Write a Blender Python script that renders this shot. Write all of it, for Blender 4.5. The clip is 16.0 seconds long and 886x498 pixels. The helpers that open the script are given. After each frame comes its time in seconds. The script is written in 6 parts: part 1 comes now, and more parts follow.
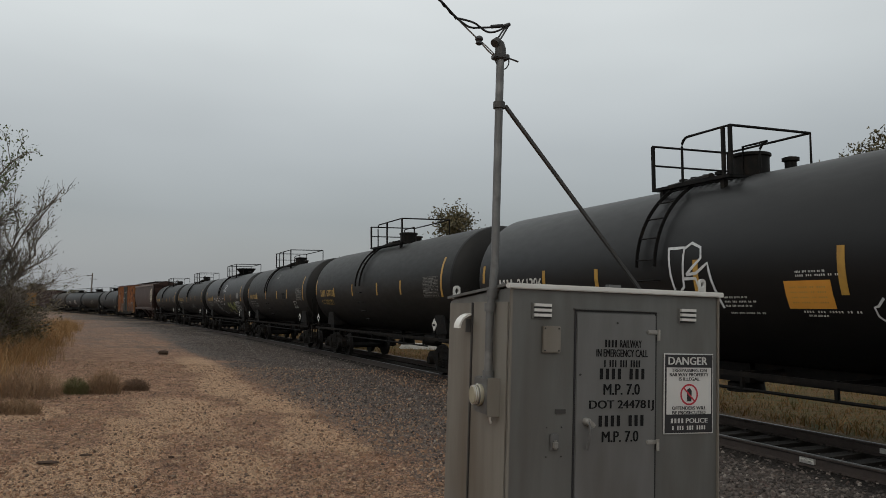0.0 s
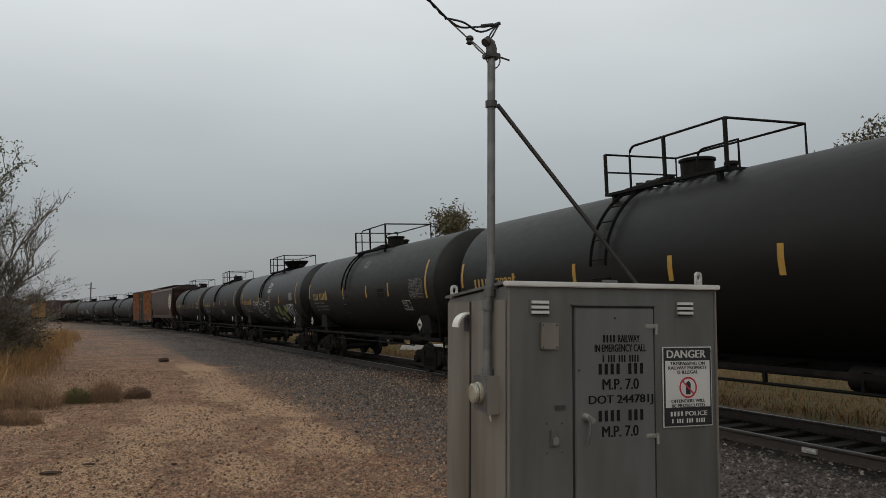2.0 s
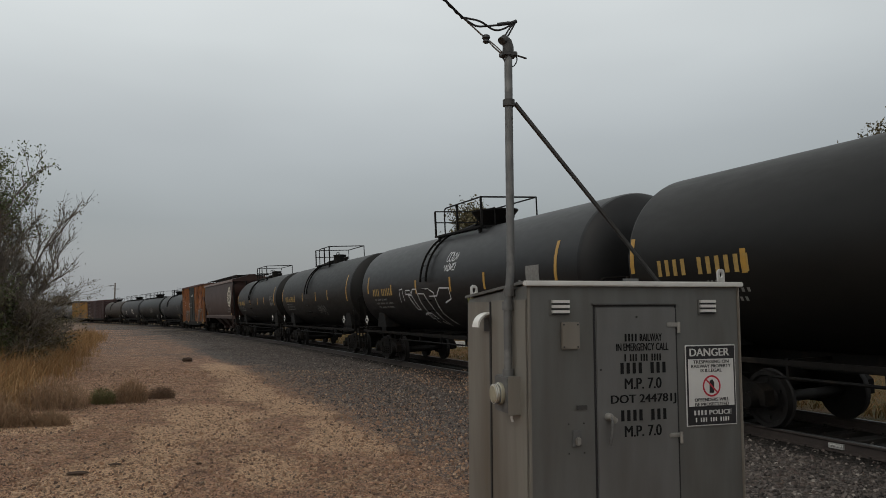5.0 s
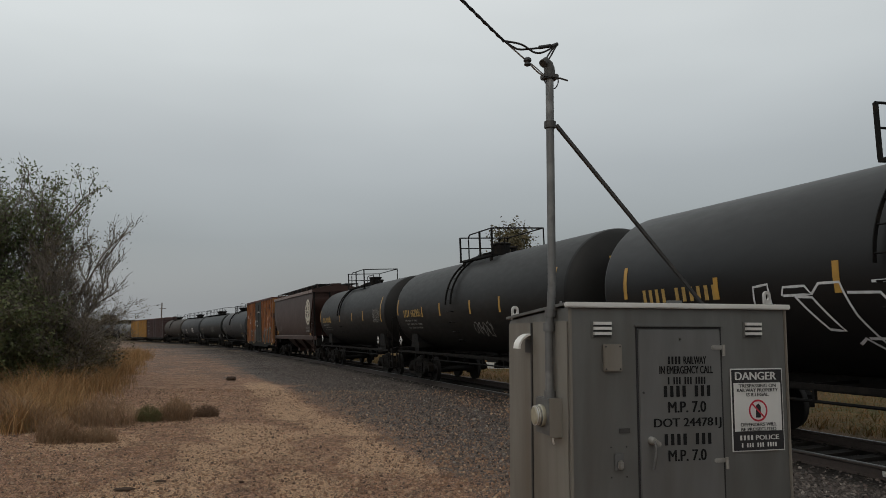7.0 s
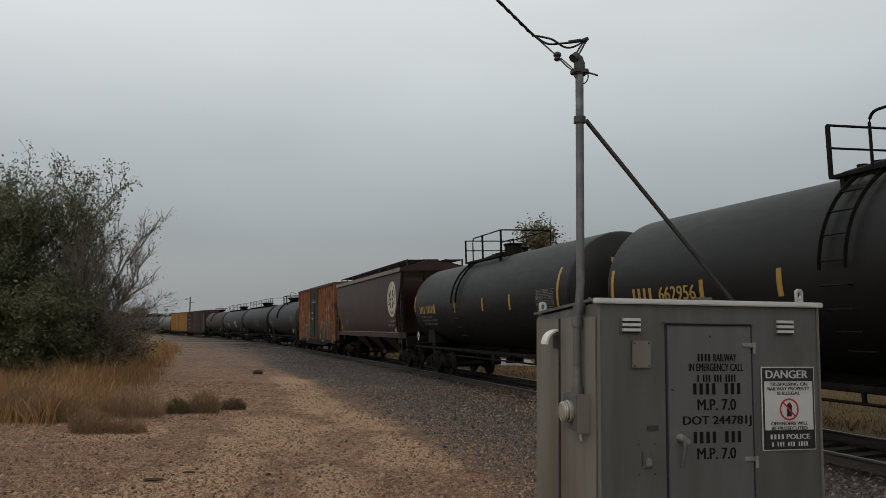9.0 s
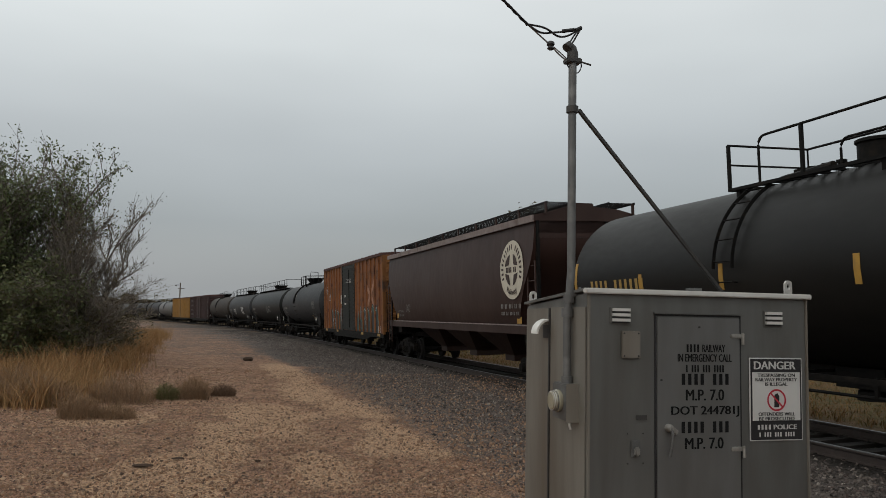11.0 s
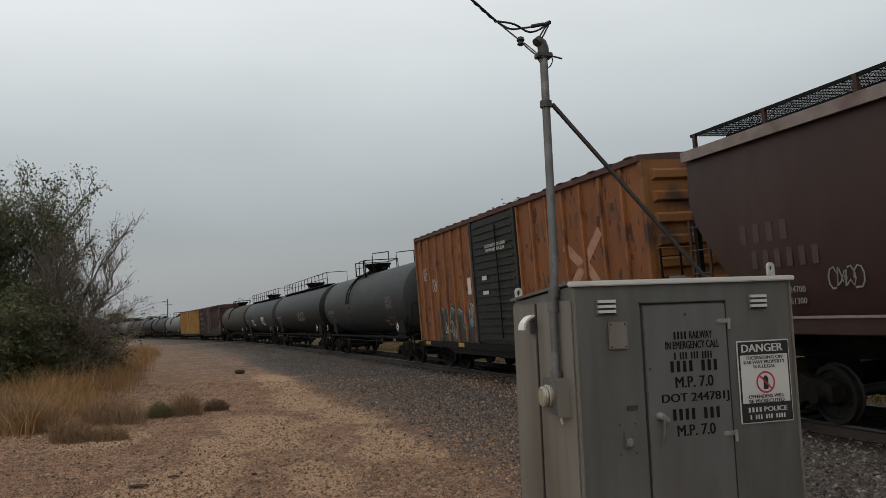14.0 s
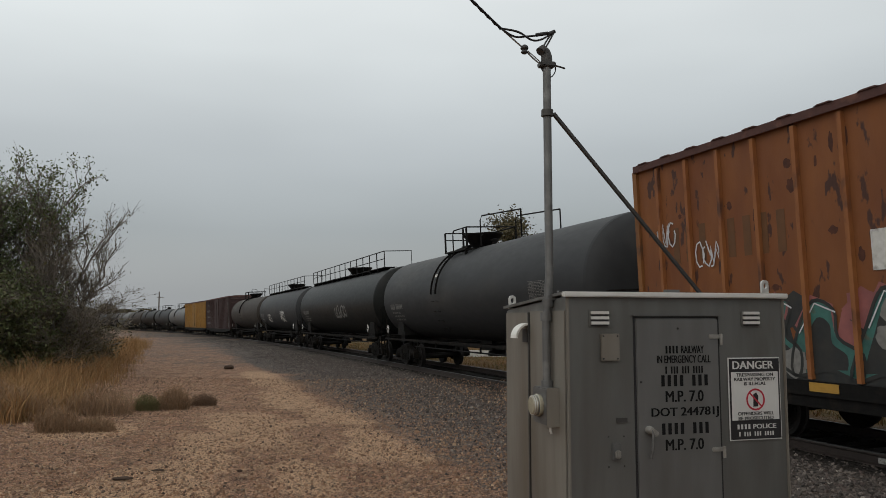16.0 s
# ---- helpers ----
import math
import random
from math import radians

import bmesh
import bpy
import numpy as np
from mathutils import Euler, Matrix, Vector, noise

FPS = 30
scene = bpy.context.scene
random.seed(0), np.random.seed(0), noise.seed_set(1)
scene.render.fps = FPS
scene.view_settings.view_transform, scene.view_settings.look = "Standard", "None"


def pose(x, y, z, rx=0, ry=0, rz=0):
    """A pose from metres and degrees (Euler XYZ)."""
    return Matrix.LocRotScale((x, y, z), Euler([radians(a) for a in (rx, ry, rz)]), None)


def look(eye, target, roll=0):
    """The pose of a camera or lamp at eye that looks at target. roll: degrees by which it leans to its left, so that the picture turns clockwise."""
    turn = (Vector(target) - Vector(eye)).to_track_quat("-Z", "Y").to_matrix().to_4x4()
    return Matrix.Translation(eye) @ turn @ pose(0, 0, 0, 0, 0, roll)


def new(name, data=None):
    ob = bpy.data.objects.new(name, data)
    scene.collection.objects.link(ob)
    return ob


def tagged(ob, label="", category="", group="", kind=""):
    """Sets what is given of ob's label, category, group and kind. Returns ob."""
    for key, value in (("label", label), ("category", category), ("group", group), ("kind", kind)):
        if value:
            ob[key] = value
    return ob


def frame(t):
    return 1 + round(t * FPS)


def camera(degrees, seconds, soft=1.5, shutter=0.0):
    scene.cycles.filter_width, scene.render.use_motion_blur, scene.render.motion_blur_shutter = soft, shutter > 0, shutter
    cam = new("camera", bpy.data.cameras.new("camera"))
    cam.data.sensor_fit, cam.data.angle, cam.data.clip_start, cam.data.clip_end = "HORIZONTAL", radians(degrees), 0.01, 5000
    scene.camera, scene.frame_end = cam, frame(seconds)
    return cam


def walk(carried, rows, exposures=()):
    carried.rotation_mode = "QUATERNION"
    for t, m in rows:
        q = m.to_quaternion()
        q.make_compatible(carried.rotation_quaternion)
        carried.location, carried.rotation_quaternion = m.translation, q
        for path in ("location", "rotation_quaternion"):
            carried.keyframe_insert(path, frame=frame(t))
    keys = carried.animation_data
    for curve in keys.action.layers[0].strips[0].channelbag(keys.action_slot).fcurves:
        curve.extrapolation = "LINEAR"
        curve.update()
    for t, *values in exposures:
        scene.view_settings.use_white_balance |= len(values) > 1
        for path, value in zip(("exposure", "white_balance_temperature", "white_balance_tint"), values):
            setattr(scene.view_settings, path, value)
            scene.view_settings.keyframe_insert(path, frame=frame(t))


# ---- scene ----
cam = camera(59.04, 16.0, soft=0.3)
PATH = [
    (0.0, pose(-0.011, 0.012, 1.840, 94.667, -1.844, 0.591)),
    (0.5, pose(-0.006, 0.012, 1.842, 94.484, -1.187, 0.364)),
    (1.0, pose(-0.004, 0.007, 1.841, 94.342, -0.724, 0.323)),
    (1.5, pose(-0.001, 0.009, 1.844, 94.418, -0.297, 0.474)),
    (2.0, pose(-0.002, 0.002, 1.838, 94.676, -0.346, 0.582)),
    (2.5, pose(-0.005, 0.005, 1.843, 94.608, -0.217, 0.681)),
    (3.0, pose(-0.002, 0.008, 1.847, 94.819, -0.034, 1.284)),
    (3.5, pose(-0.003, 0.006, 1.845, 94.819, 0.226, 1.595)),
    (4.0, pose(0.000, 0.005, 1.845, 94.871, 0.194, 2.018)),
    (4.2, pose(-0.002, 0.015, 1.849, 94.604, 0.453, 1.790)),
    (6.3, pose(0.008, -0.002, 1.857, 94.379, 0.292, 3.274)),
    (6.5, pose(0.006, -0.004, 1.856, 95.008, 0.362, 3.536)),
    (7.0, pose(0.002, -0.008, 1.853, 95.975, -0.141, 5.077)),
    (7.5, pose(0.002, -0.005, 1.847, 96.073, -0.082, 6.208)),
    (8.0, pose(0.003, -0.011, 1.846, 96.201, -0.086, 6.855)),
    (8.5, pose(-0.002, -0.009, 1.852, 95.939, 0.030, 7.115)),
    (9.0, pose(-0.009, -0.013, 1.846, 95.694, -0.707, 6.904)),
    (9.5, pose(-0.008, -0.001, 1.850, 95.481, -0.985, 6.529)),
    (10.0, pose(-0.007, -0.004, 1.849, 95.310, -0.787, 6.498)),
    (10.2, pose(-0.010, -0.011, 1.843, 95.157, -1.236, 6.255)),
    (12.3, pose(0.003, -0.006, 1.856, 94.813, -0.384, 5.487)),
    (12.5, pose(0.008, -0.007, 1.853, 94.977, 0.542, 5.605)),
    (13.0, pose(0.010, -0.007, 1.848, 94.962, 1.574, 5.449)),
    (13.5, pose(0.013, -0.003, 1.853, 94.982, 2.252, 5.527)),
    (14.0, pose(0.009, 0.006, 1.854, 94.872, 2.265, 5.504)),
    (14.5, pose(0.005, -0.000, 1.850, 94.892, 1.674, 5.362)),
    (15.0, pose(0.003, -0.002, 1.854, 94.840, 0.887, 5.189)),
    (15.5, pose(0.003, -0.003, 1.854, 94.829, 0.326, 4.997)),
    (16.0, pose(0.003, 0.009, 1.860, 95.120, 0.009, 4.896)),
]
walk(cam, PATH, exposures=[(0, 0.0), (4, -0.02), (7.5, -0.1), (9.5, -0.04), (12.5, 0.1), (16, 0.08)])

# ---- world and light: a closed overcast sky ----
world = bpy.data.worlds.new("overcast_sky")
scene.world = world
world.use_nodes = True
wn, wl = world.node_tree.nodes, world.node_tree.links
wn.clear()
w_out, w_bg = wn.new("ShaderNodeOutputWorld"), wn.new("ShaderNodeBackground")
w_sky = wn.new("ShaderNodeTexSky")
w_sky.sky_type, w_sky.sun_disc = "NISHITA", False
w_sky.sun_elevation, w_sky.sun_rotation = radians(48), radians(200)
w_sky.dust_density, w_sky.air_density = 4.0, 1.5
w_tc, w_sep = wn.new("ShaderNodeTexCoord"), wn.new("ShaderNodeSeparateXYZ")
w_ramp = wn.new("ShaderNodeValToRGB")
w_ramp.color_ramp.elements[0].position, w_ramp.color_ramp.elements[0].color = 0.0, (0.285, 0.3, 0.31, 1)
w_ramp.color_ramp.elements[1].position, w_ramp.color_ramp.elements[1].color = 1.0, (0.6, 0.61, 0.59, 1)
for pos, col in ((0.04, (0.272, 0.289, 0.303, 1)), (0.11, (0.27, 0.291, 0.31, 1)), (0.21, (0.39, 0.41, 0.42, 1)), (0.32, (0.575, 0.60, 0.595, 1)), (0.45, (0.69, 0.712, 0.698, 1))):
    e = w_ramp.color_ramp.elements.new(pos)
    e.color = col
w_map = wn.new("ShaderNodeMapping")
w_map.inputs["Scale"].default_value = (1.0, 1.0, 3.2)
w_noise = wn.new("ShaderNodeTexNoise")
w_noise.inputs["Scale"].default_value, w_noise.inputs["Detail"].default_value = 2.2, 3.0
w_noise.inputs["Roughness"].default_value = 0.42
w_rng = wn.new("ShaderNodeMapRange")
w_rng.inputs["From Min"].default_value, w_rng.inputs["From Max"].default_value = 0.3, 0.7
w_rng.inputs["To Min"].default_value, w_rng.inputs["To Max"].default_value = 0.93, 1.07
w_mul = wn.new("ShaderNodeVectorMath")
w_mul.operation = "MULTIPLY"
w_side = wn.new("ShaderNodeMapRange")
w_side.inputs["From Min"].default_value, w_side.inputs["From Max"].default_value = -0.6, 0.5
w_side.inputs["To Min"].default_value, w_side.inputs["To Max"].default_value = 1.14, 0.92
w_tilt = wn.new("ShaderNodeVectorMath")
w_tilt.operation = "MULTIPLY"
w_mix = wn.new("ShaderNodeMix")
w_mix.data_type = "RGBA"
w_mix.inputs["Factor"].default_value = 0.02
wl.new(w_tc.outputs["Generated"], w_sep.inputs[0])
wl.new(w_sep.outputs["Z"], w_ramp.inputs["Fac"])
wl.new(w_tc.outputs["Generated"], w_map.inputs["Vector"])
wl.new(w_map.outputs[0], w_noise.inputs["Vector"])
wl.new(w_noise.outputs["Fac"], w_rng.inputs["Value"])
wl.new(w_ramp.outputs["Color"], w_mul.inputs[0])
wl.new(w_rng.outputs[0], w_mul.inputs[1])
wl.new(w_sep.outputs["X"], w_side.inputs["Value"])
wl.new(w_mul.outputs[0], w_tilt.inputs[0])
wl.new(w_side.outputs[0], w_tilt.inputs[1])
wl.new(w_tilt.outputs[0], w_mix.inputs["A"])
wl.new(w_sky.outputs[0], w_mix.inputs["B"])
wl.new(w_mix.outputs["Result"], w_bg.inputs["Color"])
w_bg.inputs["Strength"].default_value = 1.0
wl.new(w_bg.outputs[0], w_out.inputs["Surface"])

sun_data = bpy.data.lights.new("sun", "SUN")
sun_data.energy, sun_data.angle, sun_data.color = 0.25, radians(40), (1.0, 0.97, 0.93)
sun = new("sun", sun_data)
sun.matrix_world = look((-12, -18, 24), (0, 4, 0))


# ---- materials ----
def surf(name, c1, c2=None, scale=6.0, rough=(0.5, 0.7), metal=0.0, bump=0.0, bump_scale=60.0, c3=None, patch=1.2, cut=(0.55, 0.65),
         stretch=(1, 1, 1), random_tint=0.0, spec=0.5):
    """Noise-mixed paint, stone or metal; c3 comes in patches (rust, dust, stains)."""
    m = bpy.data.materials.new(name)
    m.use_nodes = True
    n, k = m.node_tree.nodes, m.node_tree.links
    b = n["Principled BSDF"]
    tc, mp = n.new("ShaderNodeTexCoord"), n.new("ShaderNodeMapping")
    mp.inputs["Scale"].default_value = stretch
    k.new(tc.outputs["Object"], mp.inputs["Vector"])

    def noise_tex(sc, detail=5.0):
        t = n.new("ShaderNodeTexNoise")
        t.inputs["Scale"].default_value, t.inputs["Detail"].default_value = sc, detail
        k.new(mp.outputs[0], t.inputs["Vector"])
        return t.outputs["Fac"]

    def mix(fac, a, bcol):
        t = n.new("ShaderNodeMix")
        t.data_type = "RGBA"
        k.new(fac, t.inputs["Factor"])
        for sock, v in (("A", a), ("B", bcol)):
            if isinstance(v, tuple):
                t.inputs[sock].default_value = (*v, 1)
            else:
                k.new(v, t.inputs[sock])
        return t.outputs["Result"]

    def ramp(v, a, bb):
        t = n.new("ShaderNodeMapRange")
        t.inputs["From Min"].default_value, t.inputs["From Max"].default_value = a, bb
        k.new(v, t.inputs["Value"])
        return t.outputs[0]

    base = noise_tex(scale)
    col = mix(ramp(base, 0.3, 0.7), c1, c2 or tuple(v * 0.8 for v in c1))
    if c3:
        col = mix(ramp(noise_tex(patch, 8.0), *cut), col, c3)
    if random_tint:
        info, hsv = n.new("ShaderNodeObjectInfo"), n.new("ShaderNodeHueSaturation")
        t = n.new("ShaderNodeMapRange")
        t.inputs["To Min"].default_value, t.inputs["To Max"].default_value = 1 - random_tint, 1 + random_tint
        k.new(info.outputs["Random"], t.inputs["Value"])
        k.new(t.outputs[0], hsv.inputs["Value"])
        k.new(col, hsv.inputs["Color"])
        col = hsv.outputs["Color"]
    k.new(col, b.inputs["Base Color"])
    r = n.new("ShaderNodeMapRange")
    r.inputs["To Min"].default_value, r.inputs["To Max"].default_value = rough
    k.new(noise_tex(scale * 2.3), r.inputs["Value"])
    k.new(r.outputs[0], b.inputs["Roughness"])
    b.inputs["Metallic"].default_value = metal
    b.inputs["Specular IOR Level"].default_value = spec
    if bump:
        bp = n.new("ShaderNodeBump")
        bp.inputs["Strength"].default_value, bp.inputs["Distance"].default_value = bump, 0.02
        k.new(noise_tex(bump_scale), bp.inputs["Height"])
        k.new(bp.outputs[0], b.inputs["Normal"])
    return m


def island_mat(name, colours, rough=0.85, spec=0.3, translucent=0.0):
    """One colour out of a ramp for each loose piece (stones, blades, leaves)."""
    m = bpy.data.materials.new(name)
    m.use_nodes = True
    n, k = m.node_tree.nodes, m.node_tree.links
    b = n["Principled BSDF"]
    g, r = n.new("ShaderNodeNewGeometry"), n.new("ShaderNodeValToRGB")
    els = r.color_ramp.elements
    while len(els) < len(colours):
        els.new(0.5)
    for i, c in enumerate(colours):
        els[i].position, els[i].color = i / (len(colours) - 1), (*c, 1)
    k.new(g.outputs["Random Per Island"], r.inputs["Fac"])
    k.new(r.outputs["Color"], b.inputs["Base Color"])
    b.inputs["Roughness"].default_value = rough
    b.inputs["Specular IOR Level"].default_value = spec
    return m


M = {}
M["black"] = surf("black_tank_paint", (0.0032, 0.0032, 0.0036), (0.0055, 0.0055, 0.0056), 3, (0.4, 0.52), spec=0.32, c3=(0.011, 0.01, 0.0088), patch=0.7, cut=(0.5, 1.0), bump=0.05, bump_scale=8, stretch=(0.4, 1, 1))
M["olive"] = surf("dusty_black_tank_paint", (0.0052, 0.005, 0.0044), (0.008, 0.0076, 0.0066), 3, (0.44, 0.58), spec=0.24, c3=(0.0165, 0.0145, 0.012), patch=0.8, cut=(0.5, 1.0), bump=0.05, bump_scale=8, stretch=(0.4, 1, 1))
M["brown_tank"] = surf("faded_brown_black_tank_paint", (0.036, 0.03, 0.026), (0.046, 0.039, 0.033), 3, (0.55, 0.75), spec=0.2, c3=(0.07, 0.06, 0.05), patch=0.8, cut=(0.5, 0.8), bump=0.05, bump_scale=8, stretch=(0.4, 1, 1))
M["grey_tank"] = surf("grey_tank_paint", (0.026, 0.0275, 0.0295), (0.034, 0.0355, 0.0375), 3, (0.5, 0.65), spec=0.22, c3=(0.052, 0.05, 0.047), patch=0.8, cut=(0.5, 0.8), bump=0.05, bump_scale=8, stretch=(0.4, 1, 1))
M["pale_tank"] = surf("pale_grey_tank_paint", (0.12, 0.124, 0.125), (0.09, 0.092, 0.09), 3, (0.5, 0.65), c3=(0.14, 0.12, 0.1), patch=0.8, cut=(0.5, 0.8), stretch=(0.4, 1, 1))
M["dark_tank"] = surf("dark_tank_paint", (0.006, 0.0075, 0.0073), (0.01, 0.0112, 0.0106), 3, (0.42, 0.55), spec=0.18, c3=(0.02, 0.018, 0.0155), patch=0.8, cut=(0.5, 0.8), stretch=(0.4, 1, 1))
M["iron"] = surf("black_iron", (0.0065, 0.0065, 0.0065), (0.0105, 0.0098, 0.009), 8, (0.55, 0.75), spec=0.12, c3=(0.022, 0.0165, 0.0122), patch=4, cut=(0.55, 0.75), bump=0.15)
M["truck"] = surf("dusty_cast_steel", (0.006, 0.0053, 0.0048), (0.01, 0.0086, 0.0074), 7, (0.7, 0.9), spec=0.12, c3=(0.021, 0.0165, 0.013), patch=3, cut=(0.5, 0.7), bump=0.3)
M["wheel"] = surf("wheel_steel", (0.014, 0.012, 0.011), (0.01, 0.0085, 0.008), 6, (0.55, 0.75), 0.3, bump=0.1)
M["tread"] = surf("polished_wheel_steel", (0.45, 0.44, 0.42), None, 20, (0.25, 0.4), 1.0)
M["yellow"] = surf("yellow_reflector", (0.44, 0.25, 0.04), (0.34, 0.19, 0.035), 9, (0.4, 0.6), c3=(0.24, 0.16, 0.05), patch=6, cut=(0.58, 0.8))
M["white_mark"] = surf("white_stencil", (0.62, 0.61, 0.58), (0.5, 0.49, 0.46), 14, (0.6, 0.8), c3=(0.25, 0.24, 0.22), patch=9, cut=(0.55, 0.75))
M["grey_mark"] = surf("faded_white_stencil", (0.22, 0.215, 0.2), (0.15, 0.145, 0.135), 14, (0.6, 0.8))
M["yellow_mark"] = surf("yellow_stencil", (0.4, 0.26, 0.07), (0.3, 0.19, 0.055), 14, (0.6, 0.8), c3=(0.18, 0.12, 0.04), patch=9, cut=(0.58, 0.8))
M["orange_card"] = surf("orange_placard", (0.62, 0.28, 0.04), (0.55, 0.24, 0.03), 4, (0.5, 0.6))
M["spray_white"] = surf("white_spray_paint", (0.62, 0.63, 0.64), (0.45, 0.46, 0.47), 12, (0.5, 0.7))
M["spray_green"] = surf("yellow_green_spray_paint", (0.24, 0.26, 0.075), (0.16, 0.18, 0.055), 5, (0.5, 0.7))
M["spray_teal"] = surf("teal_spray_paint", (0.05, 0.165, 0.14), (0.025, 0.085, 0.075), 5, (0.5, 0.7), c3=(0.12, 0.07, 0.04), patch=3, cut=(0.58, 0.66))
M["spray_rose"] = surf("rose_spray_paint", (0.3, 0.1, 0.09), (0.2, 0.07, 0.07), 5, (0.5, 0.7))
M["spray_dark"] = surf("dark_spray_paint", (0.016, 0.02, 0.021), (0.03, 0.028, 0.025), 5, (0.5, 0.7))
M["hopper"] = surf("oxide_brown_hopper_paint", (0.032, 0.0152, 0.0116), (0.041, 0.0202, 0.0155), 2.5, (0.45, 0.6), spec=0.3, c3=(0.06, 0.037, 0.03), patch=0.7, cut=(0.52, 0.85), bump=0.05, bump_scale=6, stretch=(1, 1, 0.35))
M["faded_brown"] = surf("faded_old_lettering", (0.062, 0.04, 0.033), (0.05, 0.03, 0.024), 9, (0.6, 0.75))
M["eave"] = surf("pale_eave", (0.24, 0.2, 0.185), (0.18, 0.14, 0.13), 5, (0.6, 0.8), c3=(0.1, 0.06, 0.05), patch=2, cut=(0.55, 0.8))
M["cream"] = surf("cream_emblem_paint", (0.6, 0.56, 0.46), (0.52, 0.48, 0.39), 6, (0.6, 0.8))
M["emblem"] = surf("brown_emblem_paint", (0.055, 0.035, 0.03), None, 6, (0.6, 0.8))
M["orange"] = surf("faded_orange_boxcar_paint", (0.205, 0.071, 0.0165), (0.15, 0.047, 0.0125), 1.6, (0.6, 0.85), c3=(0.055, 0.02, 0.012), patch=4.5, cut=(0.61, 0.65), bump=0.12, bump_scale=20, stretch=(1.3, 1, 0.55))
M["orange_end"] = surf("orange_brown_end_paint", (0.22, 0.09, 0.02), (0.15, 0.056, 0.014), 1.4, (0.6, 0.85), c3=(0.055, 0.027, 0.014), patch=1.4, cut=(0.5, 0.62), bump=0.1)
M["orange_rib"] = surf("bleached_orange_rib", (0.3, 0.115, 0.032), (0.2, 0.068, 0.02), 3, (0.6, 0.85), c3=(0.08, 0.032, 0.017), patch=3, cut=(0.55, 0.68), stretch=(1, 1, 0.5))
M["rust_roof"] = surf("rusted_roof_steel", (0.085, 0.034, 0.027), (0.06, 0.025, 0.02), 4, (0.7, 0.9), c3=(0.17, 0.075, 0.05), patch=3, cut=(0.57, 0.72), bump=0.2)
M["box_door"] = surf("dark_green_boxcar_door", (0.016, 0.0195, 0.0175), (0.025, 0.028, 0.0245), 3, (0.5, 0.7), spec=0.2, c3=(0.05, 0.04, 0.03), patch=1.6, cut=(0.58, 0.75))
M["maroon"] = surf("maroon_boxcar_paint", (0.034, 0.015, 0.014), (0.045, 0.021, 0.019), 2, (0.6, 0.8), c3=(0.035, 0.018, 0.016), patch=1.2, cut=(0.52, 0.7))
M["yellow_box"] = surf("ochre_boxcar_paint", (0.33, 0.175, 0.032), (0.25, 0.13, 0.025), 2, (0.6, 0.8), c3=(0.2, 0.1, 0.03), patch=1.2, cut=(0.55, 0.75))
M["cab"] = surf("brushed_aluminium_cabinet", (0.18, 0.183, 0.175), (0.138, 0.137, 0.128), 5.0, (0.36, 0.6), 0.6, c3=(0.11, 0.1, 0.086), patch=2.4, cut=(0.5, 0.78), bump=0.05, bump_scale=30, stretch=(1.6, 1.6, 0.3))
M["cab_side"] = surf("pale_aluminium_cabinet_side", (0.25, 0.235, 0.205), (0.19, 0.172, 0.146), 4.0, (0.5, 0.66), 0.45, c3=(0.15, 0.125, 0.096), patch=2.2, cut=(0.48, 0.75), bump=0.05, bump_scale=30, stretch=(1.6, 1.6, 0.3))
M["cab_door"] = surf("bare_aluminium_door", (0.208, 0.21, 0.207), (0.162, 0.161, 0.154), 5.0, (0.34, 0.52), 0.58, c3=(0.125, 0.114, 0.097), patch=2.4, cut=(0.5, 0.8), bump=0.05, bump_scale=30, stretch=(1.6, 1.6, 0.3))
M["cab_roof"] = surf("pale_aluminium_roof", (0.72, 0.71, 0.68), (0.6, 0.59, 0.56), 5, (0.4, 0.55), 0.4)
M["galv"] = surf("galvanised_steel", (0.15, 0.152, 0.15), (0.115, 0.115, 0.112), 12, (0.45, 0.6), 0.5, c3=(0.2, 0.2, 0.195), patch=14, cut=(0.5, 0.7))
M["dark_steel"] = surf("dark_steel", (0.05, 0.05, 0.05), (0.075, 0.07, 0.065), 12, (0.5, 0.65), 0.5)
M["hinge"] = surf("worn_cast_aluminium", (0.36, 0.35, 0.325), (0.24, 0.232, 0.212), 30, (0.35, 0.55), 0.5)
M["pale_steel"] = surf("worn_bright_steel", (0.6, 0.59, 0.56), (0.5, 0.48, 0.45), 18, (0.35, 0.5), 0.6)
M["white_hood"] = surf("white_enamel", (0.78, 0.77, 0.73), (0.7, 0.69, 0.65), 8, (0.35, 0.5))
M["stencil"] = surf("black_stencil_paint", (0.01, 0.01, 0.011), None, 20, (0.6, 0.8), spec=0.15)
M["sign_white"] = surf("white_sign_face", (0.54, 0.54, 0.525), (0.47, 0.47, 0.455), 6, (0.4, 0.55))
M["sign_black"] = surf("black_sign_print", (0.018, 0.018, 0.02), None, 6, (0.4, 0.55))
M["sign_red"] = surf("red_sign_print", (0.45, 0.03, 0.05), None, 6, (0.4, 0.55))
M["wire"] = surf("black_cable", (0.02, 0.02, 0.022), None, 20, (0.5, 0.7))
M["bare_wire"] = surf("aluminium_strand", (0.3, 0.3, 0.3), None, 30, (0.4, 0.5), 0.7)
M["rail"] = surf("rusty_rail_web", (0.028, 0.02, 0.017), (0.042, 0.03, 0.025), 9, (0.7, 0.9), bump=0.2)
M["rail_top"] = surf("polished_rail_head", (0.085, 0.08, 0.077), (0.06, 0.057, 0.054), 15, (0.35, 0.5), 0.9)
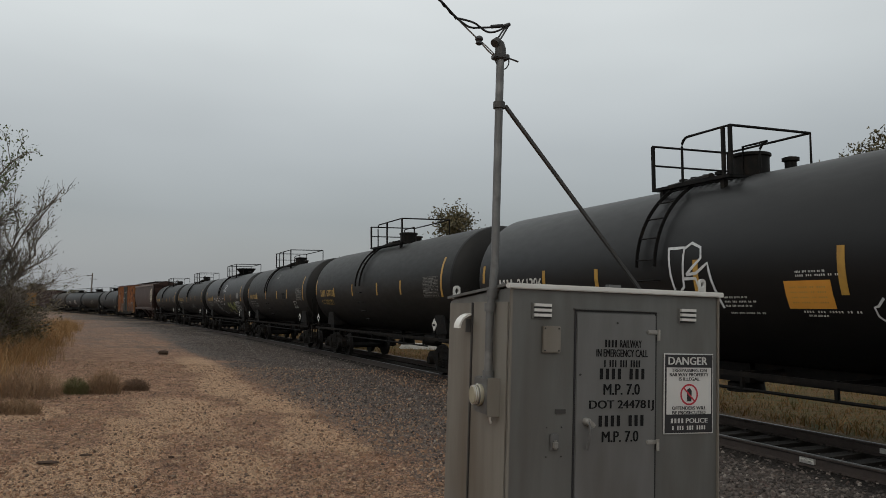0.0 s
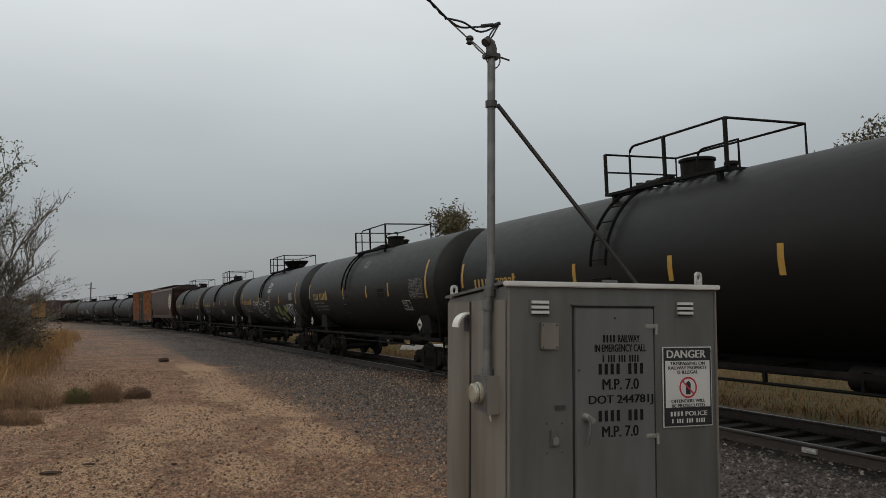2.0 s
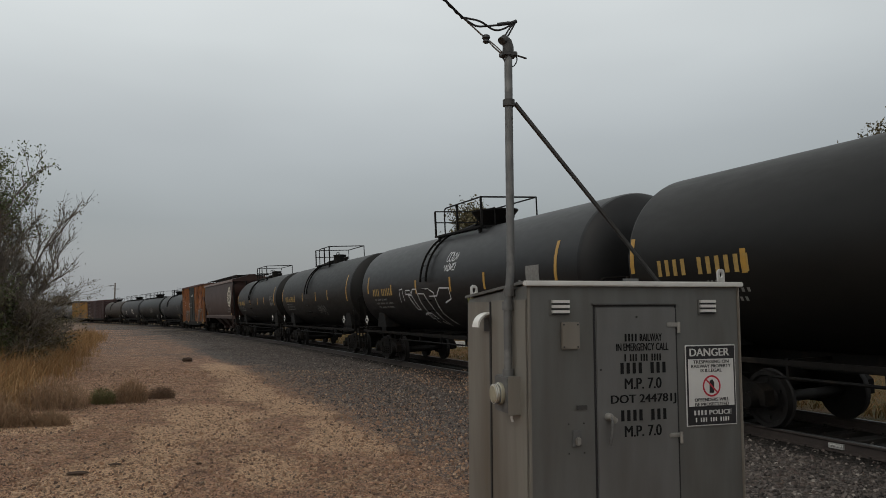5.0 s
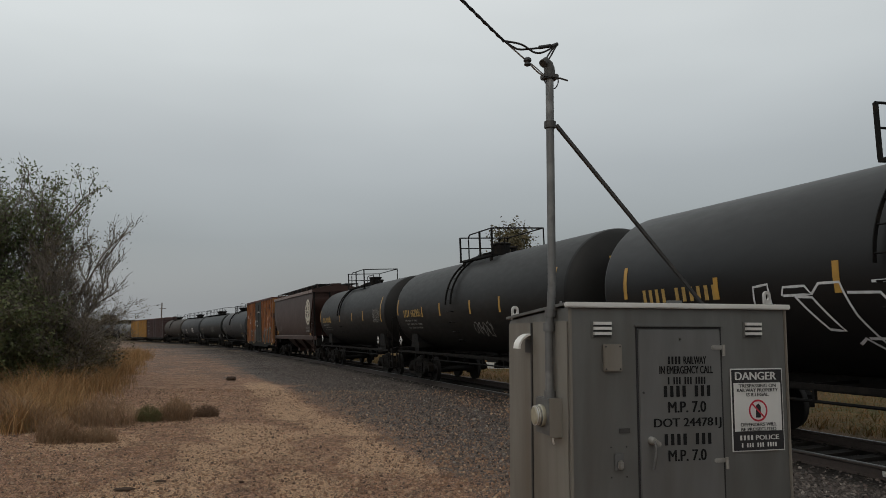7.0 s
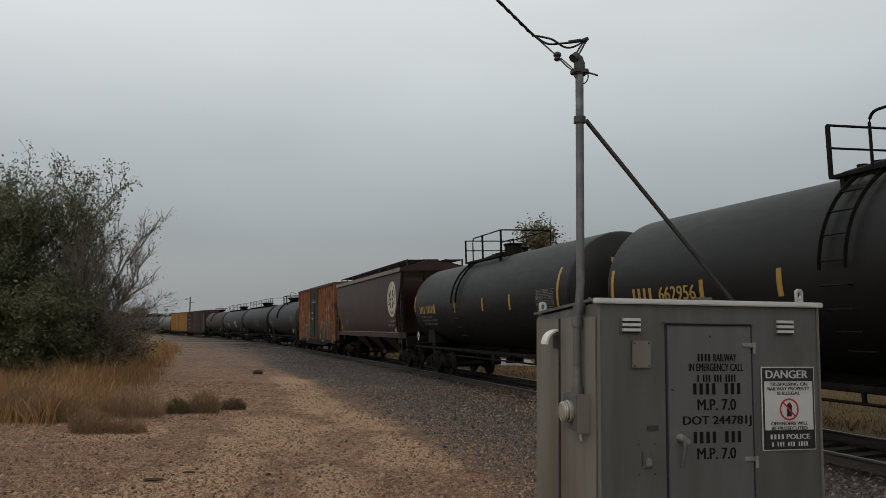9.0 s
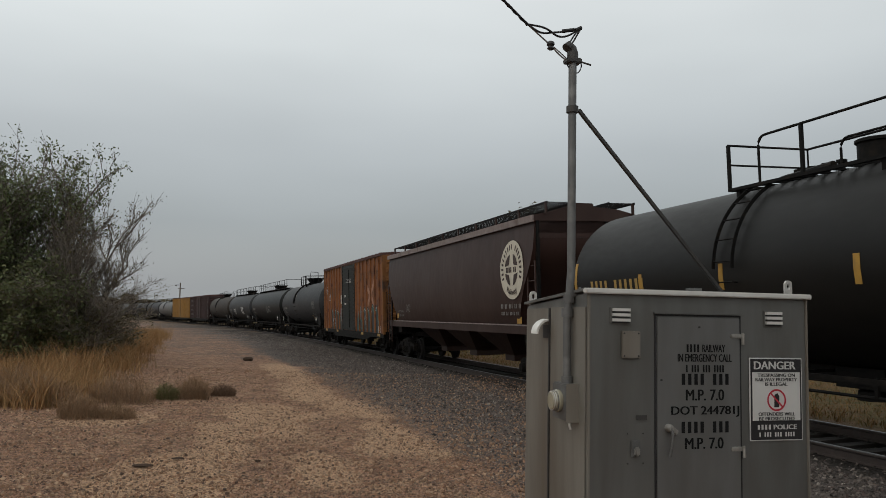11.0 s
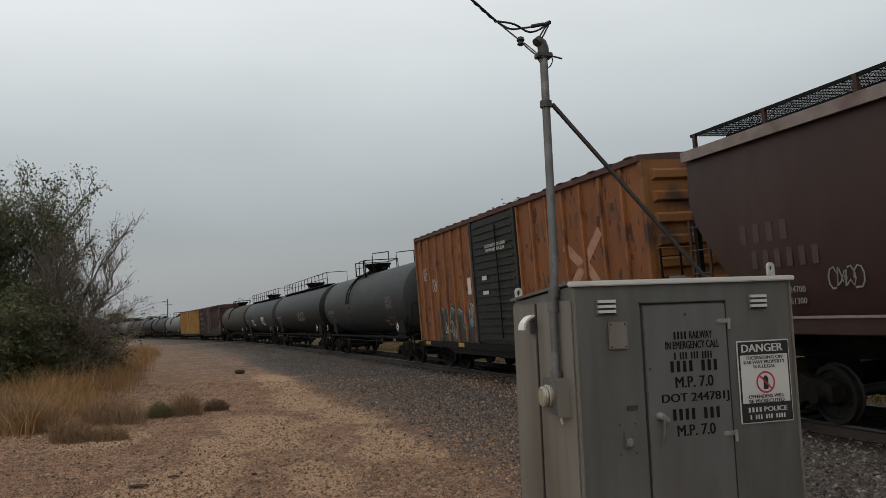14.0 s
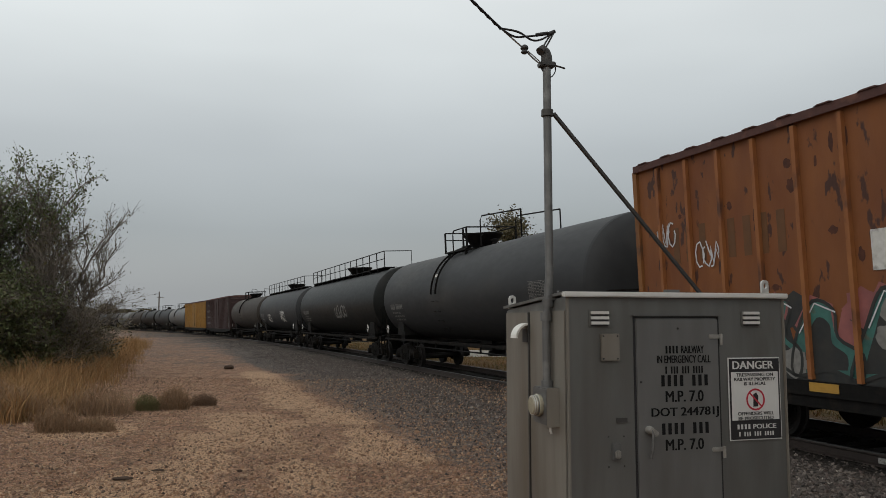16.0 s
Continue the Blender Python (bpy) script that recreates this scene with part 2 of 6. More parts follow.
M["tie"] = surf("creosoted_timber", (0.012, 0.0105, 0.009), (0.02, 0.0175, 0.015), 4, (0.8, 0.95), spec=0.15, c3=(0.035, 0.03, 0.026), patch=2, cut=(0.55, 0.75), bump=0.5, bump_scale=18, stretch=(0.3, 2, 1), random_tint=0.25)
M["bark"] = surf("grey_brown_bark", (0.12, 0.1, 0.083), (0.18, 0.155, 0.13), 8, (0.8, 0.95), bump=0.5, stretch=(1, 1, 0.3))
M["concrete"] = surf("white_painted_concrete", (0.62, 0.61, 0.58), (0.5, 0.49, 0.46), 5, (0.8, 0.95))
M["pole_wood"] = surf("weathered_pole_wood", (0.12, 0.1, 0.085), (0.16, 0.14, 0.12), 6, (0.8, 0.95))
M["clod"] = surf("dark_clod", (0.05, 0.034, 0.025), (0.075, 0.05, 0.036), 9, (0.9, 1.0), bump=0.5, spec=0.1)
M["ballast"] = island_mat("crushed_ballast", [(0.023, 0.02, 0.018), (0.07, 0.06, 0.053), (0.115, 0.098, 0.088), (0.042, 0.034, 0.031), (0.155, 0.132, 0.114), (0.08, 0.058, 0.051), (0.3, 0.268, 0.234)])
M["pebble"] = island_mat("dirt_pebbles", [(0.24, 0.135, 0.084), (0.37, 0.225, 0.14), (0.15, 0.092, 0.063), (0.5, 0.345, 0.225), (0.075, 0.053, 0.042), (0.31, 0.175, 0.106)])
M["dry_grass"] = island_mat("dry_grass", [(0.28, 0.142, 0.055), (0.34, 0.19, 0.078), (0.19, 0.108, 0.046), (0.42, 0.262, 0.125), (0.165, 0.116, 0.05), (0.26, 0.125, 0.05)])
M["field_grass"] = island_mat("field_grass", [(0.2, 0.11, 0.04), (0.25, 0.145, 0.058), (0.115, 0.105, 0.036), (0.17, 0.085, 0.032)])
M["weed"] = island_mat("dry_weed", [(0.22, 0.128, 0.07), (0.29, 0.178, 0.1), (0.165, 0.11, 0.066), (0.35, 0.235, 0.14)])
M["weed_dark"] = island_mat("dark_dry_weed", [(0.13, 0.078, 0.048), (0.18, 0.112, 0.07), (0.095, 0.062, 0.04)])
M["weed_green"] = island_mat("green_weed", [(0.105, 0.112, 0.042), (0.15, 0.145, 0.06), (0.19, 0.14, 0.07), (0.09, 0.095, 0.036)])
M["leaf"] = island_mat("green_leaves", [(0.082, 0.108, 0.04), (0.12, 0.146, 0.055), (0.066, 0.087, 0.032), (0.15, 0.166, 0.068)], 0.6, 0.4)
M["leaf_dark"] = island_mat("dark_shrub_leaves", [(0.072, 0.09, 0.034), (0.11, 0.124, 0.05), (0.058, 0.07, 0.028), (0.128, 0.12, 0.056)], 0.65, 0.3)
M["meter_glass"] = surf("yellowed_meter_cover", (0.36, 0.335, 0.25), (0.26, 0.24, 0.18), 20, (0.1, 0.22), spec=0.7)
M["leaf_dry"] = island_mat("olive_leaves", [(0.09, 0.085, 0.045), (0.13, 0.11, 0.06), (0.07, 0.065, 0.035), (0.16, 0.12, 0.06)], 0.7, 0.3)


# ---- mesh helpers ----
def grow_box(bm, c, s, rot=None):
    x, y, z = (v / 2 for v in s)
    vs = []
    for p in ((-x, -y, -z), (x, -y, -z), (x, y, -z), (-x, y, -z), (-x, -y, z), (x, -y, z), (x, y, z), (-x, y, z)):
        q = Vector(p)
        if rot:
            q = rot @ q
        vs.append(bm.verts.new(q + Vector(c)))
    for f in ((3, 2, 1, 0), (4, 5, 6, 7), (0, 1, 5, 4), (1, 2, 6, 5), (2, 3, 7, 6), (3, 0, 4, 7)):
        bm.faces.new([vs[i] for i in f])
    return bm


def grow_tube(bm, pts, r, n=8, r_end=None):
    """A round bar along a line of points."""
    pts = [Vector(p) for p in pts]
    rings, up = [], Vector((0, 0, 1))
    for i, p in enumerate(pts):
        t = (pts[min(i + 1, len(pts) - 1)] - pts[max(i - 1, 0)]).normalized()
        ref = up if abs(t.dot(up)) < 0.95 else Vector((1, 0, 0))
        a = t.cross(ref).normalized()
        b = t.cross(a)
        rr = r if r_end is None else r + (r_end - r) * i / (len(pts) - 1)
        rings.append([bm.verts.new(p + (a * math.cos(k * math.tau / n) + b * math.sin(k * math.tau / n)) * rr) for k in range(n)])
    for u, v in zip(rings, rings[1:]):
        for k in range(n):
            bm.faces.new((u[k], u[(k + 1) % n], v[(k + 1) % n], v[k]))
    bm.faces.new(rings[0][::-1])
    bm.faces.new(rings[-1])
    return bm


def grow_lathe(bm, prof, origin=(0, 0, 0), axis="x", n=40):
    """prof: (along, radius) pairs, turned about an axis through origin."""
    o = Vector(origin)
    rings = []
    for a, r in prof:
        ring = []
        for k in range(n):
            c, s = math.cos(k * math.tau / n) * r, math.sin(k * math.tau / n) * r
            ring.append(bm.verts.new(o + Vector({"x": (a, c, s), "y": (c, a, s), "z": (c, s, a)}[axis])))
        rings.append(ring)
    for u, v in zip(rings, rings[1:]):
        for k in range(n):
            bm.faces.new((u[k], u[(k + 1) % n], v[(k + 1) % n], v[k]))
    bm.faces.new(rings[0][::-1])
    bm.faces.new(rings[-1])
    return bm


def grow_prism(bm, poly, y0, y1):
    """A flat outline in x and z, given thickness from y0 to y1."""
    a = [bm.verts.new((x, y0, z)) for x, z in poly]
    b = [bm.verts.new((x, y1, z)) for x, z in poly]
    bm.faces.new(a)
    bm.faces.new(b[::-1])
    for i in range(len(poly)):
        j = (i + 1) % len(poly)
        bm.faces.new((a[j], a[i], b[i], b[j]))
    return bm


def mesh_of(name, bm, material, angle=35):
    bmesh.ops.recalc_face_normals(bm, faces=bm.faces)
    me = bpy.data.meshes.new(name)
    bm.to_mesh(me)
    bm.free()
    me.materials.append(material)
    me.polygons.foreach_set("use_smooth", [True] * len(me.polygons))
    me.set_sharp_from_angle(angle=radians(angle))
    return me


def part(name, bm, material, parent=None, label="", at=None):
    """Links a bmesh, or a mesh made before, as one object under a thing or part."""
    me = bm if isinstance(bm, bpy.types.Mesh) else mesh_of(name, bm, material)
    ob = new(name, me)
    if parent:
        ob.parent = parent
    if at:
        ob.matrix_basis = at
    if label:
        ob["label"] = label
    return ob


def B():
    return bmesh.new()


def box(c, s, rot=None, bevel=0.0):
    bm = grow_box(B(), c, s, rot)
    if bevel:
        bmesh.ops.bevel(bm, geom=bm.edges[:], offset=bevel, segments=2, affect="EDGES")
    return bm


def tube(pts, r, n=8):
    return grow_tube(B(), pts, r, n)


def arc(c, r, a0, a1, n, plane="xz"):
    out = []
    for i in range(n + 1):
        a = radians(a0 + (a1 - a0) * i / n)
        u, v = r * math.cos(a), r * math.sin(a)
        out.append({"xz": (c[0] + u, c[1], c[2] + v), "yz": (c[0], c[1] + u, c[2] + v), "xy": (c[0] + u, c[1] + v, c[2])}[plane])
    return out


def soup(name, verts, faces, material, parent=None):
    me = bpy.data.meshes.new(name)
    me.from_pydata(verts, [], faces)
    me.materials.append(material)
    ob = new(name, me)
    if parent:
        ob.parent = parent
    return ob


def text_mesh(text):
    """Built-in-font letters, thickened a little, in a box from 0 to 1 both ways."""
    cu = bpy.data.curves.new("text", "FONT")
    cu.body, cu.size, cu.extrude, cu.resolution_u = text, 1.0, 0.0, 3
    tmp = new("text_tmp", cu)
    bpy.context.view_layer.update()
    me = bpy.data.meshes.new_from_object(tmp)
    bpy.data.objects.remove(tmp)
    co = np.array([v.co for v in me.vertices])
    lo, hi = co.min(0), co.max(0)
    thick = bmesh.new()
    for k in range(3):
        thick.from_mesh(me)
    per = len(me.vertices)
    thick.to_mesh(me)
    thick.free()
    for i, v in enumerate(me.vertices):
        v.co = ((v.co.x - lo[0] + (i // per - 1) * 0.028) / (hi[0] - lo[0]), (v.co.y - lo[1]) / (hi[1] - lo[1]), 0.0004 * (i // per))
    return me


def lettering(text, x, z, h, material, parent, y, width):
    """One line of letters centred at x, h high and width wide, on a plane y or on a curved side given as y(z)."""
    me = text_mesh(text)
    for v in me.vertices:
        vz = z + v.co.y * h
        v.co = (x + (v.co.x - 0.5) * width, (y(vz) if callable(y) else y) - v.co.z, vz)
    me.materials.append(material)
    ob = new("lettering", me)
    ob.parent = parent
    ob["label"] = "text " + text
    return ob


def on_shell(z):
    return side_y(z, 0.014)


# ---- the line of the track ----
LINE = np.arange(-80.0, 460.0, 1.0)
clipped = np.clip(LINE, -80, 245)
HEAD = np.radians(23.7008 + 0.0209 * clipped + 0.063085 * clipped ** 2 / 100 - 0.0210424 * clipped ** 3 / 1e4)
LX = np.concatenate([[0], np.cumsum(-(np.sin(HEAD[1:]) + np.sin(HEAD[:-1])) / 2)])
LY = np.concatenate([[0], np.cumsum((np.cos(HEAD[1:]) + np.cos(HEAD[:-1])) / 2)])
LX += 4.522 - LX[80] - 0.11
LY += 14.026 - LY[80] - 0.05
RAIL_TOP, GRADE, CANT = 0.09, -0.00394, 2.5  # the curve is banked towards the lot


def fall(s):
    return GRADE * (np.clip(s, 10, 330) - 10)


def on_line(s, off=0.0):
    """Place beside the track: off metres from its centre, towards the dirt lot."""
    a = np.interp(s, LINE, HEAD)
    return (np.interp(s, LINE, LX) - off * np.cos(a), np.interp(s, LINE, LY) - off * np.sin(a), a)


def car_pose(s, half):
    """Pose of a car whose trucks stand half a wheelbase either side of s."""
    x0, y0, _ = on_line(s + half)
    x1, y1, _ = on_line(s - half)
    z0, z1 = RAIL_TOP + fall(s + half), RAIL_TOP + fall(s - half)
    level = pose((x0 + x1) / 2, (y0 + y1) / 2, (z0 + z1) / 2, 0, math.degrees(math.atan2(z0 - z1, 2 * half)), math.degrees(math.atan2(y1 - y0, x1 - x0)))
    return level @ pose(0, -0.753, 0, CANT) @ pose(0, 0.753, 0)


# ---- the train ----
SHELL_R, SHELL_Z = 1.5, 2.58
CACHE = {}


def once(key, make, material):
    if key not in CACHE:
        CACHE[key] = mesh_of(key.split("/")[0], make(), material, 20 if key.startswith("tank_shell") else 35)
    return CACHE[key]


def side_y(z, lift=0.006):
    return -math.sqrt(max(0.01, (SHELL_R + lift) ** 2 - (z - SHELL_Z) ** 2))


def wrap_patch(bm, x0, x1, z0, z1, lift=0.006, flat=None):
    """A thin plate of paint on the shell's side (or on a flat side at y = flat)."""
    n = 1 if flat is not None else max(1, int(abs(z1 - z0) / 0.15))
    rows = []
    for i in range(n + 1):
        z = z0 + (z1 - z0) * i / n
        y = flat if flat is not None else side_y(z, lift)
        rows.append([bm.verts.new((x, y + d, z)) for x in (x0, x1) for d in (0, 0.004)])
    for a, b in zip(rows, rows[1:]):
        bm.faces.new((a[0], a[2], b[2], b[0]))
        bm.faces.new((a[1], b[1], b[3], a[3]))
        bm.faces.new((a[0], b[0], b[1], a[1]))
        bm.faces.new((a[2], a[3], b[3], b[2]))
    for r, fl in ((rows[0], 1), (rows[-1], 0)):
        bm.faces.new((r[0], r[1], r[3], r[2]) if fl else (r[0], r[2], r[3], r[1]))
    return bm


def wrap_stroke(bm, pts, width, flat=None, lift=0.008):
    """A brush stroke through points (x, z) on the car's side."""
    fine = []
    for (x0, z0), (x1, z1) in zip(pts, pts[1:]):
        n = max(1, int(math.hypot(x1 - x0, z1 - z0) / 0.12))
        fine += [(x0 + (x1 - x0) * i / n, z0 + (z1 - z0) * i / n) for i in range(n)]
    fine.append(pts[-1])
    prev = None
    for i, (x, z) in enumerate(fine):
        ax, az = fine[max(i - 1, 0)]
        bx, bz = fine[min(i + 1, len(fine) - 1)]
        d = math.hypot(bx - ax, bz - az) or 1
        nx, nz = -(bz - az) / d * width / 2, (bx - ax) / d * width / 2
        pair = [bm.verts.new((x + k * nx, flat if flat is not None else side_y(z + k * nz, lift), z + k * nz)) for k in (1, -1)]
        if prev:
            bm.faces.new((prev[0], prev[1], pair[1], pair[0]))
        prev = pair
    return bm


def letter_bars(bm, x0, x1, z, h, pattern, flat=None):
    """Bars for one line of marks: pattern of widths, a space for a gap."""
    w = (x1 - x0) / len(pattern)
    for i, c in enumerate(pattern):
        if c != " ":
            wrap_patch(bm, x0 + i * w + w * 0.22, x0 + i * w + w * 0.68, z, z + h, flat=flat)
    return bm


def make_side_frame():
    """Cast truck side frame with two windows and journal pedestals."""
    bm = B()
    outer = [(-1.16, 0.36), (-1.16, 0.58), (-1.02, 0.68), (-0.72, 0.68), (-0.45, 0.80), (0.45, 0.80), (0.72, 0.68), (1.02, 0.68), (1.16, 0.58), (1.16, 0.36),
             (1.06, 0.36), (1.02, 0.5), (0.78, 0.5), (0.74, 0.36), (0.62, 0.34), (0.36, 0.16), (-0.36, 0.16), (-0.62, 0.34), (-0.74, 0.36), (-0.78, 0.5), (-1.02, 0.5), (-1.06, 0.36)]
    grow_prism(bm, outer, -0.09, 0.09)
    for sx in (-1, 1):
        grow_box(bm, (sx * 0.42, -0.1, 0.48), (0.1, 0.05, 0.36))
        grow_lathe(bm, [(-0.2, 0.04), (-0.2, 0.11), (-0.1, 0.13), (0.0, 0.13)], (sx * 0.9, 0, 0.43), "y", 12)
    grow_box(bm, (0, -0.1, 0.2), (0.8, 0.06, 0.1))
    grow_box(bm, (0, -0.1, 0.75), (0.9, 0.06, 0.08))
    return bm


def make_springs():
    bm = B()
    for x in (-0.24, 0, 0.24):
        pts = [(x + 0.085 * math.cos(a * 0.9), -0.06 + 0.085 * math.sin(a * 0.9), 0.25 + a * 0.0095) for a in range(0, 28)]
        grow_tube(bm, pts, 0.018, 5)
    return bm


def make_bolster():
    bm = grow_box(B(), (0, 0, 0.6), (0.4, 2.1, 0.26))
    grow_box(bm, (0, 0, 0.78), (0.5, 0.8, 0.16))
    grow_box(bm, (-0.42, 0, 0.34), (0.1, 1.8, 0.14))
    grow_box(bm, (0.42, 0, 0.34), (0.1, 1.8, 0.14))
    return bm


def make_wheelset():
    bm = grow_tube(B(), [(0, -1.0, 0), (0, 1.0, 0)], 0.085, 12)
    for s in (-1, 1):
        o = (0, s * 0.76, 0)
        prof = [(s * -0.075, 0.1), (s * -0.075, 0.445), (s * -0.045, 0.452), (s * -0.03, 0.425), (s * 0.06, 0.42), (s * 0.06, 0.36), (s * 0.02, 0.34), (s * 0.0, 0.18), (s * 0.09, 0.14), (s * 0.09, 0.09)]
        grow_lathe(bm, prof, o, "y", 28)
        for k in range(6):
            a = k * math.tau / 6
            grow_box(bm, (0.27 * math.cos(a), s * 0.79, 0.27 * math.sin(a)), (0.05, 0.012, 0.05))
    return bm


def make_coupler():
    bm = grow_box(B(), (0.35, 0, 0.84), (0.75, 0.16, 0.2))
    grow_box(bm, (0.72, 0.02, 0.84), (0.26, 0.32, 0.28))
    grow_box(bm, (0.0, 0, 0.86), (0.3, 0.5, 0.36))
    return bm


ROLLING = []


def running_gear(car, length, half):
    """Two trucks with wheels that turn, couplers, air hoses."""
    for sx in (-1, 1):
        truck = part("truck", once("truck", make_bolster, M["truck"]), None, car, "dusty cast steel truck", pose(sx * half, 0, 0))
        for sy in (-1, 1):
            part("side_frame", once("side_frame", make_side_frame, M["truck"]), None, truck, "", pose(0, sy * 1.0, 0, 0, 0, 0 if sy < 0 else 180))
            part("spring_group", once("spring_group", make_springs, M["truck"]), None, truck, "", pose(0, sy * 1.0, 0, 0, 0, 0 if sy < 0 else 180))
        for ax in (-0.9, 0.9):
            w = part("wheelset", once("wheelset", make_wheelset, M["wheel"]), None, car, "steel wheels on an axle", pose(sx * half + ax, 0, 0.42))
            ROLLING.append((w, sx * half + ax))
        part("coupler", once("coupler", make_coupler, M["truck"]), None, car, "", pose(sx * (length / 2 - 0.72), 0, 0, 0, 0, 0 if sx > 0 else 180))
        hose = B()
        grow_tube(hose, [(sx * (length / 2 - 0.45), -0.35, 0.85), (sx * (length / 2 - 0.3), -0.35, 0.6), (sx * (length / 2 - 0.1), -0.3, 0.48), (sx * (length / 2 + 0.02), -0.22, 0.55)], 0.025, 6)
        part("air_hose", hose, M["wire"], car)


def shell_mesh(half):
    prof = [(-half - 0.45, 0.02)]
    for a in range(8, 91, 8):
        prof.append((-half - 0.45 * math.cos(radians(a)), SHELL_R * math.sin(radians(a))))
    prof.append((-half, SHELL_R))
    prof += [(-a, r) for a, r in prof[::-1]]
    return grow_lathe(B(), prof, (0, 0, SHELL_Z), "x", 64)


def make_ladder_curved():
    """Flat-railed ladder that follows the shell down to its middle, and single grab irons below."""
    bm = B()
    R = SHELL_R + 0.09

    def at(a, r=R):
        return -r * math.cos(radians(a)), SHELL_Z + r * math.sin(radians(a))

    for x in (-0.23, 0.23):
        for a in range(62, 5, -4):
            (y0, z0), (y1, z1) = at(a), at(a - 4)
            grow_box(bm, (x, (y0 + y1) / 2, (z0 + z1) / 2), (0.016, 0.06, math.hypot(y1 - y0, z1 - z0) + 0.006), Matrix.Rotation(radians(-(a - 2)), 3, "X"))
    for a in range(58, 4, -13):
        y, z = at(a)
        grow_tube(bm, [(-0.23, y, z), (0.23, y, z)], 0.014, 6)
    return bm


def make_grab_iron():
    return tube([(-0.23, 0.09, 0), (-0.23, 0, 0), (0.23, 0, 0), (0.23, 0.09, 0)], 0.013, 6)


def head_patch(bm, half, y0, y1, z0, z1):
    """A plate of marks on the leading head."""
    vs = []
    for y, z in ((y0, z0), (y1, z0), (y1, z1), (y0, z1)):
        r2 = (y * y + (z - SHELL_Z) ** 2) / SHELL_R ** 2
        vs.append(bm.verts.new((half + 0.45 * math.sqrt(max(0, 1 - r2)) + 0.012, y, z)))
    bm.faces.new(vs)


def cage(car, x0, x1, tall=0.76):
    """Platform with hooped railing, as on the dusty black cars."""
    z0 = SHELL_Z + SHELL_R - 0.06
    top = z0 + tall
    deck = B()
    for y in (-0.84, 0.84):
        grow_box(deck, ((x0 + x1) / 2, y, z0 - 0.02), (x1 - x0, 0.09, 0.05))
    for x in (x0 + 0.03, x1 - 0.03):
        grow_box(deck, (x, 0, z0 - 0.03), (0.06, 1.7, 0.03))
    for x in (x0 + 0.2, x1 - 0.2):
        for y in (-0.8, 0.8):
            grow_box(deck, (x, y, z0 - 0.16), (0.08, 0.08, 0.3))
    platform = part("platform", deck, M["iron"], car, "black steel walkway platform")
    for k in range(12):
        part("slat", once("slat", lambda: box((0, 0, 0), (0.05, 1.66, 0.03)), M["iron"]), None, platform, "", pose(x0 + 0.03 + (x1 - x0 - 0.06) * k / 11, 0, z0 - 0.01))
    r = 0.022

    def hoop(xa, xb, y, zt):
        return [(xa, y, z0)] + [(xa, y, zt - 0.15)] + arc((xa + 0.15, y, zt - 0.15), 0.15, 180, 90, 4) + [(xb, y, zt)]

    part("handrail", tube(hoop(x0 + 0.75, x1, -0.84, top) + [(x1, -0.84, z0)], r), M["iron"], car)
    part("handrail", tube([(x0, -0.84, z0), (x0, -0.84, top), (x0, 0.84, top), (x0, 0.84, z0)], r), M["iron"], car)
    part("handrail", tube([(x0, 0.84, z0), (x0, 0.84, top), (x1, 0.84, top), (x1, 0.84, z0)], r), M["iron"], car)
    part("handrail", tube([(x1, -0.84, top), (x1, 0.84, top)], r), M["iron"], car)
    part("handrail", tube([(x0, -0.84, z0 + 0.42), (x0, 0.84, z0 + 0.42)], r * 0.8), M["iron"], car)
    part("handrail", tube(hoop(x0 + 1.9, x1 - 0.3, -0.3, top - 0.25) + [(x1 - 0.3, -0.3, z0)], r * 0.9), M["iron"], car)
    for x in (x0 + 1.7, x1):
        part("rail_post", box((x, -0.84, z0 + tall / 2), (0.05, 0.05, tall)), M["iron"], car)
    part("rail_post", box((x0, -0.84, z0 + tall / 2), (0.05, 0.05, tall)), M["iron"], car)


def walkway(car, x0, x1):
    """Long roof walk with an upright railing on one side."""
    z0 = SHELL_Z + SHELL_R + 0.02
    deck = grow_box(B(), ((x0 + x1) / 2, -0.42, z0), (x1 - x0, 0.5, 0.04))
    for k in range(int((x1 - x0) / 1.4) + 1):
        grow_box(deck, (x0 + 0.2 + k * 1.4, -0.42, z0 - 0.08), (0.06, 0.5, 0.14))
    part("platform", deck, M["iron"], car, "long steel roof walk")
    n = int((x1 - x0) / 1.25)
    for k in range(n + 1):
        x = x0 + (x1 - x0) * k / n
        part("rail_post", tube([(x, -0.66, z0), (x, -0.66, z0 + 0.72)], 0.022, 6), M["iron"], car)
    part("handrail", tube([(x0, -0.66, z0 + 0.72), (x1, -0.66, z0 + 0.72)], 0.022, 6), M["iron"], car)
    part("handrail", tube([(x0, -0.66, z0 + 0.38), (x1, -0.66, z0 + 0.38)], 0.018, 6), M["iron"], car)
    part("handrail", tube([(x1, -0.66, z0 + 0.72), (x1, 0.6, z0 + 0.72), (x1, 0.6, z0 - 0.1)], 0.022, 6), M["iron"], car)


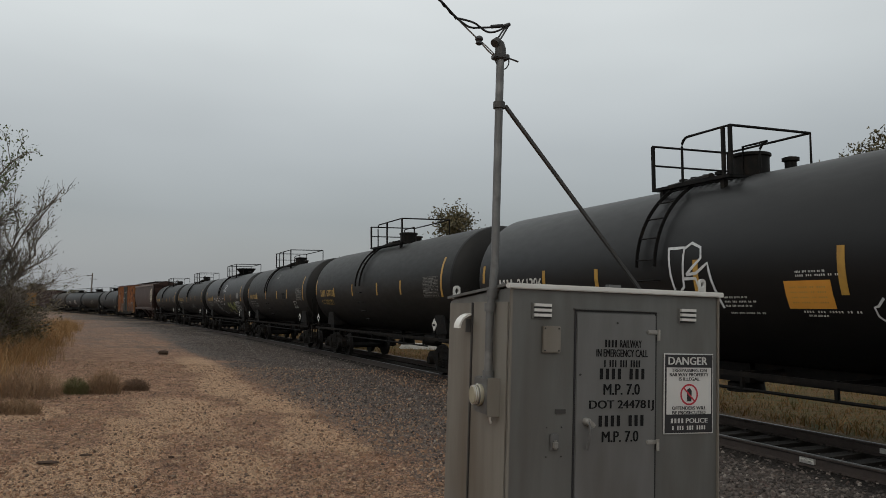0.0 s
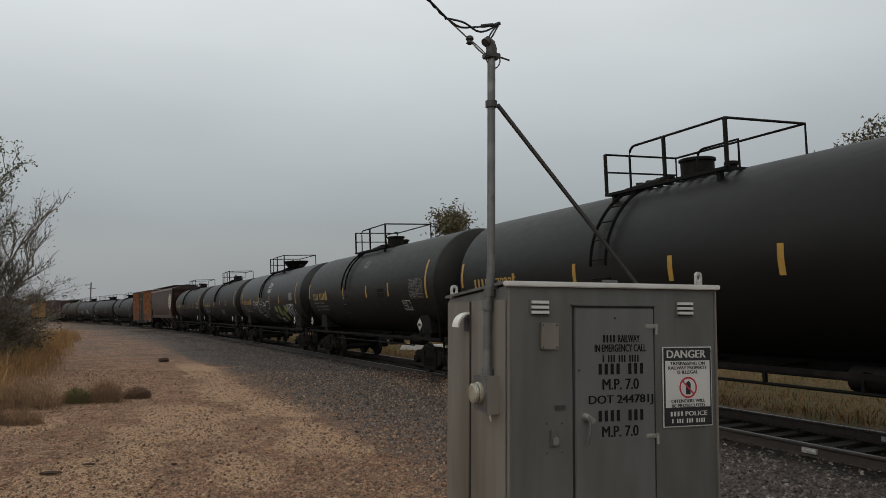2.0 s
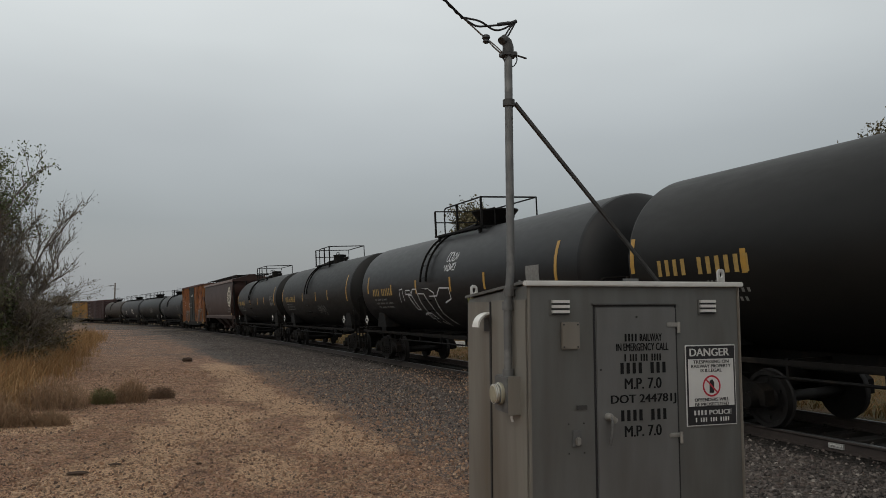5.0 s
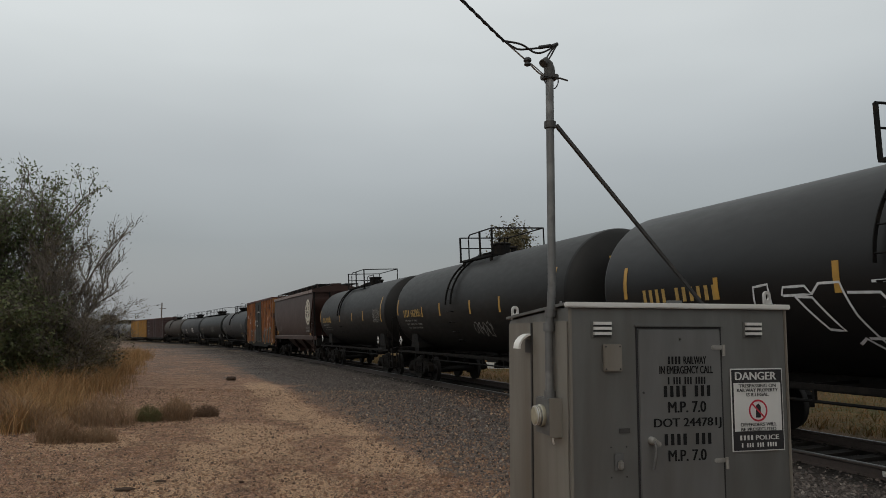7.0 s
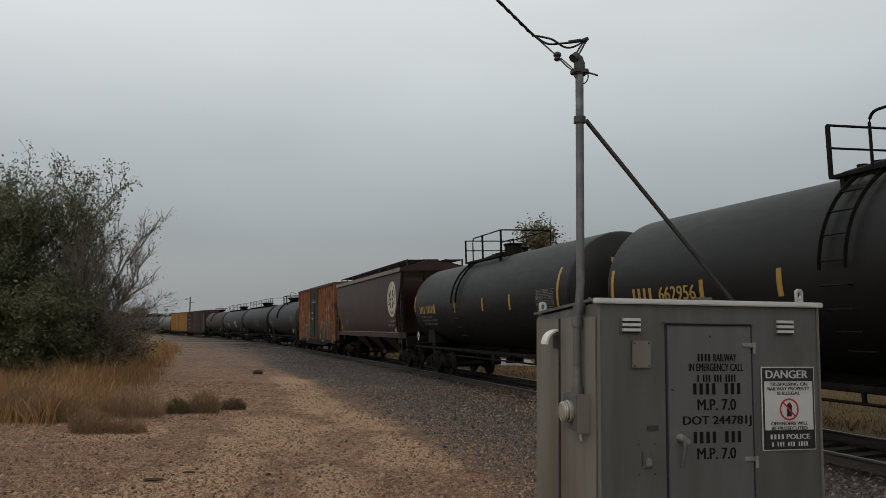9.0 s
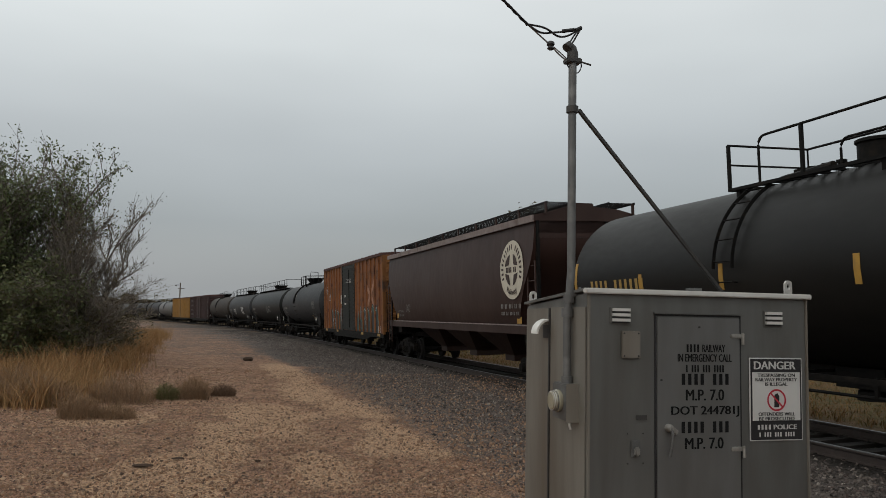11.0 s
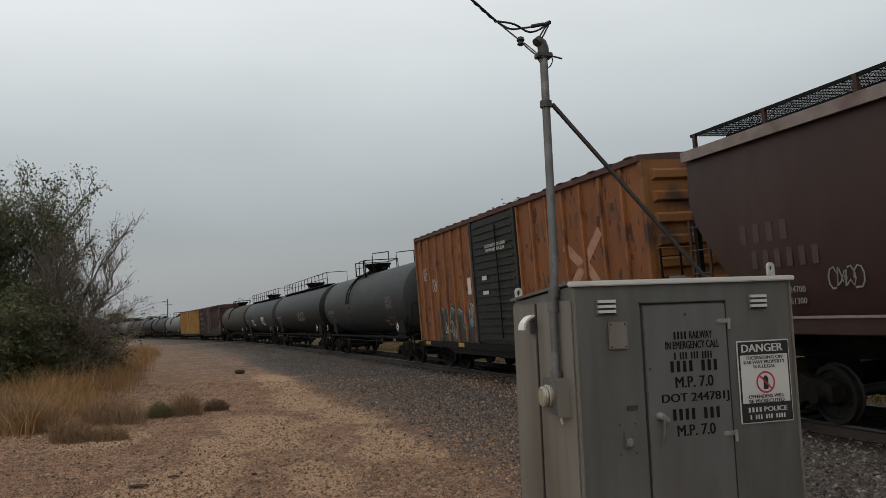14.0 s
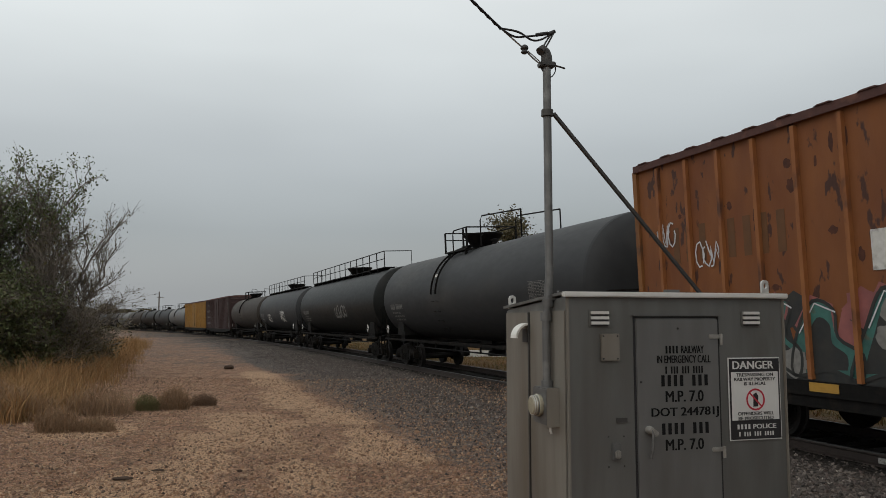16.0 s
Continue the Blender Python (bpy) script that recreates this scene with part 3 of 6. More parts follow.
def tank_car(length, paint, label, style="cage", bonnet="drum", bars=(), mark=None, head_marks=False, table=None, diamond=True, plat=(-2.25, 1.1), number="", weights=()):
    """A stub-sill tank car; its local x points the way it rolls, its -y side faces the lot."""
    half_shell, half = length / 2 - 0.9, length / 2 - 2.25
    car = tagged(new("tank_car"), label, "tank car", "cars of the freight train")
    part("tank_shell", once("tank_shell/%.2f/%s" % (half_shell, paint), lambda: shell_mesh(half_shell), M[paint]), None, car)
    # walks and bonnet on top
    top = SHELL_Z + SHELL_R
    xb = 0.95 if bonnet == "bowl" else 0.05
    if style == "cage":
        cage(car, *plat)
    elif style == "walk":
        walkway(car, -half_shell + 0.3, half_shell - 0.9)
    else:
        cage(car, plat[0], plat[0] + 2.0, 0.66)
        z0 = top - 0.06
        pts = [(plat[0] + 2.6, -0.6, z0), (plat[0] + 2.6, -0.6, z0 + 0.8), (plat[0] + 2.75, -0.6, z0 + 0.92), (plat[1] + 2.2, -0.6, z0 + 0.75), (plat[1] + 2.2, -0.6, z0)]
        part("handrail", tube(pts, 0.022), M["iron"], car)
        part("handrail", tube([(x, 0.6, z) for x, y, z in pts], 0.022), M["iron"], car)
        xb = plat[0] + 1.3
    if bonnet == "drum":
        prof = [(0.0, 0.29), (0.33, 0.29), (0.345, 0.32), (0.385, 0.32), (0.4, 0.29), (0.42, 0.12)]
    else:
        prof = [(0.0, 0.3), (0.12, 0.42), (0.3, 0.56), (0.42, 0.66), (0.46, 0.66), (0.47, 0.3)]
    part("manway_bonnet", grow_lathe(B(), prof, (xb, 0, top - 0.02), "z", 24), M["iron"], car, "black steel manway bonnet")
    part("relief_valve", grow_lathe(B(), [(0, 0.09), (0.16, 0.09), (0.17, 0.13), (0.22, 0.13), (0.24, 0.05)], (xb + 0.72, 0.1, top - 0.02), "z", 14), M["iron"], car)
    pipe = grow_tube(B(), [(xb - 1.6, -0.35, top + 0.0), (xb - 0.5, -0.35, top + 0.06)], 0.07, 10)
    for k in range(4):
        grow_lathe(pipe, [(0, 0.05), (0.12, 0.05), (0.13, 0.08), (0.18, 0.08)], (xb - 1.5 + 0.3 * k, -0.1, top - 0.01), "z", 10)
    part("valve_row", pipe, M["iron"], car)
    if style != "walk":
        part("ladder", once("ladder", make_ladder_curved, M["iron"]), None, car, "", pose(plat[0] + 0.68, 0, 0))
        for a in (-6, -18, -30, -42):
            part("grab_iron", once("grab_iron", make_grab_iron, M["iron"]), None, car, "", pose(plat[0] + 0.68, -(SHELL_R + 0.09) * math.cos(radians(a)), SHELL_Z + (SHELL_R + 0.09) * math.sin(radians(a)), a))
    # underframe
    sill = grow_box(B(), (0, 0, 0.98), (length - 1.2, 0.5, 0.3))
    for sx in (-1, 1):
        grow_box(sill, (sx * half, 0, 1.12), (0.5, 2.3, 0.3))
        grow_box(sill, (sx * (length / 2 - 0.65), 0, 1.02), (0.22, 2.6, 0.2))
        grow_prism(sill, [(sx * half - 0.5, 1.2), (sx * half + 0.5, 1.2), (sx * half + 0.3, 1.75), (sx * half - 0.3, 1.75)], -1.22, 1.22)
    part("underframe", sill, M["iron"], car, "black steel underframe")
    edge = grow_box(B(), (0, -1.42, 1.06), (length - 1.3, 0.05, 0.07))
    part("side_sill", edge, M["truck"], car)
    part("side_sill", box((0, 1.42, 1.06), (length - 1.3, 0.05, 0.07)), M["truck"], car)
    rod = grow_tube(B(), [(-half + 1.3, -1.05, 0.8), (half - 1.3, -1.05, 0.8)], 0.025, 6)
    for k in range(6):
        x = -half + 1.6 + (2 * half - 3.2) * k / 5
        grow_box(rod, (x, -1.05, 0.93), (0.05, 0.05, 0.28))
        grow_box(rod, (x, -0.6, 1.03), (0.05, 0.9, 0.05))
    part("brake_rod", rod, M["iron"], car)
    outlet = grow_lathe(B(), [(0, 0.3), (0.14, 0.28), (0.18, 0.16), (0.42, 0.14), (0.44, 0.2), (0.5, 0.2)], (-0.2, 0, 0.62), "z", 14)
    grow_box(outlet, (-0.2, 0, 0.95), (0.9, 0.7, 0.3))
    part("bottom_outlet", outlet, M["iron"], car)
    part("brake_cylinder", grow_lathe(B(), [(-0.4, 0.05), (-0.4, 0.17), (0.35, 0.17), (0.45, 0.1)], (half - 1.5, -0.8, 0.95), "x", 14), M["iron"], car)
    # ends: crossover platforms, handrails, steps
    for sx in (-1, 1):
        xe = sx * (length / 2 - 0.42)
        rail = grow_tube(B(), [(xe, -1.3, 1.1), (xe, -1.3, 2.25)] + [(xe, -1.3 + 0.12 - 0.12 * math.cos(radians(a)), 2.25 + 0.12 * math.sin(radians(a))) for a in (30, 60, 90)] + [(xe, 1.18, 2.37), (xe, 1.3, 2.25), (xe, 1.3, 1.1)], 0.02, 6)
        part("end_handrail", rail, M["truck"], car)
        step = grow_box(B(), (xe, -1.36, 0.62), (0.4, 0.05, 0.03))
        grow_box(step, (xe, -1.36, 0.36), (0.4, 0.05, 0.03))
        for d in (-0.2, 0.2):
            grow_box(step, (xe + d, -1.36, 0.68), (0.03, 0.05, 0.66))
        part("step", step, M["truck"], car)
        part("crossover_platform", box((xe + sx * 0.05, 0, 1.15), (0.45, 2.5, 0.04)), M["iron"], car)
        part("corner_post", tube([(sx * (half_shell + 0.05), -1.36, 1.08), (sx * (half_shell + 0.05), -1.4, 1.9)], 0.02, 6), M["truck"], car)
    # paint marks
    for x, z0, z1 in bars:
        part("reflector_bar", wrap_patch(B(), x - 0.055, x + 0.055, z0, z1), M["yellow"], car, "yellow reflector bar")
    if mark:
        col, x0, x1, z, h, pattern = mark
        tagged(part("reporting_mark", letter_bars(B(), x0, x1, z, h, pattern[:4] + " " * (len(pattern) - 4) if number else pattern), M[col], car, "row of painted bars"), kind="stuff")
        if number:
            xa = x0 + (x1 - x0) * 5 / 11
            lettering(number, (xa + x1) / 2, z, h, M[col], car, on_shell, (x1 - xa) * 0.97)
        for i, line in enumerate(weights):
            lettering(line, x0 + (x1 - x0) * 0.45, z - 0.2 - 0.115 * i, 0.08, M[col], car, on_shell, (x1 - x0) * 0.78)
        if not weights:
            small = B()
            for i, (a, b) in enumerate(((0.05, 0.7), (0.1, 0.95), (0.12, 0.9))):
                letter_bars(small, x0 + (x1 - x0) * a, x0 + (x1 - x0) * b, z - 0.16 - 0.13 * i, 0.06, "xxx xxxx xx xxxx")
            tagged(part("weight_stencil", small, M["grey_mark"], car), kind="stuff")
    if table:
        x0, x1, z0, z1 = table
        t = B()
        for i in range(8):
            z = z0 + (z1 - z0) * i / 7
            wrap_patch(t, x0, x1, z, z + 0.008)
            if i < 7:
                random.seed(i)
                letter_bars(t, x0 + 0.02, x1 - 0.02, z + 0.025, (z1 - z0) / 7 - 0.045, "".join(random.choice("xxxx ") for _ in range(22)))
        tagged(part("data_table", t, M["grey_mark"], car, "table of faded white bars"), kind="stuff")
    if head_marks:
        h1, h2 = B(), B()
        for k in range(11):
            if k != 4:
                head_patch(h1, half_shell, -0.5 + k * 0.1, -0.43 + k * 0.1, 3.28, 3.42)
        for r in range(6):
            for k in range(7):
                if (k * 3 + r * 5) % 7:
                    head_patch(h2, half_shell, -0.3 + k * 0.09, -0.23 + k * 0.09, 3.1 - r * 0.11, 3.15 - r * 0.11)
        tagged(part("head_mark", h1, M["yellow_mark"], car), kind="stuff")
        tagged(part("head_data", h2, M["yellow_mark"], car), kind="stuff")
    if diamond:
        for xd in (half_shell - 1.15, -half_shell + 0.3):
            holder = grow_box(B(), (xd, -1.46, 1.45), (0.24, 0.02, 0.24), Matrix.Rotation(radians(45), 3, "Y"))
            pl = part("placard", holder, M["white_mark"], car, "white diamond hazard placard")
            part("placard_number", box((xd, -1.474, 1.45), (0.18, 0.006, 0.06)), M["stencil"], pl, "black bar")
            part("placard_bracket", box((xd, -1.43, 1.2), (0.03, 0.03, 0.34)), M["iron"], car)
    running_gear(car, length, half)
    return car, half


def graffiti(car, strokes, colour, width, flat=None):
    bm = B()
    for s in strokes:
        wrap_stroke(bm, s, width, flat)
    return part("graffiti", bm, M[colour], car, "hand-sprayed strokes")


def tag_scrawl(x, z, w, h, seed, n=6):
    """Loose looping strokes that fill a box."""
    rnd = random.Random(seed)
    out = []
    for k in range(n):
        x0 = x + w * k / n
        pts, ph = [], rnd.uniform(0, 6)
        for i in range(9):
            a = ph + i * 0.75
            pts.append((x0 + w / n * (0.5 + 0.6 * math.cos(a)) , z + h * (0.5 + 0.42 * math.sin(a * rnd.choice((1, 1, 1.3))))))
        out.append(pts)
    return out


def blob(bm, x, z, rx, rz, flat=None, seed=0):
    """A filled, uneven patch of paint on a side."""
    rnd = random.Random(seed)
    ring = []
    for k in range(16):
        a = k * math.tau / 16
        q = rnd.uniform(0.75, 1.1)
        px, pz = x + rx * q * math.cos(a), z + rz * q * math.sin(a)
        ring.append(bm.verts.new((px, flat if flat is not None else side_y(pz, 0.012), pz)))
    mid = bm.verts.new((x, flat if flat is not None else side_y(z, 0.014), z))
    for k in range(16):
        bm.faces.new((mid, ring[k], ring[(k + 1) % 16]))


def hopper_car(length):
    """Covered hopper with curved sides, roof walk, three bays and open ends."""
    half = length / 2 - 2.1
    car = tagged(new("hopper_car"), "oxide brown covered hopper car with round cream emblem", "hopper car", "cars of the freight train")
    levels = [(1.55, 6.3, 1.42), (1.75, 6.36, 1.5), (2.1, 6.55, 1.56), (2.6, 6.9, 1.6), (3.1, 7.27, 1.6), (3.5, 7.43, 1.575), (3.9, 7.45, 1.54), (4.25, 7.45, 1.5)]
    bm = B()
    rings = []
    for z, hx, hy in levels:
        rings.append([bm.verts.new(p) for p in ((-hx, -hy, z), (hx, -hy, z), (hx, hy, z), (-hx, hy, z))])
    for a, b in zip(rings, rings[1:]):
        for k in range(4):
            bm.faces.new((a[k], a[(k + 1) % 4], b[(k + 1) % 4], b[k]))
    bm.faces.new(rings[0][::-1])
    bm.faces.new(rings[-1])
    part("hopper_body", mesh_of("hopper_body", bm, M["hopper"], 25), None, car)
    roof = B()
    prof = [(-1.56, 4.2), (-1.56, 4.34), (-1.45, 4.36), (-0.8, 4.52), (0, 4.58), (0.8, 4.52), (1.45, 4.36), (1.56, 4.34), (1.56, 4.2)]
    for x0, x1 in ((-7.5, 7.5),):
        a, b = [roof.verts.new((x0, y, z)) for y, z in prof], [roof.verts.new((x1, y, z)) for y, z in prof]
        for i in range(len(prof) - 1):
            roof.faces.new((a[i], b[i], b[i + 1], a[i + 1]))
        roof.faces.new(a)
        roof.faces.new(b[::-1])
    part("roof", roof, M["hopper"], car)
    part("eave_rail", box((0, -1.575, 4.26), (15.0, 0.05, 0.17)), M["eave"], car, "pale eave rail along the roof edge")
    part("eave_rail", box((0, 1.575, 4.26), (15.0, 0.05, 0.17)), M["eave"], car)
    for sy in (-1, 1):
        walk_bm = B()
        for k in range(15):
            grow_box(walk_bm, (0, sy * (0.52 + 0.05 * k), 4.66), (15.3, 0.007, 0.01))
        for k in range(110):
            grow_box(walk_bm, (-7.58 + k * 0.139, sy * 0.88, 4.66), (0.01, 0.72, 0.01))
        grow_box(walk_bm, (0, sy * 0.5, 4.645), (15.3, 0.03, 0.07))
        grow_box(walk_bm, (0, sy * 1.24, 4.655), (15.3, 0.025, 0.05))
        part("roof_walk", walk_bm, M["iron"], car, "dark steel grating roof walk")
        for k in range(10):
            x = -7.55 + k * 1.678
            part("walk_bracket", box((x, sy * 1.24, 4.52), (0.07, 0.05, 0.3)), M["hopper"], car)
    for k in range(3):
        part("roof_hatch", box((-5 + k * 5, 0, 4.64), (4.4, 0.62, 0.14), None, 0.03), M["hopper"], car)
    for sy in (-1, 1):
        sill = grow_box(B(), (0, sy * 1.46, 1.47), (length - 1.4, 0.07, 0.22))
        grow_box(sill, (0, sy * 1.42, 1.36), (length - 1.4, 0.14, 0.03))
        part("side_sill", sill, M["hopper"], car)
        part("sill_edge", box((0, sy * 1.505, 1.58), (length - 3.6, 0.03, 0.035)), M["eave"], car, "thin pale sill edge")
    for k in (-3.2, 0, 3.2):
        h = B()
        rr = []
        for z, hx, hy in ((1.55, 1.5, 1.3), (0.62, 0.35, 0.5), (0.45, 0.35, 0.5)):
            rr.append([h.verts.new(p) for p in ((k - hx, -hy, z), (k + hx, -hy, z), (k + hx, hy, z), (k - hx, hy, z))])
        for a, b in zip(rr, rr[1:]):
            for i in range(4):
                h.faces.new((a[i], a[(i + 1) % 4], b[(i + 1) % 4], b[i]))
        h.faces.new(rr[0])
        h.faces.new(rr[-1])
        part("discharge_bay", h, M["hopper"], car)
    frame_bm = grow_box(B(), (0, 0, 1.05), (length - 1.3, 0.6, 0.34))
    for sx in (-1, 1):
        grow_box(frame_bm, (sx * half, 0, 1.25), (0.5, 2.7, 0.3))
        grow_box(frame_bm, (sx * (length / 2 - 0.75), 0, 1.2), (0.25, 2.9, 0.4))
    part("underframe", frame_bm, M["iron"], car)
    for sx in (-1, 1):
        xe = sx * 7.5
        for y in (-1.45, 1.45, -0.5, 0.5):
            part("end_post", box((xe - sx * 0.05, y, 2.75), (0.09, 0.08, 3.0)), M["iron"], car)
        lad = B()
        for d in (0.0, 0.46):
            grow_box(lad, (xe - sx * d, -1.56, 1.95), (0.05, 0.03, 2.5))
        for k in range(7):
            grow_tube(lad, [(xe, -1.57, 0.8 + k * 0.38), (xe - sx * 0.46, -1.57, 0.8 + k * 0.38)], 0.013, 6)
        part("ladder", lad, M["hopper"], car)
        part("end_sheet", box((sx * 7.43, 0, 4.02), (0.04, 2.95, 0.5)), M["hopper"], car)
    # the emblem: a disc, ring of bars, and a cross in a circle
    cx, cz, rad = 6.12, 3.04, 0.78

    def side(z):
        return -(1.605 + 0.008) if 2.5 < z < 3.3 else -(1.6 - 0.035 * max(0, z - 3.1) / 0.5 - 0.03 * max(0, 2.6 - z) / 0.5) - 0.02

    disc = B()
    rim = [disc.verts.new((cx + rad * math.cos(a * math.tau / 48), side(cz + rad * math.sin(a * math.tau / 48)), cz + rad * math.sin(a * math.tau / 48))) for a in range(48)]
    mid = disc.verts.new((cx, side(cz), cz))
    for k in range(48):
        disc.faces.new((mid, rim[k], rim[(k + 1) % 48]))
    em = part("emblem", disc, M["cream"], car, "round cream emblem with dark bars")
    dark = B()
    for a0, a1 in ((12, 78), (102, 168), (192, 258), (282, 348)):
        pts = [(0.16 if math.cos(radians((a0 + a1) / 2)) > 0 else -0.16, 0.13 if math.sin(radians((a0 + a1) / 2)) > 0 else -0.13)]
        pts += [(0.43 * math.cos(radians(a0 + (a1 - a0) * i / 6)), 0.43 * math.sin(radians(a0 + (a1 - a0) * i / 6))) for i in range(7)]
        dark.faces.new([dark.verts.new((cx + x, side(cz + z) - 0.006, cz + z)) for x, z in pts])
    for k in range(19):
        if k == 10:
            continue
        a = radians(202 - k * 222 / 18)
        for r0, r1, w in ((0.54, 0.68, 0.03),):
            q = [(r0, -w), (r1, -w), (r1, w), (r0, w)]
            dark.faces.new([dark.verts.new((cx + r * math.cos(a) - d * math.sin(a), side(cz + r * math.sin(a)) - 0.006, cz + r * math.sin(a) + d * math.cos(a))) for r, d in q])
    for k in range(7):
        if k != 4:
            x0 = cx - 0.36 + k * 0.1
            dark.faces.new([dark.verts.new((x, side(cz) - 0.006, z)) for x, z in ((x0, cz - 0.07), (x0 + 0.075, cz - 0.07), (x0 + 0.075, cz + 0.07), (x0, cz + 0.07))])
    part("emblem_print", dark, M["emblem"], em)
    word = text_mesh("Railway")
    for v in word.vertices:
        a, r = radians(-122 + 64 * v.co.x), 0.71 - 0.2 * v.co.y
        v.co = (cx + r * math.cos(a), side(cz + r * math.sin(a)) - 0.006 - v.co.z, cz + r * math.sin(a))
    word.materials.append(M["emblem"])
    part("lettering", word, None, em, "text Railway")
    marks = B()
    letter_bars(marks, 5.2, 6.6, 2.02, 0.12, "xx xx xxx xx xx", flat=-1.565)
    letter_bars(marks, 5.2, 6.4, 1.84, 0.09, "xxx xx xxxx xx", flat=-1.555)
    lettering("LD LMT 224700", -5.5, 1.93, 0.085, M["grey_mark"], car, -1.566, 0.8)
    lettering("LT WT  61300", -5.48, 1.77, 0.085, M["grey_mark"], car, -1.552, 0.74)
    ghost = letter_bars(B(), -6.3, -5.2, 2.68, 0.28, "xxxx", flat=-1.607)
    letter_bars(ghost, -6.1, -4.7, 2.3, 0.26, "xxxxxx", flat=-1.597)
    tagged(part("faded_mark", ghost, M["faded_brown"], car, "ghost of old painted bars"), kind="stuff")
    graffiti(car, tag_scrawl(-4.65, 1.92, 0.55, 0.34, 93, 4), "grey_mark", 0.025, -1.582)
    part("reflector_bar", wrap_patch(B(), -6.2, -5.95, 1.7, 1.88, flat=-1.535), M["yellow"], car)
    tagged(part("small_stencil", marks, M["grey_mark"], car), kind="stuff")
    part("reflector_bar", wrap_patch(B(), 6.15, 6.45, 1.62, 1.8, flat=-1.5), M["yellow"], car)
    running_gear(car, length, half)
    return car, half


def box_car(length, paint, rib, end_paint, door_paint, label, ribs=7, tall=4.5, door_w=1.6, door_c=0.0):
    """Steel boxcar with outside posts, a ribbed plug door, a corrugated roof and ribbed ends."""
    half, hx = length / 2 - 2.2, length / 2 - 0.55
    car = tagged(new("box_car"), label, "boxcar", "cars of the freight train")
    z0 = 0.95
    part("side_wall", box((0, -1.44, (z0 + tall) / 2), (2 * hx, 0.05, tall - z0)), M[paint], car)
    part("side_wall", box((0, 1.44, (z0 + tall) / 2), (2 * hx, 0.05, tall - z0)), M[paint], car)
    part("floor", box((0, 0, 1.0), (2 * hx, 2.85, 0.12)), M["iron"], car)
    for sx in (-1, 1):
        e = grow_box(B(), (sx * (hx - 0.03), 0, (z0 + tall) / 2), (0.05, 2.83, tall - z0))
        wall = part("end_wall", e, M[end_paint], car, "ribbed steel end wall")
        for k in range(8):
            rib_bm = B()
            za = z0 + 0.28 + k * 0.41
            q = [[rib_bm.verts.new((sx * x, y, za + z)) for y, z in ((-yy, zz0), (yy, zz0), (yy, zz1), (-yy, zz1))] for x, yy, zz0, zz1 in ((hx - 0.02, 1.34, 0.0, 0.25), (hx + 0.06, 1.26, 0.06, 0.19))]
            rib_bm.faces.new(q[1])
            rib_bm.faces.new(q[0][::-1])
            for i in range(4):
                rib_bm.faces.new((q[0][i], q[0][(i + 1) % 4], q[1][(i + 1) % 4], q[1][i]))
            part("end_rib", rib_bm, M[end_paint], wall)
        for sy in (-1, 1):
            part("corner_post", box((sx * (hx - 0.02), sy * 1.47, (z0 + tall) / 2), (0.12, 0.1, tall - z0)), M[end_paint], car)
        lad = B()
        for d in (0.0, 0.42):
            grow_box(lad, (sx * (hx + 0.11), -1.35 + d, 1.75), (0.03, 0.03, 2.2))
        for k in range(6):
            grow_tube(lad, [(sx * (hx + 0.11), -1.35, 0.8 + k * 0.38), (sx * (hx + 0.11), -0.93, 0.8 + k * 0.38)], 0.012, 6)
        part("ladder", lad, M["iron"], car)
        part("end_rod", tube([(sx * (hx + 0.1), -1.4, 2.85), (sx * (hx + 0.1), 1.4, 2.85)], 0.015, 6), M[end_paint], car)
    for sy in (-1, 1):
        for side in (-1, 1):
            span = hx - door_w - 0.15 - side * door_c
            for k in range(ribs):
                x = door_c + side * (door_w + 0.12 + span * (k + 0.15) / ribs)
                post = grow_box(B(), (x, sy * 1.495, (z0 + tall) / 2), (0.07, 0.07, tall - z0 - 0.1))
                part("side_post", post, M[rib], car)
        part("side_sill", box((0, sy * 1.46, 0.88), (2 * hx, 0.09, 0.2)), M["iron"], car)
        low = grow_prism(B(), [(-hx + 2.6, 0.8), (hx - 2.6, 0.8), (hx - 3.4, 0.62), (-hx + 3.4, 0.62)], sy * 1.43, sy * 1.47)
        part("lower_sill", low, M["iron"], car)
        for side in (-1, 1):
            part("door_post", box((door_c + side * (door_w + 0.06), sy * 1.5, (z0 + tall) / 2), (0.12, 0.1, tall - z0)), M[door_paint], car)
        door = part("door", box((door_c, sy * 1.49, (z0 + tall) / 2), (2 * door_w, 0.05, tall - z0 - 0.12)), M[door_paint], car, "dark ribbed sliding door")
        for k in range(17):
            r = grow_prism(B(), [(-door_w + 0.08, 0), (door_w - 0.08, 0), (door_w - 0.16, 0.07), (-door_w + 0.16, 0.07)], sy * 1.515, sy * 1.55)
            part("door_rib", r, M[door_paint], door, "", pose(door_c, 0, z0 + 0.14 + k * 0.198))
        part("door_rod", tube([(door_c + 0.35, sy * 1.56, z0 + 0.2), (door_c + 0.35, sy * 1.56, tall - 0.3)], 0.02, 6), M["iron"], door)
    roof = B()
    prof = [(-1.54, tall - 0.02), (-1.54, tall + 0.1), (-1.0, tall + 0.13), (0, tall + 0.16), (1.0, tall + 0.13), (1.54, tall + 0.1), (1.54, tall - 0.02)]
    a, b = [roof.verts.new((-hx + 0.02, y, z)) for y, z in prof], [roof.verts.new((hx - 0.02, y, z)) for y, z in prof]
    for i in range(len(prof) - 1):
        roof.faces.new((a[i], b[i], b[i + 1], a[i + 1]))
    roof.faces.new(a)
    roof.faces.new(b[::-1])
    n = int(2 * hx / 0.7)
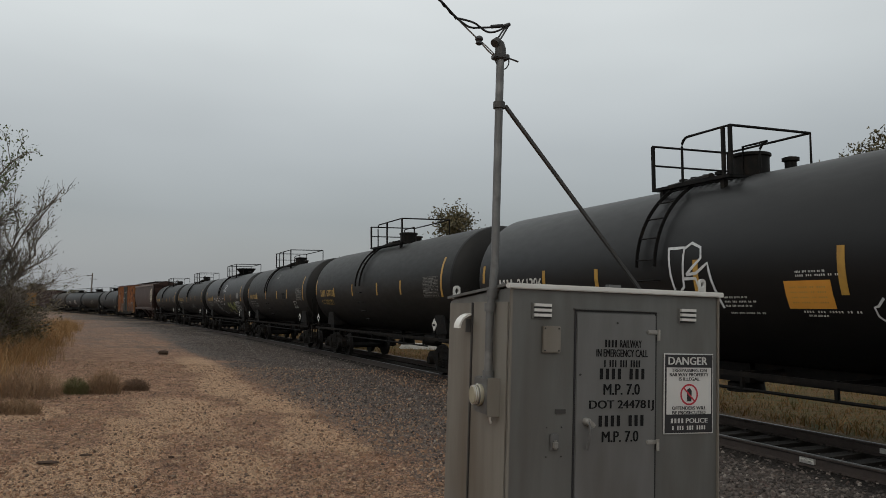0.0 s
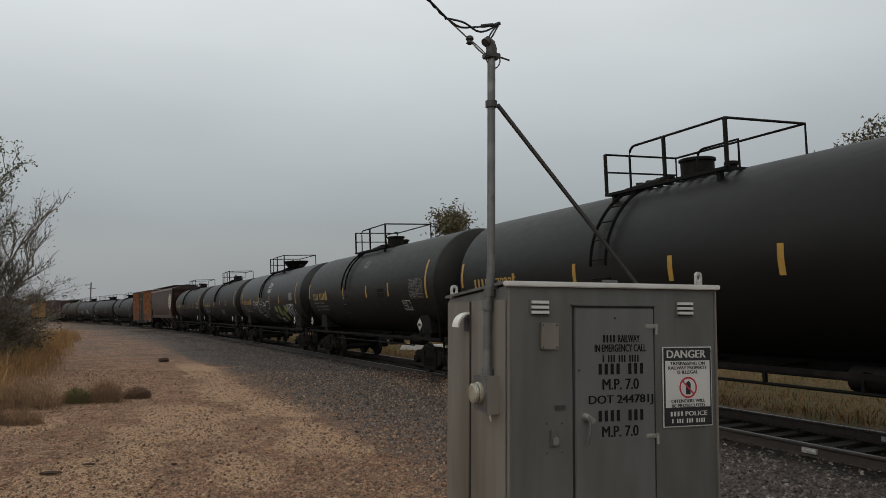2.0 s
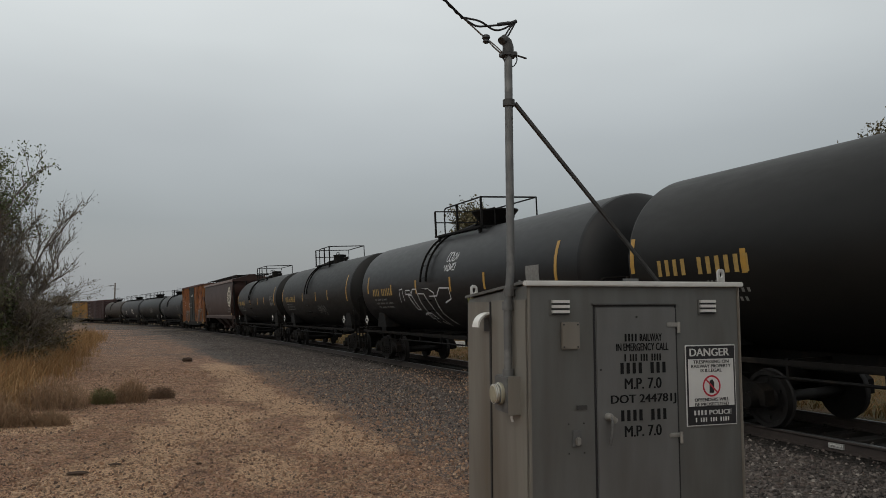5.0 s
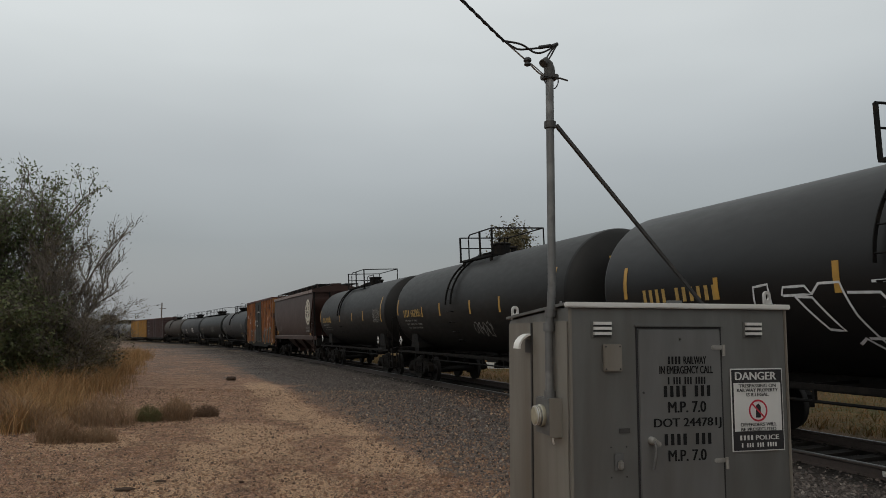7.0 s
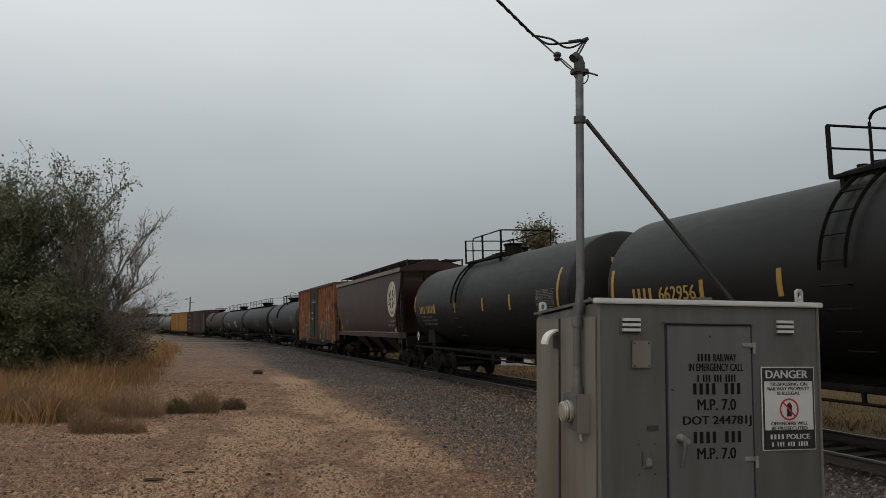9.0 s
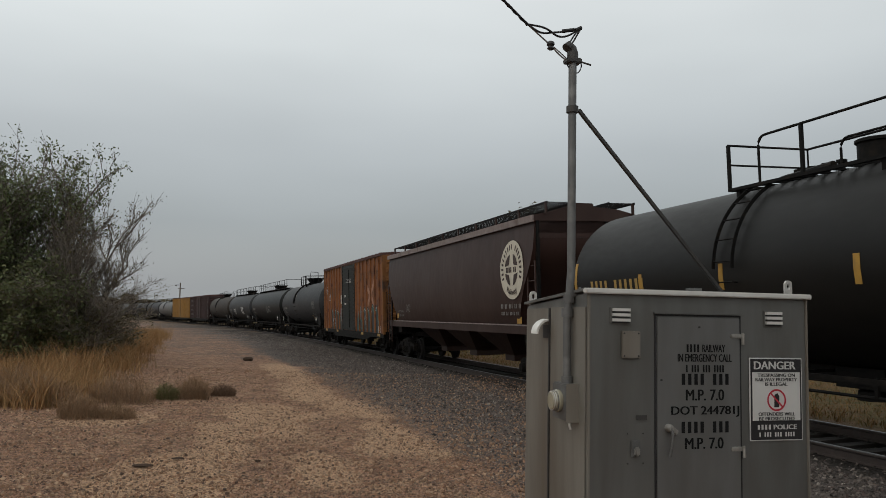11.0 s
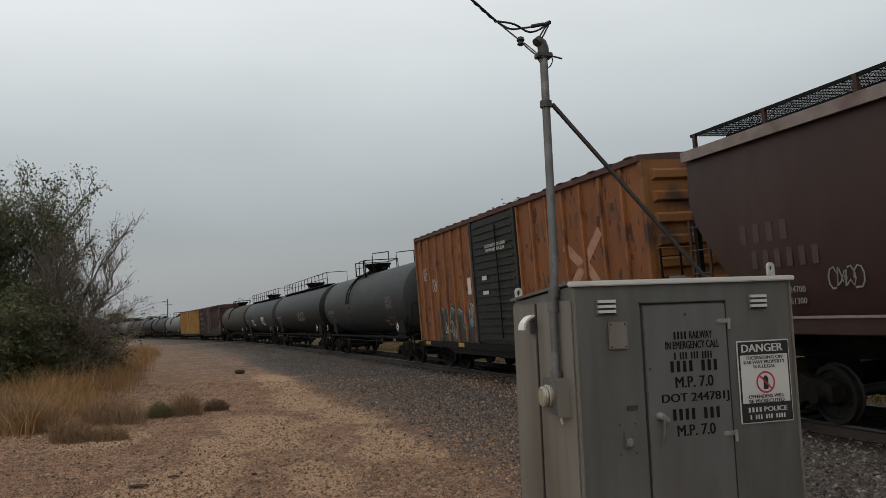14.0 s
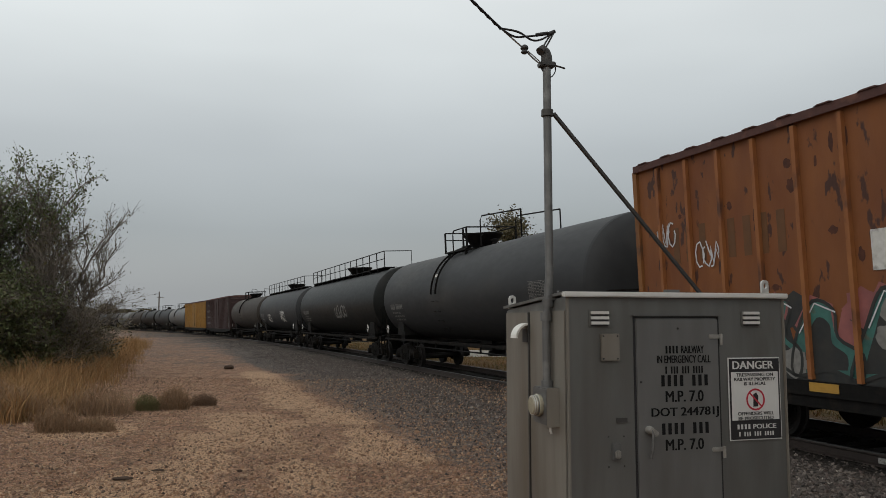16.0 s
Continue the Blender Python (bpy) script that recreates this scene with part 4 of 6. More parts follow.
    for k in range(n):
        x = -hx + 0.35 + (2 * hx - 0.7) * k / (n - 1)
        grow_prism(roof, [(x - 0.16, tall + 0.1), (x + 0.16, tall + 0.1), (x + 0.1, tall + 0.118), (x - 0.1, tall + 0.118)], -1.56, -1.0)
        grow_box(roof, (x, 0, tall + 0.13), (0.1, 2.0, 0.06))
    part("roof", roof, M["rust_roof"], car, "rusted corrugated roof")
    under = grow_box(B(), (0, 0, 0.82), (length - 1.3, 0.4, 0.3))
    for k in range(9):
        grow_box(under, (-hx + 1 + (2 * hx - 2) * k / 8, 0, 0.88), (0.12, 2.7, 0.14))
    part("underframe", under, M["iron"], car)
    for sx in (-1, 1):
        st = grow_box(B(), (sx * (hx - 0.3), -1.48, 0.5), (0.42, 0.05, 0.03))
        for d in (-0.2, 0.2):
            grow_box(st, (sx * (hx - 0.3) + d, -1.48, 0.66), (0.03, 0.05, 0.36))
        part("step", st, M["iron"], car)
    running_gear(car, length, half)
    return car, half


TRAIN = []  # car, half wheelbase, place along the line at the start


def add_car(made, s):
    TRAIN.append((made[0], made[1], s))
    return made[0]


UT_BARS = [(-6.8, 2.4, 3.0), (-4.15, 2.3, 2.65), (-1.74, 2.3, 2.72), (1.0, 2.3, 2.7), (3.2, 2.3, 2.72)]
UT = dict(bars=UT_BARS + [(6.3, 2.2, 3.25)], mark=("yellow_mark", -6.15, -4.0, 2.32, 0.26, "xxxx xxxxxx"), head_marks=True, table=(5.0, 6.1, 2.2, 2.75))

car = add_car(tank_car(15.8, "black", "glossy black tank car with white graffiti and orange placard", bars=[(-6.8, 2.5, 2.9), (-4.05, 2.3, 2.7), (-2.2, 2.3, 2.66), (0.4, 2.2, 2.7), (2.94, 2.15, 2.75), (6.4, 2.2, 3.0)],
                       mark=("white_mark", -6.05, -4.1, 2.3, 0.26, "xxxx xxxxxx"), plat=(-1.35, 0.5), number="261396", weights=("LD LMT  191100 LB  86700KG", "LT WT   71900 LB  32600KG")), -1.32)
graffiti(car, [[(-0.24, 2.9), (0.14, 2.9), (0.12, 2.3), (0.0, 2.2)], [(-0.22, 2.9), (-0.16, 2.5), (-0.08, 2.18)], [(0.14, 2.88), (0.3, 2.96), (0.5, 2.88), (0.52, 2.72), (0.3, 2.56), (0.2, 2.48)],
               [(0.2, 2.48), (0.42, 2.5), (0.66, 2.64), (0.72, 2.4), (0.86, 1.98)], [(0.12, 2.42), (0.4, 2.42), (0.52, 2.05)]], "spray_white", 0.045)
graffiti(car, tag_scrawl(3.3, 1.8, 0.9, 0.34, 4, 4), "spray_white", 0.03)
card = part("placard_sheet", wrap_patch(B(), 2.04, 2.76, 1.98, 2.34), M["orange_card"], car, "orange notice sheet")
lines = B()
for i in range(4):
    letter_bars(lines, 2.12, 2.68, 2.05 + i * 0.065, 0.02, "xxx xxxx xx xxxx")
tagged(part("placard_print", lines, M["yellow_mark"], card), kind="stuff")
lines = B()
for z, a, b in ((2.44, 2.24, 2.7), (2.39, 2.24, 2.9), (1.93, 2.24, 3.1), (1.88, 2.3, 2.6), (2.12, 0.9, 1.35), (2.06, 0.9, 1.5), (2.0, 0.9, 1.4), (1.9, 0.95, 1.6)):
    letter_bars(lines, a, b, z, 0.026, "xxxx xxx xxxxx xx xx")
tagged(part("small_stencil", lines, M["white_mark"], car), kind="stuff")

add_car(tank_car(15.57, "olive", "dusty black tank car with yellow reflector bars", plat=(-1.5, 1.65), number="670225", weights=("LD LMT  190400 LB  86350 KG", "LT WT   72600 LB  32950 KG"), **UT), 14.34)
car = add_car(tank_car(15.52, "olive", "dusty black tank car with chalk tag and yellow bars", plat=(-2.05, 1.3), **UT), 29.90)
stamp = B()
for x0, x1, z0, z1 in ((4.3, 4.9, 2.13, 2.145), (4.3, 4.9, 1.86, 1.875), (4.3, 4.315, 1.86, 2.14), (4.6, 4.61, 1.92, 2.14), (4.885, 4.9, 1.86, 2.14), (4.3, 4.9, 1.915, 1.923), (4.38, 4.52, 2.06, 2.08), (4.38, 4.52, 1.99, 2.01)):
    wrap_patch(stamp, x0, x1, z0, z1)
part("inspection_box", stamp, M["white_mark"], car, "white outlined inspection box")
part("paint_patch", wrap_patch(B(), 2.15, 2.8, 2.28, 2.56), M["iron"], car, "dull overpainted patch")
graffiti(car, tag_scrawl(0.2, 3.3, 0.5, 0.3, 14, 3), "grey_mark", 0.03)

car = add_car(tank_car(16.84, "black", "black tank car covered in white and green graffiti", bonnet="bowl", plat=(-1.5, 1.85), bars=UT_BARS + [(6.7, 2.2, 3.2)], mark=("yellow_mark", -6.26, -4.1, 2.3, 0.24, "xxxx xxxxxx")), 46.06)
graffiti(car, [[(-3.35, 2.05), (-3.3, 2.45), (-3.0, 2.48), (-2.98, 2.1)], [(-2.75, 2.3), (-2.7, 2.42), (-2.3, 2.42), (-2.2, 2.3), (-2.72, 2.3)], [(-2.5, 2.28), (-2.2, 2.26), (-1.85, 1.8), (-2.1, 1.82), (-2.5, 2.28)],
               [(-2.2, 2.3), (-2.05, 2.44), (-1.7, 2.44), (-1.55, 2.0), (-1.2, 1.4), (-1.6, 1.7), (-1.75, 1.62)], [(-1.6, 2.3), (-1.1, 2.28), (-0.8, 1.9), (-0.55, 1.3), (-0.9, 1.45), (-1.2, 1.7), (-1.55, 1.7)],
               [(-1.2, 2.42), (-0.7, 2.42), (-0.3, 2.3), (-0.25, 1.7), (0.1, 1.35)], [(-0.7, 2.2), (-0.1, 2.2), (0.2, 2.42), (0.9, 2.4), (0.9, 2.1), (0.4, 2.0)]], "spray_white", 0.036)
graffiti(car, tag_scrawl(0.6, 3.1, 0.75, 0.3, 21, 4) + tag_scrawl(0.55, 2.85, 0.8, 0.25, 22, 4), "spray_white", 0.035)
fish = B()
for i, (x, z, rx, rz) in enumerate(((2.2, 2.0, 0.28, 0.18), (1.8, 1.6, 0.26, 0.15), (3.0, 1.9, 0.25, 0.3), (3.7, 1.7, 0.35, 0.25), (4.4, 2.0, 0.3, 0.22))):
    blob(fish, x, z, rx, rz, seed=i)
part("graffiti", fish, M["spray_green"], car, "yellow-green sprayed patches")
graffiti(car, tag_scrawl(4.6, 1.5, 1.5, 0.8, 31, 5) + tag_scrawl(2.2, 1.35, 0.6, 0.2, 32, 3), "spray_white", 0.045)
part("paper_patch", wrap_patch(B(), 5.4, 6.0, 2.4, 2.75), M["grey_mark"], car)

car = add_car(tank_car(15.5, "olive", "dusty olive-black tank car with faint chalk tag", bars=[(-6.7, 2.4, 3.0), (-3.65, 2.3, 2.65)] + UT_BARS[2:] + [(6.3, 2.2, 3.25)], mark=("yellow_mark", -5.95, -3.8, 2.32, 0.26, "xxxx xxxxxx"), head_marks=True, plat=(-1.3, 1.35), number="662956"), 62.25)
graffiti(car, tag_scrawl(1.0, 1.6, 1.3, 0.5, 41, 4), "grey_mark", 0.04)
add_car(tank_car(15.45, "olive", "dusty black tank car ahead of the brown hopper", **UT), 77.92)
add_car(hopper_car(17.2), 94.26)

car = add_car(box_car(15.8, "orange", "orange_rib", "orange_end", "box_door", "rusty orange boxcar with dark ribbed door and graffiti", door_w=1.5, door_c=-0.05), 110.44)
def mural(x0, x1, z0, z1, seed):
    """Broad wild-style letters: filled teal wedges with dark cores, black outlines and pale edges."""
    rnd = random.Random(seed)
    fill, core, outline, edge, glow = B(), B(), [], [], []
    x = x0
    while x < x1:
        w = rnd.uniform(0.75, 1.15)
        top, lean = z1 - rnd.uniform(0.0, 0.35), rnd.uniform(-0.15, 0.25)
        shape = [(x, z0 + rnd.uniform(0, 0.1)), (x + w * 0.05 + lean, z0 + (top - z0) * 0.62), (x + w * 0.32 + lean, top), (x + w * 0.62 + lean, top - 0.12), (x + w * 0.72, z0 + (top - z0) * 0.55),
                 (x + w * 1.05, z0 + (top - z0) * 0.35), (x + w * 0.98, z0 + 0.05), (x + w * 0.55, z0 + 0.16)]
        fine = []
        for i in range(8):
            (ax, az), (bx, bz), (cx_, cz_), (dx, dz) = (shape[(i + j) % 8] for j in (-1, 0, 1, 2))
            for u in (0.0, 0.25, 0.5, 0.75):
                fine.append(tuple(0.5 * (2 * b + (c - a) * u + (2 * a - 5 * b + 4 * c - d) * u * u + (3 * b - 3 * c + d - a) * u ** 3) for a, b, c, d in ((ax, bx, cx_, dx), (az, bz, cz_, dz))))
        fill.faces.new([fill.verts.new((p, -1.472, q)) for p, q in fine])
        mx, mz = sum(p for p, q in shape) / 8, sum(q for p, q in shape) / 8
        inner = [(mx + (p - mx) * 0.6 - 0.03, mz + (q - mz) * 0.7 - 0.05) for p, q in fine[:24]]
        core.faces.new([core.verts.new((p, -1.475, q)) for p, q in inner])
        outline.append(fine + fine[:1])
        edge.append([(p + 0.035, q - 0.03) for p, q in shape[1:4]])
        glow.append([(p - 0.03, q + 0.06) for p, q in shape[1:5]])
        x += w * 0.86
    ground_coat = B()
    wave = [(x0 - 0.2 + (x1 - x0 + 0.5) * i / 40, z0 + 0.72 + 0.22 * math.sin(i * 0.9 + seed) + 0.12 * math.sin(i * 2.3)) for i in range(41)]
    ground_coat.faces.new([ground_coat.verts.new((p, -1.4685, q)) for p, q in [(wave[0][0], z0 - 0.02)] + wave + [(wave[-1][0], z0 - 0.02)]])
    part("graffiti", ground_coat, M["spray_dark"], car, "black sprayed ground coat")
    part("graffiti", fill, M["spray_teal"], car, "teal sprayed letters")
    for colour, y, reps in (("spray_dark", -1.4705, 7), ("grey_mark", -1.4765, 3), ("spray_rose", -1.4712, 5)):
        for k in range(reps):
            spot = B()
            blob(spot, rnd.uniform(x0, x1), rnd.uniform(z0 + 0.1, z1 - 0.3), rnd.uniform(0.08, 0.35), rnd.uniform(0.08, 0.3), y - 0.0001 * k, seed + k)
            part("graffiti", spot, M[colour], car, "sprayed colour patch")
    part("graffiti", core, M["spray_dark"], car, "black inner shading of the letters")
    graffiti(car, glow, "spray_rose", 0.05, -1.4735)
    graffiti(car, outline, "spray_dark", 0.05, -1.479)
    graffiti(car, edge, "spray_white", 0.022, -1.484)


mural(-5.2, -1.9, 0.98, 2.3, 51)
mural(1.9, 6.3, 0.98, 2.3, 52)
graffiti(car, tag_scrawl(-6.75, 3.0, 0.5, 0.5, 53, 3) + tag_scrawl(-5.7, 2.6, 0.55, 0.5, 54, 3) + tag_scrawl(-4.6, 1.2, 0.7, 0.5, 56, 2), "spray_white", 0.03, -1.488)
specks = B()
rnd = random.Random(5)
for k in range(46):
    blob(specks, rnd.choice((-1, 1)) * rnd.uniform(1.9, 6.9), rnd.uniform(1.2, 4.2), rnd.uniform(0.03, 0.12), rnd.uniform(0.04, 0.16), -1.469, k)
tagged(part("rust_spot", specks, surf("dark_rust", (0.05, 0.018, 0.012), (0.09, 0.03, 0.015), 9, (0.8, 0.95)), car, "dark flaking rust spots"), kind="stuff")
fade = B()
for a, b, c, d in ((4.0, 3.25, 4.75, 2.75), (4.75, 2.7, 4.1, 2.2), (5.6, 3.4, 4.95, 2.85), (4.95, 2.75, 5.5, 2.2)):
    wrap_stroke(fade, [(a, b), (c, d)], 0.24, -1.47)
part("faded_emblem", fade, surf("bleached_pink_paint", (0.42, 0.24, 0.16), (0.3, 0.14, 0.08), 5, (0.7, 0.9)), car, "bleached remnant of a painted emblem")
dim = B()
letter_bars(dim, 2.2, 6.4, 3.55, 0.34, "xxxx xxxxxxx x xxx", flat=-1.47)
letter_bars(dim, -6.4, -3.6, 2.75, 0.6, "xxx xxxx", flat=-1.47)
FADED = part("faded_mark", dim, surf("overpainted_brown", (0.1, 0.048, 0.02), (0.135, 0.058, 0.02), 4, (0.7, 0.9)), car, "faded overpainted bars")
for x, z, w, h in ((-0.9, 2.75, 0.35, 0.12), (-0.9, 2.35, 0.42, 0.1), (-2.3, 2.4, 0.28, 0.5), (6.3, 1.0, 0.4, 0.3)):
    part("paper_label", wrap_patch(B(), x, x + w, z, z + h, flat=-1.558 if abs(x) < 1.6 else -1.482), M["white_mark"], car, "torn white paper label")
lettering("CLOSE AND LOCK DOORS", 0.2, 3.62, 0.085, M["white_mark"], car, -1.558, 1.45)
lettering("BEFORE MOVING CAR", 0.2, 3.5, 0.085, M["white_mark"], car, -1.558, 1.3)
for x in (-6.6, -3.2, 3.1, 6.5):
    part("reflector_strip", box((x, -1.508, 0.9), (0.5, 0.006, 0.12)), M["yellow"], car, "yellow reflector strip on the sill")
tagged(FADED, kind="stuff")

BIG = [(-7.6, 2.4, 2.9), (-4.2, 2.3, 2.6), (0.3, 2.3, 2.6), (4.3, 2.3, 2.6)]
car = add_car(tank_car(17.97, "grey_tank", "plain grey tank car behind the orange boxcar", style="split", bonnet="bowl", mark=("grey_mark", -7.2, -5.6, 2.2, 0.2, "xxxx xxxxxx"), table=(5.4, 6.4, 2.2, 2.7)), 128.03)
part("paper_label", wrap_patch(B(), -2.0, -1.6, 3.2, 3.3), M["white_mark"], car)
part("paper_patch", wrap_patch(B(), 4.4, 5.0, 1.5, 1.75), M["yellow_mark"], car)
graffiti(car, tag_scrawl(5.2, 1.5, 0.9, 0.4, 61, 3), "grey_mark", 0.05)
car = add_car(tank_car(19.74, "dark_tank", "dark green-black tank car with long roof walk", style="walk", bonnet="bowl", mark=("grey_mark", -8.0, -6.2, 2.2, 0.2, "xxxx xxxxxx")), 146.95)
graffiti(car, tag_scrawl(1.2, 1.9, 2.4, 0.7, 71, 5), "grey_mark", 0.09)
car = add_car(tank_car(18.31, "grey_tank", "grey tank car with white graffiti and roof walk", style="walk", bonnet="bowl", mark=("grey_mark", -7.6, -6.0, 2.2, 0.2, "xxxx xxxxxx")), 166.12)
graffiti(car, tag_scrawl(2.0, 1.7, 1.6, 0.9, 81, 4) + tag_scrawl(-4.0, 1.7, 1.4, 0.7, 82, 3), "white_mark", 0.1)
add_car(tank_car(18.37, "brown_tank", "brown-black tank car behind the maroon boxcar", style="split", bonnet="bowl"), 184.55)
car = add_car(box_car(20.3, "maroon", "maroon", "maroon", "maroon", "dark maroon boxcar coupled to a yellow boxcar", 9), 203.86)
pale = B()
for k in range(4):
    wrap_patch(pale, -8.6, -6.0, 1.5 + k * 0.75, 1.75 + k * 0.75, flat=-1.475)
wrap_patch(pale, 8.9, 9.1, 1.2, 4.0, flat=-1.56)
part("painted_mark", pale, M["grey_mark"], car, "pale painted bars")
add_car(box_car(20.19, "yellow_box", "yellow_box", "yellow_box", "yellow_box", "ochre yellow boxcar coupled to a maroon boxcar", 9), 224.05)
s_at = 242.70
for i, (length, paint) in enumerate(((17.1, "pale_tank"), (16.23, "grey_tank"), (15.84, "olive"), (16.0, "brown_tank"), (16.0, "pale_tank"), (16.0, "olive"), (16.0, "grey_tank"), (16.0, "olive"))):
    add_car(tank_car(length, paint, {"pale_tank": "pale grey weathered tank car", "grey_tank": "grey weathered tank car", "olive": "dusty black tank car", "brown_tank": "brown-black tank car"}[paint] + " far back in the train"), s_at)
    s_at += length if i else 16.67


# ---- ground: dirt lot, gravel shoulder, field, out to the horizon ----
def stretch_axis(lo, hi, step, end_lo, end_hi):
    core = list(np.arange(lo, hi + 1e-6, step))
    out, d = [], step
    x = core[-1]
    while x < end_hi:
        d *= 1.22
        x += d
        out.append(x)
    left, d, x = [], step, core[0]
    while x > end_lo:
        d *= 1.22
        x -= d
        left.append(x)
    return np.array(left[::-1] + core + out)


def beside(x, y):
    """Place along and beside the track of a point (rough)."""
    s = np.interp(y, LY, LINE)
    for _ in range(4):
        px, py, a = on_line(s)
        s = s + (-(x - px) * np.sin(a) + (y - py) * np.cos(a)) * 0.9
    px, py, a = on_line(s)
    return s, -(x - px) * np.cos(a) - (y - py) * np.sin(a)


def lump(x, y, scale, seed):
    return noise.noise(Vector((x / scale, y / scale, seed)))


def ground_z(x, y, s, off):
    z = float(fall(s))
    dip = -0.09 * max(0.0, 1 - (abs(off) / 2.9) ** 4)
    near = max(0.0, 1 - math.hypot(x, y) / 120)
    z += dip + near * (0.035 * lump(x, y, 2.6, 1.0) + 0.012 * lump(x, y, 0.6, 5.0)) * (0.35 if abs(off) < 3 else 1)
    return z


GX, GY = stretch_axis(-16, 12, 0.28, -2500, 2500), stretch_axis(3, 34, 0.28, -400, 3500)
gs, go = beside(np.repeat(GX[None, :], len(GY), 0).ravel(), np.repeat(GY[:, None], len(GX), 1).ravel())
SCRAPES = ((-7.6, 24.2, 4.2, 0.55), (-5.2, 18.2, 2.2, 0.6), (-3.4, 15.4, 1.6, 0.5), (-2.45, 9.4, 1.2, 0.3), (-2.0, 10.9, 0.9, 0.3), (-3.6, 8.4, 1.2, 0.35), (-4.6, 13.5, 2.2, 0.6), (-1.9, 11.8, 1.8, 0.35))  # worn pale places
g_verts, g_gravel, g_field, g_pale, g_oil_shade = [], [], [], [], []
i = 0
for y in GY:
    for x in GX:
        s, off = float(gs[i]), float(go[i])
        g_verts.append((x, y, ground_z(x, y, s, off)))
        w = lump(x, y, 1.7, 9.0) * 0.7 + lump(x, y, 0.5, 3.0) * 0.35
        edge = 6.4 + max(0, min(1, (s - 16.5) / 22)) * 9.0
        gr = 1 / (1 + math.exp(max(-60.0, min(60.0, -(edge - off + w * 1.9) * 1.3))))
        if off > 6.4:
            gr *= 0.42 - 0.3 * max(-1.0, min(1.0, lump(x, y, 2.2, 14.0) + 0.6 * lump(x, y, 0.8, 17.0)))
        g_gravel.append(gr)
        g_field.append(1 / (1 + math.exp(max(-60.0, min(60.0, (off + 2.05 + w * 0.35) * 5)))))
        # oily track bed plus the train's shade, as a mask between the rails
        g_oil_shade.append(1 / (1 + math.exp(max(-60.0, min(60.0, (abs(off) - 1.5 + w * 0.4) * 5)))))
        al, ac = x * 0.41 - y * 0.91, x * 0.91 + y * 0.41
        px, py = lump(al * 0.22, ac * 0.8, 0.9, 22.0), lump(x, y, 0.7, 31.0)
        scrape = 0.0
        for sx, sy, la, lc in SCRAPES:
            da, dc = (x - sx) * 0.41 - (y - sy) * 0.91, (x - sx) * 0.91 + (y - sy) * 0.41
            scrape = max(scrape, math.exp(-((da / la) ** 2 + (dc / lc) ** 2)) * (1.5 + 1.0 * py))
        g_pale.append(max(0.0, min(1.0, max((px + 0.35 * py - 0.05) * 2.0 * max(0.0, min(1.0, (19 - y) / 5)), scrape))))
        g_gravel[-1] *= 1 - 0.8 * min(1.0, scrape) * (off > 4.6)
        i += 1
nx = len(GX)
g_faces = [(r * nx + c, r * nx + c + 1, (r + 1) * nx + c + 1, (r + 1) * nx + c) for r in range(len(GY) - 1) for c in range(nx - 1)]


